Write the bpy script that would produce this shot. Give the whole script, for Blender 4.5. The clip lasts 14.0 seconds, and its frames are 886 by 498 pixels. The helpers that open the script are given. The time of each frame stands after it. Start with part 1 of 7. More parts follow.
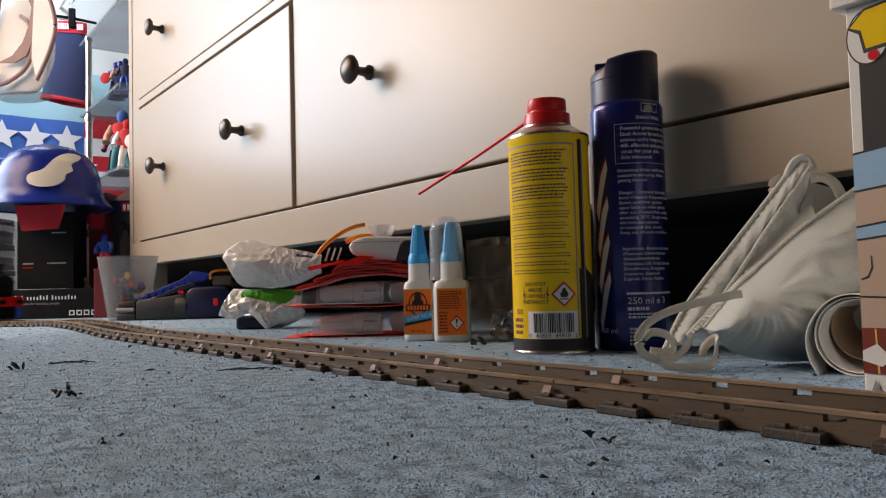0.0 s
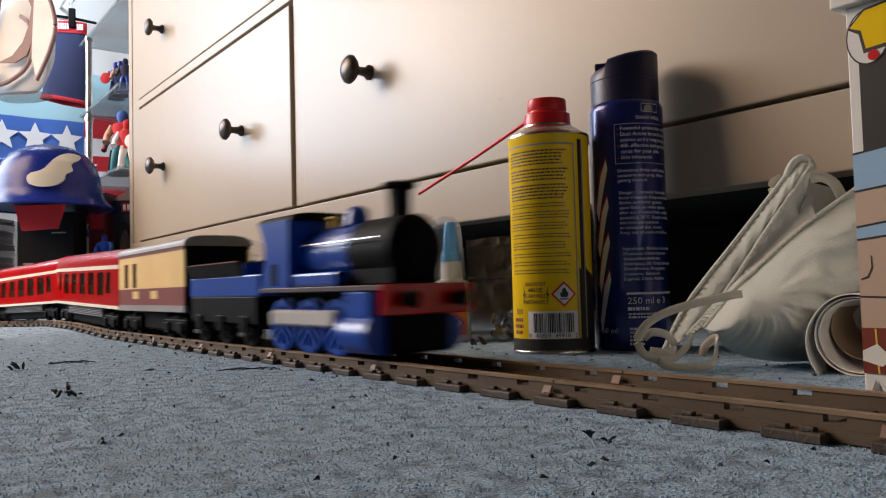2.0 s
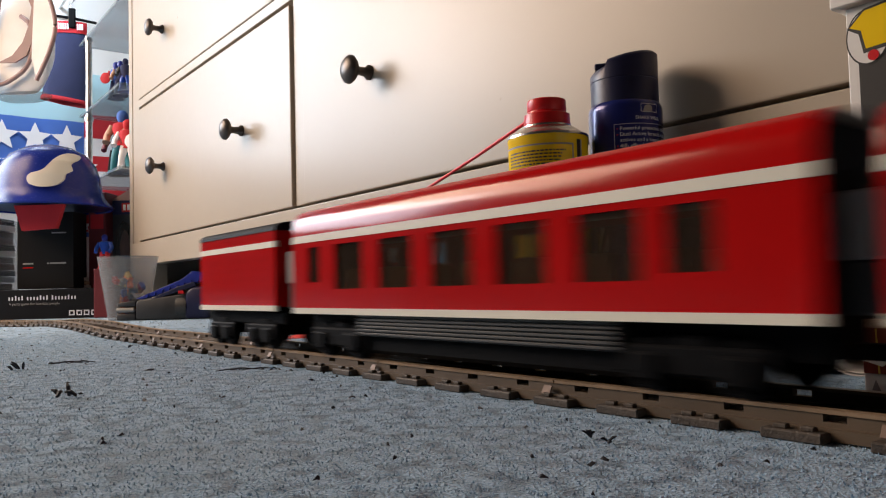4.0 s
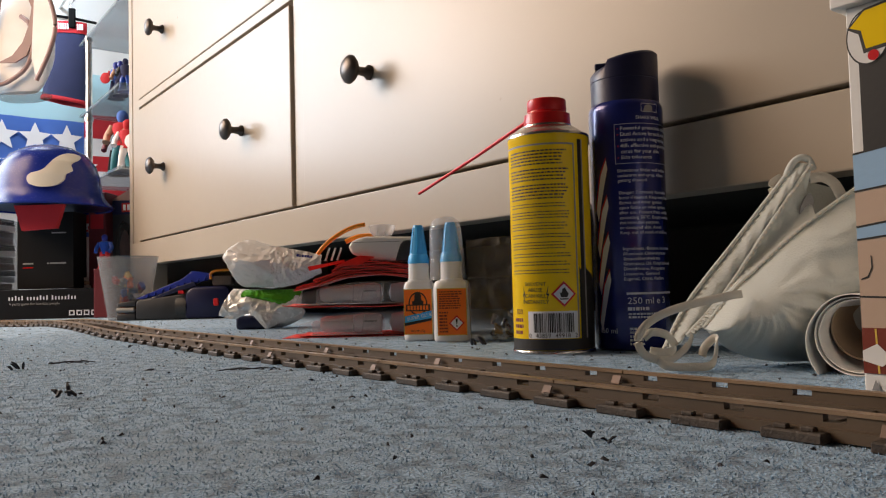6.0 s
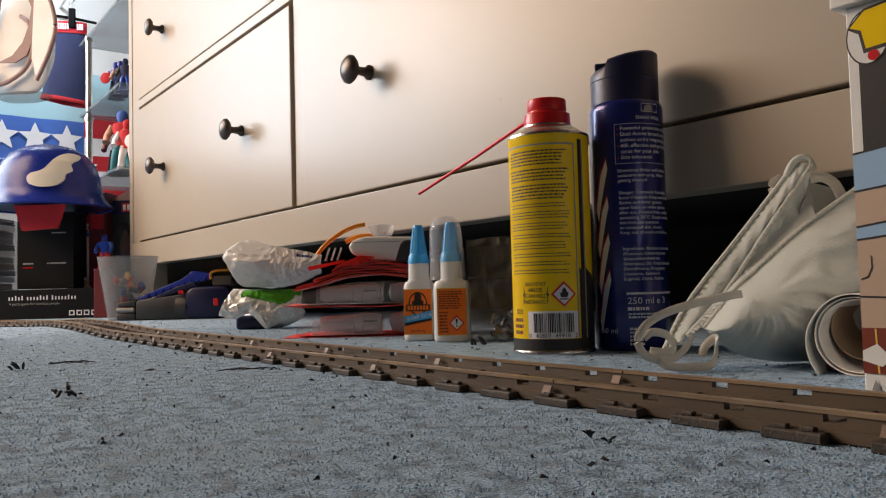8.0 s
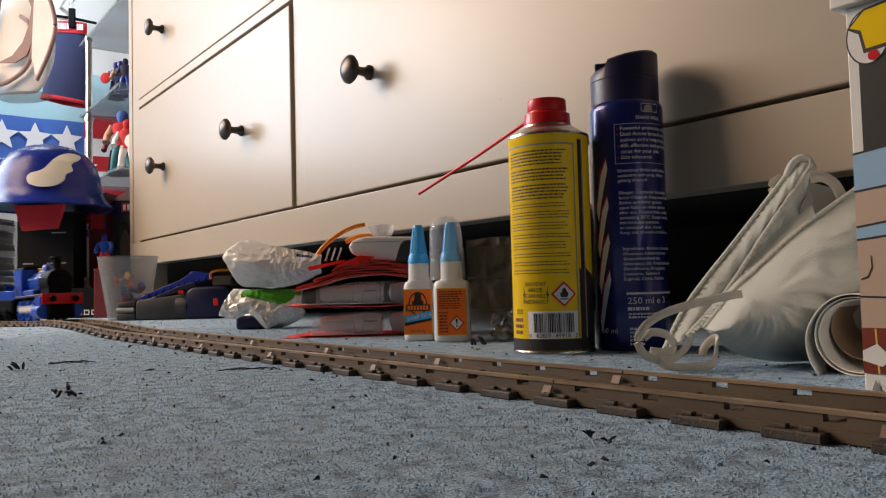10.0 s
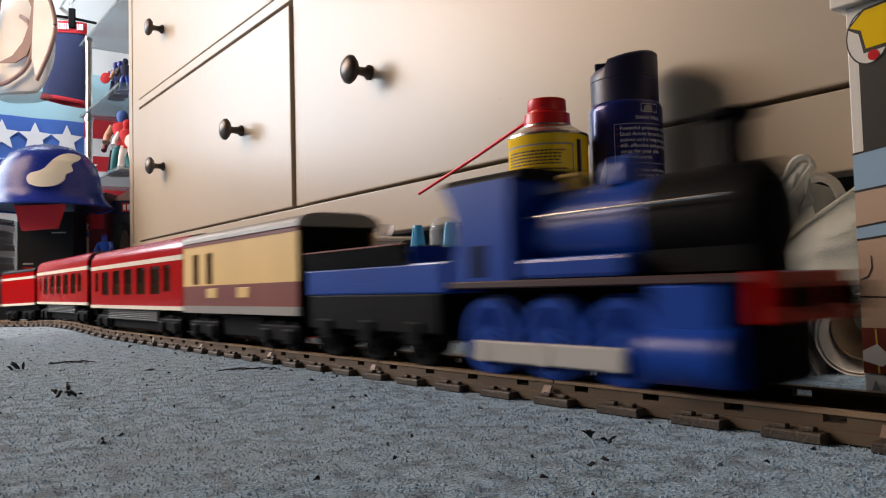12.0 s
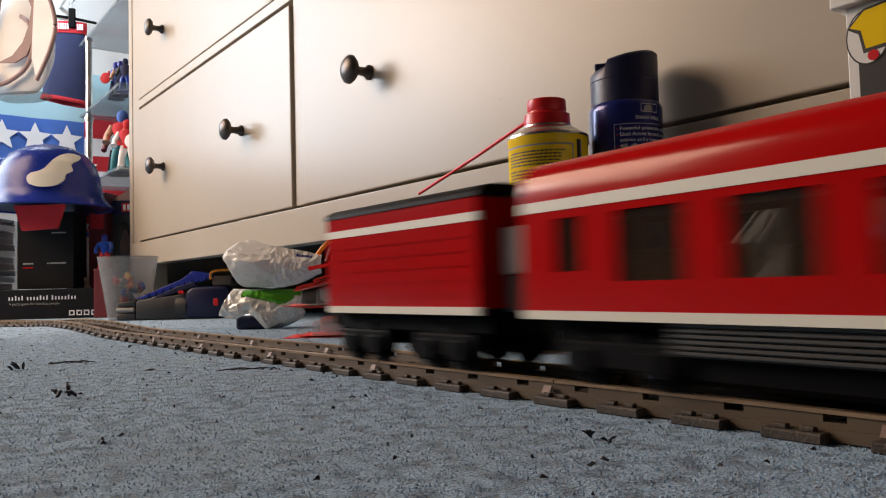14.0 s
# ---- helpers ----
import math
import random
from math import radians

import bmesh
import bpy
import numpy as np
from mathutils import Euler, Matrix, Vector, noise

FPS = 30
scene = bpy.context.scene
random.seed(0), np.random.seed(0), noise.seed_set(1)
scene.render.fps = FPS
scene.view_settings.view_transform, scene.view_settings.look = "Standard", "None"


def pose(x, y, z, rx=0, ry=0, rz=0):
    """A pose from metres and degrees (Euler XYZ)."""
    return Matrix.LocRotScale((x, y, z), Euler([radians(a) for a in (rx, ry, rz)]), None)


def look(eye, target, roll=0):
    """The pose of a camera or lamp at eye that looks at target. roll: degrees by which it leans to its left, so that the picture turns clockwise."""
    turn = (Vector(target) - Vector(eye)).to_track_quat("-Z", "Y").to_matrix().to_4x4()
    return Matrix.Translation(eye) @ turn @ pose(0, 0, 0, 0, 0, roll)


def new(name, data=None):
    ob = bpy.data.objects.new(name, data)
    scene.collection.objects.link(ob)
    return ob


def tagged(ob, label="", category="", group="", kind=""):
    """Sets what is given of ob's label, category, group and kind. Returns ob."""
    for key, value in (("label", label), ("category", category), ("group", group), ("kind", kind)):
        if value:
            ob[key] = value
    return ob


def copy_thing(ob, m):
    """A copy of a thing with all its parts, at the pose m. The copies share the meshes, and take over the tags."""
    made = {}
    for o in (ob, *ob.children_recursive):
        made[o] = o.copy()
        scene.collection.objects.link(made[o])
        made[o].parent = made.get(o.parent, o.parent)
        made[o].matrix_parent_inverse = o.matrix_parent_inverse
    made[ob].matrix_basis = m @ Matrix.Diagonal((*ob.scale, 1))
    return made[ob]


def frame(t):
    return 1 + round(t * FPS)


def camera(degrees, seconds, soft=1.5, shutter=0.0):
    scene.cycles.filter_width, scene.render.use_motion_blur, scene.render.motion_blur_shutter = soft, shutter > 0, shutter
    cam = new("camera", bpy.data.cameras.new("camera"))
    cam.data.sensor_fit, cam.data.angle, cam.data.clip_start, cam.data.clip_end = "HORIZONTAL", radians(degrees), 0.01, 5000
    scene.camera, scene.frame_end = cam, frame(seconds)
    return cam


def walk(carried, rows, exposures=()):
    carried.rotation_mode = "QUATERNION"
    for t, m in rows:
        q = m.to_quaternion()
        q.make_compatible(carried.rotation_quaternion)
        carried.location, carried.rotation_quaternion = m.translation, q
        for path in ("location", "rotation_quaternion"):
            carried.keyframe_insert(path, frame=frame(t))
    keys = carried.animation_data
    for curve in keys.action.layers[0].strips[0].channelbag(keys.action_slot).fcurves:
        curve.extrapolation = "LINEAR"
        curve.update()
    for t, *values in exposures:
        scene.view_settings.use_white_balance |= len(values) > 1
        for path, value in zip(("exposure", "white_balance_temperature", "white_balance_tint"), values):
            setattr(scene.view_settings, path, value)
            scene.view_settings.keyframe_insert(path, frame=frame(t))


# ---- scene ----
cam = camera(59.66, 14.0, soft=1.15, shutter=0.7)
EYE = (1.8074, -0.4778, 0.0478)
VIEW = Euler((radians(92.807), 0, radians(53.217))).to_matrix().to_4x4() @ pose(0, 0, 0, 0, 0, -1.512)
walk(cam, [(0.0, Matrix.Translation(EYE) @ VIEW), (14.0, Matrix.Translation(EYE) @ VIEW)],
     [(0.0, -0.10, 6050, 10), (1.2, -0.02, 6050, 10), (2.0, -0.06, 6100, 10), (3.2, -0.04, 6100, 10), (5.3, 0.0, 6350, 10), (8.2, -0.10, 6350, 10), (11.5, -0.07, 6250, 10), (14.0, -0.13, 6250, 10)])

# ---- world and light ----
world = bpy.data.worlds.new("world")
scene.world = world
world.use_nodes = True
sky = world.node_tree.nodes.new("ShaderNodeTexSky")
sky.sky_type, sky.sun_disc = "NISHITA", False
sky.sun_elevation, sky.sun_rotation = radians(38), radians(200)
world.node_tree.links.new(sky.outputs[0], world.node_tree.nodes["Background"].inputs[0])
world.node_tree.nodes["Background"].inputs[1].default_value = 0.12


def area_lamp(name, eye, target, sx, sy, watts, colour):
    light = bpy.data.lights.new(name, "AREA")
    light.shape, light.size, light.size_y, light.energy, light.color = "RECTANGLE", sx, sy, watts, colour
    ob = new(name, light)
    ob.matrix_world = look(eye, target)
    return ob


area_lamp("window_daylight", (-0.93, -1.25, 0.95), (0.5, -0.85, 0.20), 1.3, 0.85, 37.0, (0.90, 0.95, 1.0))
# added warm source from the left; its lamp is made up
area_lamp("added_warm_light", (0.06, -1.16, 1.04), (1.05, -0.12, 0.05), 1.0, 0.8, 33.0, (1.0, 0.71, 0.49))
# fill light added to brighten the corner beyond the chest
area_lamp("corner_fill_light", (-0.60, -0.22, 1.16), (-0.97, 0.05, 0.55), 0.30, 0.05, 4.6, (0.80, 0.90, 1.0))


# ---- materials ----
def nodes_of(name):
    m = bpy.data.materials.new(name)
    m.use_nodes = True
    return m, m.node_tree.nodes, m.node_tree.links, m.node_tree.nodes["Principled BSDF"]


def surface(name, colour, rough=0.5, metal=0.0, vary=0.12, scale=40.0, bump=0.1, bump_scale=300.0, coat=0.0, trans=0.0, ior=1.45, stain=None, spec=0.5):
    """Colour with two scales of variation, uneven gloss and fine relief."""
    m, n, l, b = nodes_of(name)
    co = n.new("ShaderNodeTexCoord")
    big = n.new("ShaderNodeTexNoise")
    big.inputs["Scale"].default_value, big.inputs["Detail"].default_value = scale * 0.25, 5
    fine = n.new("ShaderNodeTexNoise")
    fine.inputs["Scale"].default_value, fine.inputs["Detail"].default_value = bump_scale, 4
    l.new(co.outputs["Object"], big.inputs["Vector"])
    l.new(co.outputs["Object"], fine.inputs["Vector"])
    mix = n.new("ShaderNodeMix")
    mix.data_type = "RGBA"
    lo = [c * (1 - vary) for c in colour]
    hi = [min(1.0, c * (1 + vary * 0.7)) for c in colour]
    mix.inputs[6].default_value, mix.inputs[7].default_value = (*(stain or lo), 1), (*hi, 1)
    ramp = n.new("ShaderNodeMapRange")
    ramp.inputs[1].default_value, ramp.inputs[2].default_value = 0.3, 0.65
    l.new(big.outputs[0], ramp.inputs[0])
    l.new(ramp.outputs[0], mix.inputs[0])
    l.new(mix.outputs[2], b.inputs["Base Color"])
    gloss = n.new("ShaderNodeMapRange")
    gloss.inputs[3].default_value, gloss.inputs[4].default_value = rough * 0.82, min(1.0, rough * 1.2)
    l.new(fine.outputs[0], gloss.inputs[0])
    l.new(gloss.outputs[0], b.inputs["Roughness"])
    b.inputs["Metallic"].default_value = metal
    b.inputs["Coat Weight"].default_value = coat
    b.inputs["Transmission Weight"].default_value = trans
    b.inputs["IOR"].default_value = ior
    b.inputs["Specular IOR Level"].default_value = spec
    if bump:
        bp = n.new("ShaderNodeBump")
        bp.inputs["Strength"].default_value, bp.inputs["Distance"].default_value = bump, 0.001
        l.new(fine.outputs[0], bp.inputs["Height"])
        l.new(bp.outputs[0], b.inputs["Normal"])
    return m


def film_plastic(name, colour, clear=0.7, rough=0.12, bump=0.5, bump_scale=60.0):
    """Thin clear plastic film: part see-through, part glossy."""
    m, n, l, b = nodes_of(name)
    out = n["Material Output"]
    b.inputs["Base Color"].default_value = (*colour, 1)
    b.inputs["Roughness"].default_value = rough
    tr = n.new("ShaderNodeBsdfTransparent")
    tr.inputs[0].default_value = (*[0.6 + 0.4 * c for c in colour], 1)
    fr = n.new("ShaderNodeTexNoise")
    fr.inputs["Scale"].default_value, fr.inputs["Detail"].default_value, fr.inputs["Distortion"].default_value = bump_scale, 3, 1.6
    co = n.new("ShaderNodeTexCoord")
    l.new(co.outputs["Object"], fr.inputs["Vector"])
    bp = n.new("ShaderNodeBump")
    bp.inputs["Strength"].default_value, bp.inputs["Distance"].default_value = bump, 0.003
    l.new(fr.outputs[0], bp.inputs["Height"])
    l.new(bp.outputs[0], b.inputs["Normal"])
    mx = n.new("ShaderNodeMixShader")
    mx.inputs[0].default_value = clear
    l.new(b.outputs[0], mx.inputs[1])
    l.new(tr.outputs[0], mx.inputs[2])
    l.new(mx.outputs[0], out.inputs[0])
    return m


def carpet_material(name):
    m, n, l, b = nodes_of(name)
    co = n.new("ShaderNodeTexCoord")

    def noise_at(scale, detail):
        t = n.new("ShaderNodeTexNoise")
        t.inputs["Scale"].default_value, t.inputs["Detail"].default_value = scale, detail
        l.new(co.outputs["Object"], t.inputs["Vector"])
        return t

    pile, mottle, soil, grit = noise_at(900, 4), noise_at(110, 4), noise_at(9, 5), noise_at(260, 2)

    def blend(fac, a, b_, lo, hi):
        r = n.new("ShaderNodeMapRange")
        r.inputs[1].default_value, r.inputs[2].default_value = lo, hi
        l.new(fac, r.inputs[0])
        x = n.new("ShaderNodeMix")
        x.data_type = "RGBA"
        for i, v in ((6, a), (7, b_)):
            if isinstance(v, tuple):
                x.inputs[i].default_value = (*v, 1)
            else:
                l.new(v, x.inputs[i])
        l.new(r.outputs[0], x.inputs[0])
        return x.outputs[2]

    c = blend(pile.outputs[0], (0.19, 0.31, 0.44), (0.41, 0.60, 0.79), 0.3, 0.7)
    c = blend(mottle.outputs[0], (0.12, 0.19, 0.27), c, 0.36, 0.54)
    c = blend(soil.outputs[0], c, (0.27, 0.37, 0.47), 0.5, 0.85)
    c = blend(grit.outputs[0], c, (0.06, 0.06, 0.07), 0.72, 0.78)
    l.new(c, b.inputs["Base Color"])
    b.inputs["Roughness"].default_value = 0.95
    b.inputs["Sheen Weight"].default_value = 0.25
    add = n.new("ShaderNodeMath")
    l.new(pile.outputs[0], add.inputs[0])
    l.new(mottle.outputs[0], add.inputs[1])
    bp = n.new("ShaderNodeBump")
    bp.inputs["Strength"].default_value, bp.inputs["Distance"].default_value = 0.8, 0.0022
    l.new(add.outputs[0], bp.inputs["Height"])
    l.new(bp.outputs[0], b.inputs["Normal"])
    return m


CARPET = carpet_material("carpet_pile")
WALL = surface("wall_paint", (0.78, 0.78, 0.76), 0.8, vary=0.05, scale=6, bump=0.2, bump_scale=120)
# unseen walls and ceiling, coloured dark to cut bounce light and reflections
ROOM = surface("fill_cutting_brown", (0.075, 0.058, 0.046), 0.85, vary=0.06, scale=6, bump=0.2, bump_scale=120)
CREAM = surface("cream_lacquer", (0.395, 0.340, 0.272), 0.30, spec=0.32, vary=0.04, scale=8, bump=0.06, bump_scale=70)
# near-black colour that puts shade under the chest and in its gaps
SHADOW_GAP = surface("gap_shade_brown", (0.025, 0.02, 0.016), 0.8)
KNOB = surface("bronzed_metal", (0.09, 0.08, 0.075), 0.38, metal=0.7, vary=0.3, scale=200)
RAIL = surface("brown_printed_plastic", (0.105, 0.074, 0.046), 0.5, vary=0.2, scale=120, bump=0.12, bump_scale=1500)
RAIL_WORN = surface("worn_rail_top", (0.25, 0.175, 0.11), 0.32, vary=0.3, scale=160, bump=0.12, bump_scale=900)
SLEEPER = surface("dark_printed_plastic", (0.066, 0.050, 0.037), 0.6, vary=0.3, scale=150, bump=0.4, bump_scale=900)
COPPER = surface("copper_strip", (0.17, 0.11, 0.078), 0.6, metal=0.2, vary=0.2, scale=300)
RED = surface("red_gloss_plastic", (0.44, 0.003, 0.003), 0.16, spec=0.3, vary=0.06, scale=60, bump=0.02, bump_scale=300)
CREAM_LIVERY = surface("cream_printed_plastic", (0.80, 0.55, 0.20), 0.42, vary=0.07, scale=60, bump=0.2, bump_scale=700)
BROWN_LIVERY = surface("brown_printed_livery", (0.19, 0.032, 0.016), 0.42, vary=0.15, scale=60, bump=0.2, bump_scale=700)
GREY = surface("grey_printed_plastic", (0.27, 0.26, 0.25), 0.5, vary=0.12, scale=60, bump=0.3, bump_scale=700)
BLACK = surface("black_printed_plastic", (0.0045, 0.0045, 0.005), 0.55, spec=0.06, vary=0.3, scale=80, bump=0.3, bump_scale=600)
BLUE = surface("blue_printed_plastic", (0.006, 0.052, 0.36), 0.3, vary=0.12, scale=70, bump=0.25, bump_scale=600, spec=0.4)
WHITE = surface("white_plastic", (0.80, 0.79, 0.76), 0.4, vary=0.05, scale=60, bump=0.05)
STRIPE = surface("ivory_stripe", (0.80, 0.76, 0.64), 0.4, vary=0.06)
BRASS = surface("brass_print", (0.72, 0.48, 0.08), 0.4, vary=0.15)
PANE = surface("dark_tinted_pane", (0.05, 0.035, 0.02), 0.12, vary=0.3, trans=0.0)
STEEL = surface("brushed_steel", (0.62, 0.62, 0.62), 0.25, metal=1.0, vary=0.1, scale=200, bump=0.1)
YELLOW = surface("yellow_printed_tin", (0.86, 0.58, 0.006), 0.24, vary=0.04, scale=30, bump=0.02, spec=0.4)
INK = surface("black_print_ink", (0.02, 0.018, 0.016), 0.5, vary=0.1)
RED_CAP = surface("red_cap_plastic", (0.60, 0.012, 0.016), 0.3, vary=0.06, bump=0.05)
NAVY = surface("navy_printed_tin", (0.014, 0.022, 0.17), 0.25, metal=0.3, vary=0.08, bump=0.04, coat=0.4)
NAVY_CAP = surface("navy_cap_plastic", (0.012, 0.014, 0.05), 0.38, vary=0.1)
PRINT_WHITE = surface("white_print_ink", (0.75, 0.76, 0.8), 0.45, vary=0.05)
ORANGE = surface("orange_paper_label", (0.90, 0.19, 0.015), 0.5, vary=0.06)
SKYBLUE = surface("sky_blue_plastic", (0.06, 0.40, 0.82), 0.3, vary=0.06, bump=0.05)
MILKY = surface("milky_plastic", (0.90, 0.91, 0.92), 0.35, vary=0.04, trans=0.25, bump=0.03)


# ---- building blocks ----
def part(name, bm, material, parent=None, label="", smooth=None):
    """Links a bmesh as one mesh object under a thing or a part."""
    me = bpy.data.meshes.new(name)
    bm.to_mesh(me)
    bm.free()
    me.materials.append(material)
    if smooth is not None:
        me.shade_smooth()
        me.set_sharp_from_angle(angle=radians(smooth))
    ob = new(name, me)
    if parent:
        ob.parent = parent
    if label:
        ob["label"] = label
    return ob


def empty(name, m, label, category, group="", kind=""):
    ob = new(name)
    ob.empty_display_size = 0.02
    ob.matrix_world = m
    return tagged(ob, label, category, group, kind)


def join(*bms):
    out = bms[0]
    for b in bms[1:]:
        me = bpy.data.meshes.new("tmp")
        b.to_mesh(me)
        b.free()
        out.from_mesh(me)
        bpy.data.meshes.remove(me)
    return out


def box(x0, x1, y0, y1, z0, z1, bevel=0.0, segs=2):
    bm = bmesh.new()
    bmesh.ops.create_cube(bm, size=1, matrix=Matrix.LocRotScale(((x0 + x1) / 2, (y0 + y1) / 2, (z0 + z1) / 2), None, (x1 - x0, y1 - y0, z1 - z0)))
    if bevel:
        bmesh.ops.bevel(bm, geom=bm.edges[:], offset=bevel, segments=segs, affect="EDGES", profile=0.5)
    return bm


def lathe(profile, steps=48, axis="z", closed=True):
    """A turned body from (radius, height) pairs."""
    bm = bmesh.new()
    rings = []
    for r, h in profile:
        if r < 1e-6:
            rings.append([bm.verts.new((0, 0, h))])
        else:
            rings.append([bm.verts.new((r * math.cos(2 * math.pi * i / steps), r * math.sin(2 * math.pi * i / steps), h)) for i in range(steps)])
    for a, b in zip(rings, rings[1:]):
        for i in range(steps):
            j = (i + 1) % steps
            if len(a) == 1 and len(b) == 1:
                continue
            if len(a) == 1:
                bm.faces.new((a[0], b[i], b[j]))
            elif len(b) == 1:
                bm.faces.new((a[i], a[j], b[0]))
            else:
                bm.faces.new((a[i], a[j], b[j], b[i]))
    bmesh.ops.recalc_face_normals(bm, faces=bm.faces)
    if axis == "x":
        bm.transform(Matrix.Rotation(radians(90), 4, "Y"))
    if axis == "y":
        bm.transform(Matrix.Rotation(radians(-90), 4, "X"))
    return bm


def prism(outline, y0, y1, plane="xz"):
    """An outline (pairs) pushed from y0 to y1; plane xz pushes along y, yz along x, xy along z."""
    bm = bmesh.new()

    def at(a, b, d):
        return {"xz": (a, d, b), "yz": (d, a, b), "xy": (a, b, d)}[plane]

    lo = [bm.verts.new(at(a, b, y0)) for a, b in outline]
    hi = [bm.verts.new(at(a, b, y1)) for a, b in outline]
    bm.faces.new(lo)
    bm.faces.new(hi[::-1])
    for i in range(len(lo)):
        j = (i + 1) % len(lo)
        bm.faces.new((lo[i], hi[i], hi[j], lo[j]))
    bmesh.ops.recalc_face_normals(bm, faces=bm.faces)
    return bm


def tube(points, radius, sides=8, flat=1.0):
    """A round or flattened strand along points."""
    bm = bmesh.new()
    pts = [Vector(q) for q in points]
    rings = []
    for i, q in enumerate(pts):
        d = (pts[min(i + 1, len(pts) - 1)] - pts[max(i - 1, 0)]).normalized()
        u = d.cross(Vector((0, 0, 1)))
        u = u.normalized() if u.length > 1e-4 else Vector((1, 0, 0))
        w = u.cross(d)
        r = radius[i] if isinstance(radius, (list, tuple)) else radius
        rings.append([bm.verts.new(q + u * (r * flat * math.cos(2 * math.pi * k / sides)) + w * (r * math.sin(2 * math.pi * k / sides))) for k in range(sides)])
    for a, b in zip(rings, rings[1:]):
        for k in range(sides):
            j = (k + 1) % sides
            bm.faces.new((a[k], a[j], b[j], b[k]))
    bm.faces.new(rings[0][::-1])
    bm.faces.new(rings[-1])
    bmesh.ops.recalc_face_normals(bm, faces=bm.faces)
    return bm


def moved(bm, m):
    bm.transform(m)
    return bm


def smooth_path(points, per=8, closed=False):
    """Catmull-Rom through the points."""
    pts = [Vector(q) for q in points]
    n = len(pts)
    out = []
    for i in range(n if closed else n - 1):
        if closed:
            a, b, c, d = pts[(i - 1) % n], pts[i], pts[(i + 1) % n], pts[(i + 2) % n]
        else:
            a, b, c, d = pts[max(i - 1, 0)], pts[i], pts[i + 1], pts[min(i + 2, n - 1)]
        for k in range(per):
            t = k / per
            out.append(0.5 * ((2 * b) + (c - a) * t + (2 * a - 5 * b + 4 * c - d) * t * t + (3 * b - a - 3 * c + d) * t ** 3))
    if not closed:
        out.append(pts[-1])
    return out


# ---- room ----
def structure(name, bm, material, label):
    return tagged(part(name, bm, material), label, name.split("_")[0], kind="structure")


def ruck(x, y):
    """Height of the slight ruck in the carpet that lifts the line."""
    along = np.clip(np.minimum((x - 0.33) / 0.25, (0.92 - x) / 0.26), 0, 1)
    across = np.clip(np.minimum((y + 0.42) / 0.12, (-0.06 - y) / 0.10), 0, 1)
    return 0.005 * (along * along * (3 - 2 * along)) * (across * across * (3 - 2 * across))


def carpet_sheet():
    bm = bmesh.new()
    nx, ny = 172, 128
    xs, ys = [-1.1 + 4.3 * i / nx for i in range(nx + 1)], [-2.6 + 3.22 * j / ny for j in range(ny + 1)]
    vs = [[bm.verts.new((x, y, ruck(x, y))) for y in ys] for x in xs]
    for i in range(nx):
        for j in range(ny):
            bm.faces.new((vs[i][j], vs[i + 1][j], vs[i + 1][j + 1], vs[i][j + 1]))
    return join(bm, box(-1.1, 3.2, -2.6, 0.62, -0.1, -0.004))


def build_room():
    structure("floor", carpet_sheet(), CARPET, "pale blue short-pile carpet, worn and littered with crumbs")
    structure("wall_north", box(-1.1, 3.2, 0.56, 0.66, 0, 2.4), WALL, "plain white painted wall behind the chest")
    structure("wall_south", box(-1.1, 3.2, -2.7, -2.6, 0, 2.4), ROOM, "unseen plain wall, coloured dark brown to cut fill light")
    structure("wall_east", box(3.2, 3.3, -2.7, 0.66, 0, 2.4), ROOM, "unseen plain wall, coloured dark brown to cut fill light")
    hole = [(-2.6, -1.95, 0, 2.4), (-0.55, 0.56, 0, 2.4), (-1.95, -0.55, 0, 0.5), (-1.95, -0.55, 1.4, 2.4)]
    west = join(*[box(-1.1, -0.98, a, b, c, d) for a, b, c, d in hole])
    structure("wall_west", west, ROOM, "unseen wall with a window opening, dark brown to cut reflections")
    # white face for the part in view, over the darkened wall
    structure("wall_lining", box(-0.98, -0.979, -0.53, 0.56, 0, 2.4), WALL, "white wall face beyond the chest, laid over the darkened wall")
    structure("ceiling", box(-1.1, 3.2, -2.7, 0.66, 2.4, 2.5), ROOM, "unseen plain ceiling, coloured dark brown to cut fill light")
    win = empty("window_1", pose(-1.04, -1.25, 0.95), "white framed bedroom window letting in daylight", "window", kind="structure")
    for a, b, c, d in ((-0.7, -0.65, -0.45, 0.45), (0.65, 0.7, -0.45, 0.45), (-0.65, 0.65, -0.45, -0.4), (-0.65, 0.65, 0.4, 0.45), (-0.02, 0.02, -0.4, 0.4)):
        part("window_frame", box(-0.03, 0.03, a, b, c, d, 0.004), WHITE, win)
    # made-up standing lamp, out of view, to go with the added warm light
    stand = empty("added_lamp_stand", pose(-0.05, -1.52, 0), "unseen standing lamp with a pale fabric shade, added for the warm light", "lamp")
    part("base", lathe([(0, 0), (0.13, 0), (0.13, 0.015), (0.02, 0.025), (0, 0.025)], 32), KNOB, stand)
    part("pole", lathe([(0.012, 0.02), (0.012, 1.0), (0, 1.0)], 16), KNOB, stand)
    part("shade", lathe([(0.14, 0.98), (0.10, 1.36), (0.098, 1.36), (0.138, 0.98)], 32), WHITE, stand)
    # invented fixture for the corner fill, above the view
    corner_lamp = empty("added_corner_lamp", pose(-0.60, -0.22, 1.17), "unseen slim white lamp added to brighten the display corner", "lamp")
    part("housing", box(-0.16, 0.16, -0.03, 0.03, 0.02, 0.045, 0.004, 1), WHITE, corner_lamp)
    part("stem", box(-0.008, 0.008, -0.008, 0.008, 0.045, 1.23), WHITE, corner_lamp)


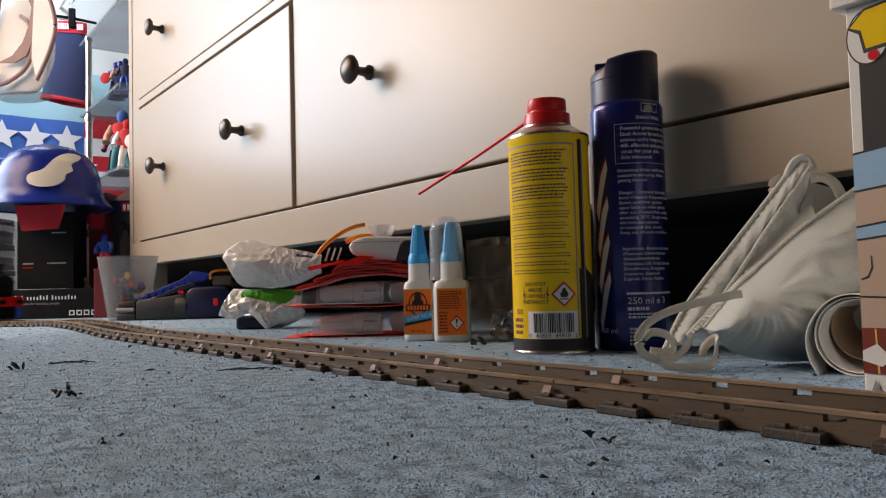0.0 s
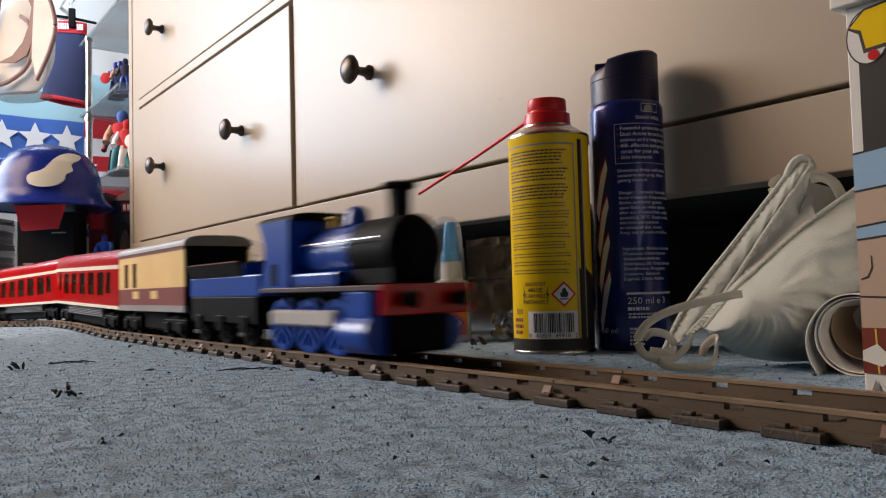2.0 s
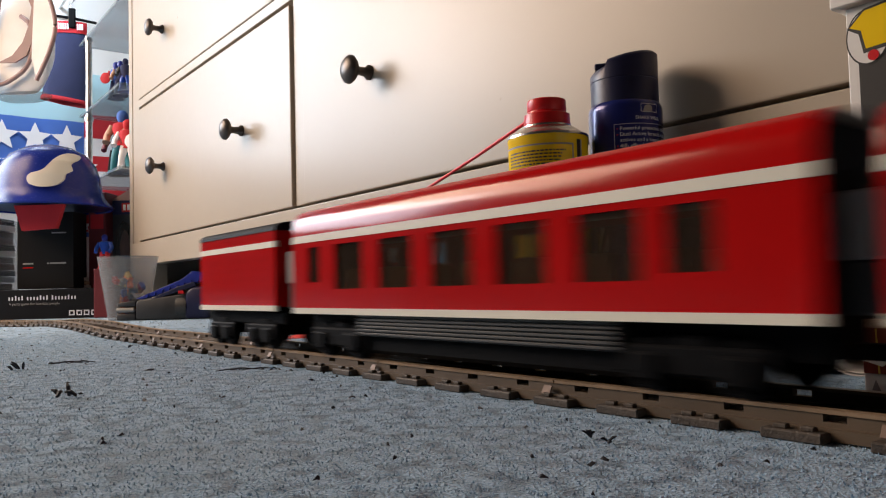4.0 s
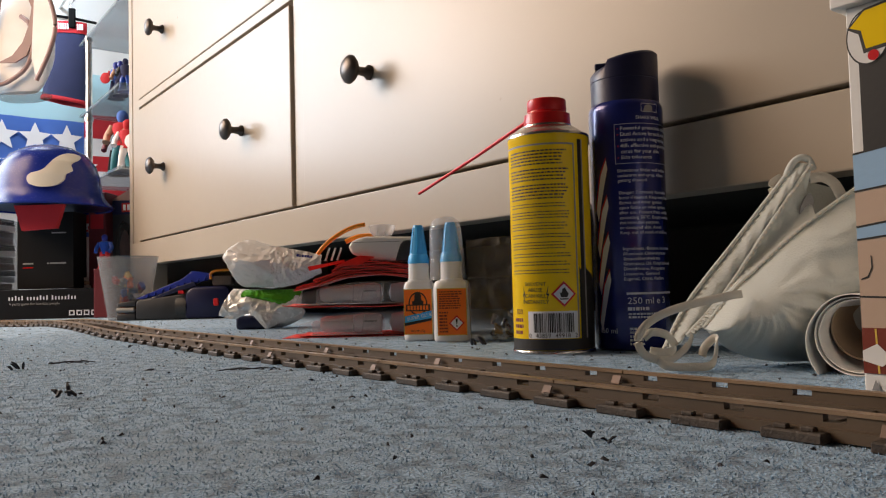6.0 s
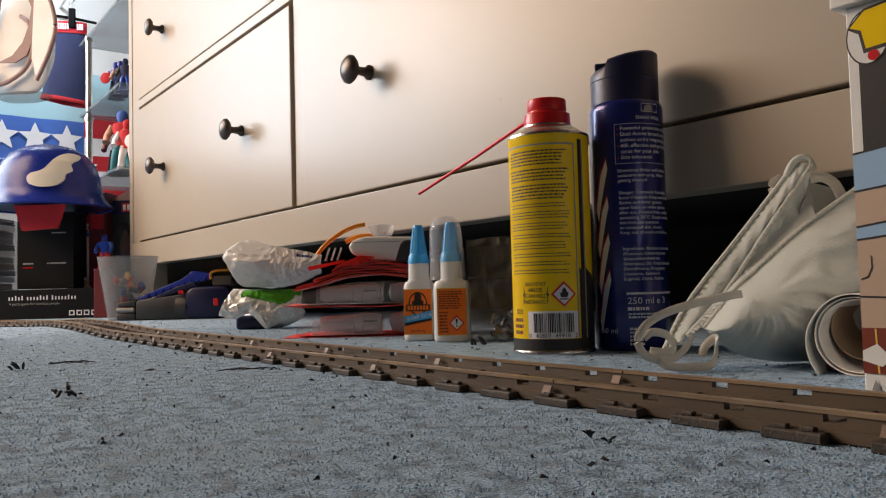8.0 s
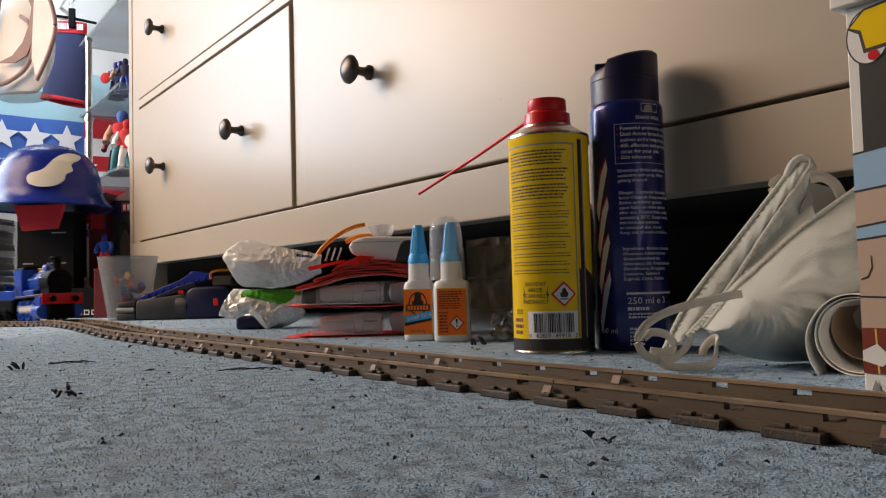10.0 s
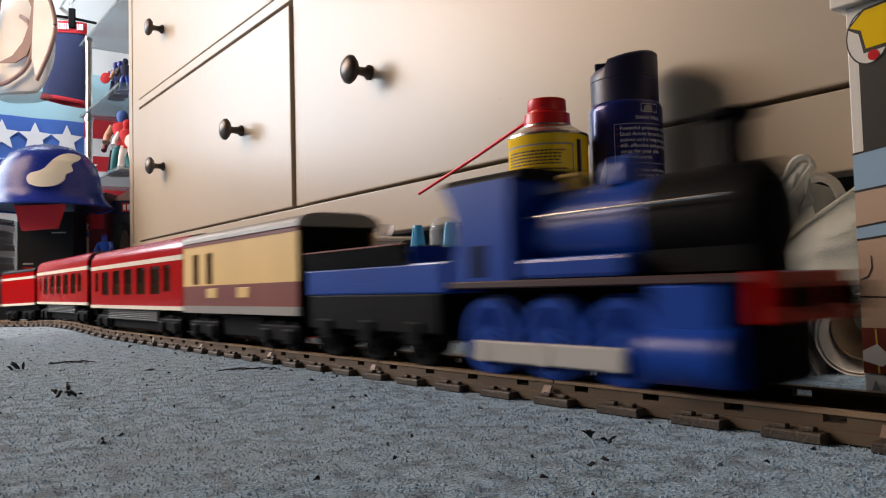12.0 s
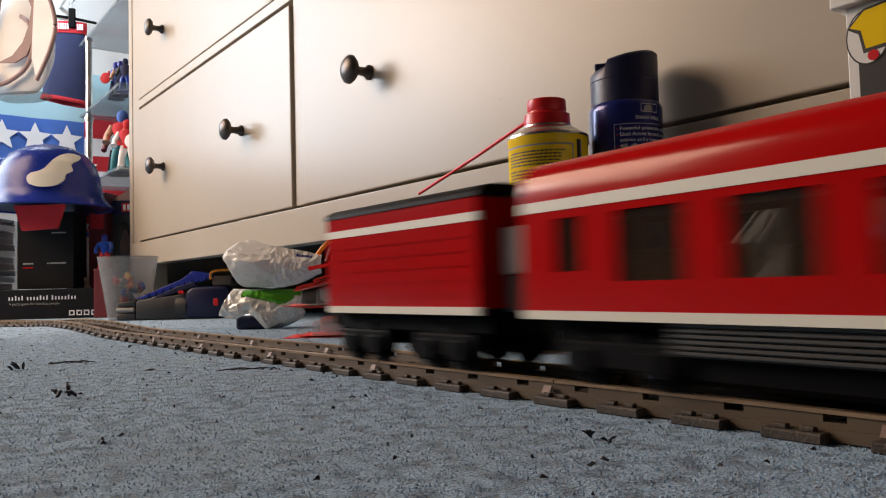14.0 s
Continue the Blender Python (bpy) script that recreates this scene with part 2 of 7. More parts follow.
def build_chest():
    chest = empty("chest_of_drawers", pose(0, 0, 0), "cream lacquered chest of drawers with dark bronze knobs", "chest of drawers")
    right = 1.68
    part("top", box(-0.03, right + 0.015, -0.01, 0.52, 0.955, 0.98, 0.003), CREAM, chest)
    part("side_panel", box(-0.015, 0.01, 0.0, 0.5, 0, 0.955, 0.002), CREAM, chest)
    part("side_panel", box(right - 0.025, right, 0.0, 0.5, 0, 0.955, 0.002), CREAM, chest)
    # back and bottom boards, darkened to deepen the shade below the chest
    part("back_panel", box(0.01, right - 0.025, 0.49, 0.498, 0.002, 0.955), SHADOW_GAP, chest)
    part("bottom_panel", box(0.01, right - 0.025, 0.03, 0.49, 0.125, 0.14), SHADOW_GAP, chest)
    # face frame: stiles, rails and bracket feet
    part("stile", box(0.0105, 0.0605, 0.002, 0.03, 0.1, 0.955, 0.0015), CREAM, chest)
    part("stile", box(0.8225, 0.8535, 0.004, 0.03, 0.166, 0.955, 0.0015), CREAM, chest)
    part("stile", box(1.605, 1.654, 0.002, 0.03, 0.1, 0.955, 0.0015), CREAM, chest)
    part("bracket_foot", box(0.011, 0.16, -0.001, 0.03, 0.0, 0.1115, 0.0015), CREAM, chest)
    part("bracket_foot", box(1.592, 1.654, -0.001, 0.03, 0.0, 0.1115, 0.0015), CREAM, chest)
    part("bottom_rail", box(0.011, 1.654, -0.0015, 0.028, 0.1117, 0.162, 0.0015), CREAM, chest)
    for x0, x1 in ((0.061, 0.822), (0.854, 1.6045)):
        part("rail", box(x0, x1, 0.0005, 0.03, 0.4592, 0.4758, 0.001), CREAM, chest)
        part("rail", box(x0, x1, 0.0005, 0.03, 0.7055, 0.7218, 0.001), CREAM, chest)
        # dark sheet behind the drawers, standing in for shade in their gaps
        part("drawer_gap_shade", box(x0, x1, 0.035, 0.04, 0.15, 0.95), SHADOW_GAP, chest)
        for z0, z1 in ((0.1655, 0.4535), (0.4768, 0.7000), (0.7228, 0.94)):
            dr = part("drawer_front", box(x0 + 0.003, x1 - 0.003, -0.0005, 0.02, z0, z1, 0.0016, 2), CREAM, chest)
            for kx in (x0 + 0.003 + 0.176, x1 - 0.003 - 0.176):
                kz = z0 + (0.1385 if z0 < 0.2 else 0.107)
                k = lathe([(0, 0), (0.0088, 0), (0.0088, 0.003), (0.0058, 0.006), (0.005, 0.014), (0.0062, 0.02), (0.0135, 0.0225), (0.0168, 0.026), (0.0165, 0.0295), (0.012, 0.0335), (0.005, 0.0355), (0, 0.036)], 32)
                k.transform(Matrix.Translation((kx, -0.0006, kz)) @ Matrix.Rotation(radians(90), 4, "X"))
                part("knob", k, KNOB, dr, "dark bronze mushroom knob", smooth=50)


build_room()
build_chest()

# ---- railway line ----
LOOP = [(1.8, -0.2345), (1.5, -0.2335), (1.22, -0.2355), (1.0, -0.2350), (0.8, -0.2350), (0.62, -0.2350), (0.50, -0.2365), (0.40, -0.2460), (0.30, -0.2720), (0.20, -0.3180),
        (0.11, -0.3880), (0.05, -0.4850), (0.03, -0.6200), (0.06, -0.7700), (0.15, -0.9000), (0.29, -1.0000), (0.50, -1.0500), (1.0, -1.0600), (1.6, -1.0600),
        (1.92, -1.03), (2.13, -0.92), (2.25, -0.76), (2.26, -0.58), (2.18, -0.41), (2.02, -0.285)]
LINE = smooth_path([(x, y, 0) for x, y in LOOP][::-1], 24, closed=True)
ARC = [0.0]
for q, w in zip(LINE, LINE[1:] + LINE[:1]):
    ARC.append(ARC[-1] + (w - q).length)
LENGTH = ARC[-1]


def on_line(s):
    """The place and heading at s metres along the closed line."""
    s %= LENGTH
    i = int(np.searchsorted(ARC, s, side="right")) - 1
    a, b, c = LINE[i % len(LINE)], LINE[(i + 1) % len(LINE)], LINE[(i + 2) % len(LINE)]
    k = (s - ARC[i]) / max(ARC[i + 1] - ARC[i], 1e-9)
    d0, d1 = (b - a).normalized(), (c - b).normalized()
    q = a.lerp(b, k)
    q.z = ruck(q.x, q.y)
    return q, (d0.lerp(d1, k)).normalized()


S_AT_X = min(range(len(LINE)), key=lambda i: (LINE[i] - Vector((1.5, -0.2335, 0))).length)
S0 = ARC[S_AT_X] + (1.5 - LINE[S_AT_X].x)


def build_track():
    track = empty("toy_railway_track", pose(0, 0, 0), "brown plastic toy railway track lying on the carpet", "railway track")
    half, top, pitch = 0.0215, 0.0092, 0.0327
    count = int(round(LENGTH / pitch / 4)) * 4
    pitch = LENGTH / count
    start = S0 + 0.0864
    per = 4

    def sweep(bm, s0, s1, n, side, w0, w1, z0, z1):
        rings = []
        for i in range(n + 1):
            p, d = on_line(s0 + (s1 - s0) * i / n)
            nrm = Vector((-d.y, d.x, 0)) * side
            rings.append([bm.verts.new(p + nrm * (half + w) + Vector((0, 0, z))) for w, z in ((w0, z0), (w1, z0), (w1, z1), (w0, z1))])
        for a, b in zip(rings, rings[1:]):
            for k in range(4):
                bm.faces.new((a[k], a[(k + 1) % 4], b[(k + 1) % 4], b[k]))
        bm.faces.new(rings[0][::-1])
        bm.faces.new(rings[-1])

    # one rail length spans four sleepers; a square hole in the web over each
    for i in range(count // per):
        for side in (-1, 1):
            s0 = start + i * per * pitch - 0.0045
            web, head = bmesh.new(), bmesh.new()
            for k in range(per):
                a = s0 + k * pitch
                sweep(web, a, a + 0.0107, 1, side, -0.0016, 0.0016, 0.0036, 0.0082)
                sweep(web, a + 0.0177, a + pitch, 2, side, -0.0016, 0.0016, 0.0036, 0.0082)
            sweep(web, s0, s0 + per * pitch, 8, side, -0.0016, 0.0016, 0.0036, 0.0056)
            sweep(web, s0, s0 + per * pitch, 8, side, -0.0040, 0.0040, 0.0006, 0.0040)
            sweep(head, s0 + 0.0004, s0 + per * pitch - 0.0004, 8, side, -0.0021, 0.0021, 0.0080, top)
            for bm in (web, head):
                bmesh.ops.recalc_face_normals(bm, faces=bm.faces)
            r = part("rail", web, RAIL, track, "brown plastic rail length")
            part("rail_head", head, RAIL_WORN, r, "worn rail top")
    sl = box(-0.0095, 0.0095, -0.0308, 0.0308, 0.0, 0.0032, 0.0005, 1)
    sl = join(sl, *[box(x - 0.0022, x + 0.0022, y - 0.0013, y + 0.0013, 0.003, 0.0046, 0.0004, 1) for x in (-0.0042, 0.0042) for y in (-0.0276, 0.0276)], box(-0.0035, 0.0035, -0.0175, 0.0175, 0.003, 0.0038, 0.0003, 1))
    ob = part("sleeper", sl, SLEEPER, track)
    for i in range(count):
        p, d = on_line(start + i * pitch)
        m = Matrix.Translation(p) @ Matrix.Rotation(math.atan2(d.y, d.x), 4, "Z")
        if i == 0:
            ob.matrix_basis = m
        else:
            o = new("sleeper", ob.data)
            o.parent, o.matrix_basis = track, m
    # small copper joint tabs
    for i in range(count // per):
        p, d = on_line(start + i * per * pitch - 0.0066)
        nrm = Vector((-d.y, d.x, 0))
        for side in (-1, 1):
            clip = box(-0.0024, 0.0024, -0.0006, 0.0, 0.0, 0.0040, 0.0002, 1)
            clip.transform(Matrix.Translation(p + nrm * (side * half) + Vector((0, 0, 0.0034))) @ Matrix.Rotation(math.atan2(d.y, d.x), 4, "Z") @ Matrix.Translation((0, -0.0046, 0)) @ Matrix.Rotation(radians(-28), 4, "X"))
            part("joint_tab", clip, COPPER, track, "bare copper joint tab")


build_track()
# ---- train ----
RAILTOP = 0.0092


def wheel_mesh(r, w):
    bm = lathe([(0, -w / 2), (r * 0.3, -w / 2), (r * 0.34, -w * 0.2), (r * 0.74, -w * 0.2), (r * 0.78, -w / 2), (r, -w / 2), (r, w * 0.3), (r * 1.1, w * 0.35), (r * 1.1, w / 2), (0, w / 2)], 28, "y")
    return bm


def add_spokes(parent, r, w, spokes, material, m=None):
    for k in range(spokes):
        b = box(-r * 0.05, r * 0.05, -w * 0.5, -w * 0.15, r * 0.25, r * 0.8)
        b.transform(Matrix.Rotation(2 * math.pi * k / spokes, 4, "Y"))
        if m:
            b.transform(m)
        part("spoke", b, material, parent)


def add_bogie(parent, x, wheels=(-0.018, 0.018), r=0.0095, half=0.024):
    bogie = part("bogie", box(x - 0.008, x + 0.008, -half, half, RAILTOP + 0.008, RAILTOP + 0.02, 0.001, 1), BLACK, parent, "black plastic bogie")
    for s in (-1, 1):
        part("side_frame", box(x + wheels[0] - 0.012, x + wheels[-1] + 0.012, s * half - 0.0016, s * half + 0.0016, RAILTOP + 0.006, RAILTOP + 0.0165, 0.001, 1), BLACK, bogie)
        for wx in wheels:
            part("axle_box", box(x + wx - 0.006, x + wx + 0.006, s * (half + 0.002) - 0.002, s * (half + 0.002) + 0.002, RAILTOP + 0.004, RAILTOP + 0.014, 0.001, 1), BLACK, bogie)
    for wx in wheels:
        for s in (-1, 1):
            w = wheel_mesh(r, 0.005)
            if s > 0:
                w.transform(Matrix.Rotation(math.pi, 4, "Z"))
            w.transform(Matrix.Translation((x + wx, s * 0.0205, RAILTOP + r)))
            part("wheel", w, BLACK, bogie)


def coupling(parent, x):
    part("coupling", join(box(x - 0.006, x + 0.006, -0.004, 0.004, 0.022, 0.027, 0.001, 1)), BLACK, parent)


def roof_arch(length, half, z0, z1, k=14, lip=0.0):
    pts = []
    for i in range(k + 1):
        a = math.pi * i / k
        c, s_ = math.cos(a), math.sin(a)
        pts.append((half * math.copysign(abs(c) ** 0.55, c), z0 + (z1 - z0) * s_ ** 0.8))
    return prism(pts, -length / 2, length / 2, "yz")


def side_wall(y0, y1, x0, x1, z0, z1, holes):
    """A plate along x with rectangular holes (x0, x1, z0, z1), as one connected sheet with thickness."""
    xs = sorted({x0, x1, *[h[0] for h in holes], *[h[1] for h in holes]})
    zs = sorted({z0, z1, *[h[2] for h in holes], *[h[3] for h in holes]})
    bm = bmesh.new()
    grid = [[[bm.verts.new((x, y, z)) for z in zs] for x in xs] for y in (y0, y1)]

    def solid(i, k):
        if not (0 <= i < len(xs) - 1 and 0 <= k < len(zs) - 1):
            return False
        cx, cz = (xs[i] + xs[i + 1]) / 2, (zs[k] + zs[k + 1]) / 2
        return not any(a < cx < b and c < cz < d for a, b, c, d in holes)

    for i in range(len(xs) - 1):
        for k in range(len(zs) - 1):
            if not solid(i, k):
                continue
            for g in grid:
                bm.faces.new((g[i][k], g[i + 1][k], g[i + 1][k + 1], g[i][k + 1]))
            for di, dk, e in ((-1, 0, ((i, k), (i, k + 1))), (1, 0, ((i + 1, k), (i + 1, k + 1))), (0, -1, ((i, k), (i + 1, k))), (0, 1, ((i, k + 1), (i + 1, k + 1)))):
                if not solid(i + di, k + dk):
                    (p, q), (r, t) = e
                    bm.faces.new((grid[0][p][q], grid[0][r][t], grid[1][r][t], grid[1][p][q]))
    bmesh.ops.delete(bm, geom=[v for v in bm.verts if not v.link_faces], context="VERTS")
    bmesh.ops.recalc_face_normals(bm, faces=bm.faces)
    return bm


def build_loco():
    L = 0.146
    f = L / 2
    loco = empty("toy_steam_locomotive", pose(0, 0, 0), "bright blue toy steam locomotive with black smokebox and red buffer beam", "toy train", "toy train")
    beam = part("buffer_beam", box(f - 0.004, f, -0.0295, 0.0295, 0.0335, 0.0502, 0.0006, 1), RED, loco, "bright red buffer beam")
    for s in (-1, 1):
        b = lathe([(0, 0), (0.0032, 0), (0.0028, 0.006), (0.0048, 0.0065), (0.0048, 0.008), (0, 0.0088)], 20, "x")
        b.transform(Matrix.Translation((f, s * 0.0165, 0.0418)))
        part("buffer", b, BLACK, beam, "round black buffer")
    part("running_plate", box(-f, f - 0.004, -0.0285, 0.0285, 0.0465, 0.0498, 0.0006, 1), MAROON_DARK, loco, "dark maroon running plate")
    part("frame", join(box(-f + 0.004, f - 0.004, -0.012, 0.012, 0.016, 0.0465), box(f - 0.016, f - 0.0045, -0.019, 0.019, 0.0125, 0.0465, 0.002, 1)), BLACK, loco, "black chassis frame")
    boil = lathe([(0, -0.032), (0.0185, -0.032), (0.0185, 0.028), (0, 0.028)], 40, "x")
    boil.transform(Matrix.Translation((-0.006, 0, 0.0695)))
    boiler = part("boiler", boil, BLUE, loco, "blue boiler barrel", smooth=40)
    for bx in (-0.030, -0.008, 0.018):
        band = lathe([(0.0185, -0.0008), (0.019, -0.0008), (0.019, 0.0008), (0.0185, 0.0008)], 40, "x")
        band.transform(Matrix.Translation((bx, 0, 0.0695)))
        part("boiler_band", band, BLUE, boiler)
    sb = lathe([(0, -0.02), (0.0195, -0.02), (0.0195, 0.0195), (0.0175, 0.0215), (0.013, 0.0222), (0.0125, 0.0238), (0.004, 0.0262), (0, 0.0264)], 40, "x")
    sb.transform(Matrix.Translation((0.0425, 0, 0.0695)))
    sb = join(sb, box(0.0225, 0.0625, -0.0165, 0.0165, 0.0498, 0.066, 0.001, 1))
    part("smokebox", sb, BLACK, loco, "matt black smokebox with round door", smooth=40)
    ch = lathe([(0.0098, 0.0), (0.0072, 0.003), (0.0062, 0.007), (0.0066, 0.0195), (0.0092, 0.0205), (0.0098, 0.0222), (0.0092, 0.0235), (0.0055, 0.0235), (0.005, 0.012), (0, 0.012)], 32)
    ch.transform(Matrix.Translation((0.048, 0, 0.0845)))
    part("chimney", ch, BLACK, loco, "black flared chimney", smooth=40)
    dm = lathe([(0.0098, 0.0), (0.0078, 0.0022), (0.0072, 0.0075), (0.0058, 0.0108), (0.003, 0.0125), (0, 0.013)], 28)
    dm.transform(Matrix.Translation((0.004, 0, 0.0865)))
    part("dome", dm, BLUE, loco, "blue steam dome", smooth=50)
    sv = lathe([(0.0052, 0), (0.004, 0.002), (0.0038, 0.006), (0.0052, 0.0065), (0.0048, 0.008), (0, 0.0082)], 20)
    sv.transform(Matrix.Translation((-0.022, 0, 0.087)))
    part("safety_valve", sv, BRASS, loco, "small brass safety valve", smooth=50)
    # cab, with black plates standing in for the shaded side openings
    cab = []
    for s in (-1, 1):
        outline = [(-f + 0.001, 0.0498), (-0.034, 0.0498), (-0.034, 0.0935), (-f - 0.003, 0.0935), (-f + 0.002, 0.086), (-f + 0.0055, 0.078), (-f + 0.0055, 0.066), (-f + 0.002, 0.058)]
        cab.append(prism(outline, s * 0.0262 - 0.0013, s * 0.0262 + 0.0013))
    cab.append(box(-0.0365, -0.034, -0.0262, 0.0262, 0.0498, 0.0935))
    cabo = part("cab", join(*cab), BLUE, loco, "blue cab sheets")
    for s in (-1, 1):
        part("cab_opening_shade", box(-0.058, -0.049, s * 0.0276 - 0.0004, s * 0.0276 + 0.0004, 0.0515, 0.0655, 0.0003, 1), BLACK, cabo, "black plate in place of the shaded cab side opening")
    rf = roof_arch(0.046, 0.0275, 0.0928, 0.0985)
    rf.transform(Matrix.Translation((-0.0535, 0, 0)))
    part("cab_roof", rf, BLACK, loco, "black curved cab roof")
    for s in (-1, 1):
        part("splasher", box(-0.030, 0.022, s * 0.0222 - 0.0045, s * 0.0222 + 0.0045, 0.0498, 0.0585, 0.0018, 2), BLUE, loco, "blue wheel splasher")
        cyl = lathe([(0, -0.0145), (0.0105, -0.0145), (0.0105, 0.0145), (0, 0.0145)], 28, "x")
        cyl.transform(Matrix.Translation((0.0455, s * 0.0235, 0.0225)))
        cyl = join(cyl, box(0.033, 0.058, s * 0.0235 - 0.005, s * 0.0235 + 0.005, 0.0225, 0.0466, 0.001, 1))
        part("cylinder_block", cyl, BLUE, loco, "blue outside cylinder block", smooth=40)
        part("handrail", tube([(-0.034, s * 0.0205, 0.076), (0.055, s * 0.0212, 0.076)], 0.0006, 6), STEEL, loco)
    stretch = Matrix.Translation((f, 0, 0)) @ Matrix.Diagonal((1.07, 1, 1, 1)) @ Matrix.Translation((-f, 0, 0))
    for o in loco.children_recursive:
        o.data.transform(stretch)
    wheels = []
    for wx in (-0.060, -0.023, 0.013):
        for s in (-1, 1):
            w = wheel_mesh(0.0165, 0.0055)
            half_turn = Matrix.Rotation(math.pi if s > 0 else 0, 4, "Z")
            w.transform(half_turn)
            ob = part("driving_wheel", w, BLUE, loco, "blue spoked driving wheel")
            add_spokes(ob, 0.0165, 0.0055, 10, BLUE, half_turn)
            ob.location = (wx, s * 0.0212, RAILTOP + 0.0165)
            wheels.append(ob)
    rods = []
    for s in (-1, 1):
        r = box(-0.066, 0.019, s * 0.0263 - 0.0011, s * 0.0263 + 0.0011, -0.0046, 0.0046, 0.0008, 1)
        r = join(r, *[moved(lathe([(0, -0.0014), (0.0046, -0.0014), (0.0046, 0.0014), (0, 0.0014)], 18, "y"), Matrix.Translation((wx, s * 0.0263, 0))) for wx in (-0.060, -0.023, 0.013)])
        ob = part("coupling_rod", r, ROD_GREY, loco, "light grey coupling rod")
        rods.append((ob, s))
    coupling(loco, -f - 0.012)
    return loco, wheels, rods


def build_tender():
    L = 0.139
    f = L / 2
    t = empty("toy_tender", pose(0, 0, 0), "blue toy tender with black coal load and flared rim", "toy train", "toy train")
    part("tank", box(-f, f, -0.027, 0.027, 0.0445, 0.060, 0.0012, 2), BLUE, t, "blue tender tank")
    rims = []
    for s in (-1, 1):
        rims.append(prism([(s * 0.0262, 0.0598), (s * 0.0278, 0.0598), (s * 0.0305, 0.0695), (s * 0.0289, 0.0695)], -f + 0.002, f - 0.03, "yz"))
    rims.append(box(-f + 0.001, -f + 0.003, -0.0275, 0.0275, 0.0598, 0.069))
    part("flared_rim", join(*rims), BLACK, t, "black flared coal rim")
    for s in (-1, 1):
        part("rim_line", box(-f + 0.002, f - 0.03, s * 0.0298 - 0.0009, s * 0.0298 + 0.0009, 0.0695, 0.0703), BROWN_LIVERY, t, "thin dark red edge line")
    random.seed(5)
    coal = bmesh.new()
    for i in range(150):
        x, y = random.uniform(-f + 0.006, f - 0.04), random.uniform(-0.023, 0.023)
        c = bmesh.new()
        bmesh.ops.create_icosphere(c, subdivisions=1, radius=random.uniform(0.0025, 0.0045))
        for v in c.verts:
            v.co *= random.uniform(0.7, 1.2)
        c.transform(Matrix.Translation((x, y, 0.0625 + 0.006 * (1 - abs(y) / 0.024))))
        coal = join(coal, c)
    part("coal_load", coal, BLACK, t, "heap of black coal")
    part("underframe", join(box(-f + 0.004, f - 0.004, -0.0225, 0.0225, 0.0215, 0.0445), *[box(-f + 0.004, f - 0.004, s * 0.0262 - 0.0012, s * 0.0262 + 0.0012, 0.025, 0.0445, 0.0008, 1) for s in (-1, 1)],
         *[box(x - 0.006, x + 0.006, s * 0.028 - 0.0014, s * 0.028 + 0.0014, 0.019, 0.031, 0.001, 1) for s in (-1, 1) for x in (-0.045, 0, 0.045)]), BLACK, t, "black tender underframe")
    for x in (-0.045, 0, 0.045):
        for s in (-1, 1):
            w = wheel_mesh(0.0118, 0.005)
            m = Matrix.Translation((x, s * 0.0212, RAILTOP + 0.0118)) @ Matrix.Rotation(math.pi if s > 0 else 0, 4, "Z")
            w.transform(m)
            add_spokes(part("wheel", w, BLACK, t), 0.0118, 0.005, 8, BLACK, m)
    part("front_plate", box(f - 0.028, f - 0.026, -0.0265, 0.0265, 0.0598, 0.0685), BLUE, t)
    coupling(t, -f - 0.003)
    return t


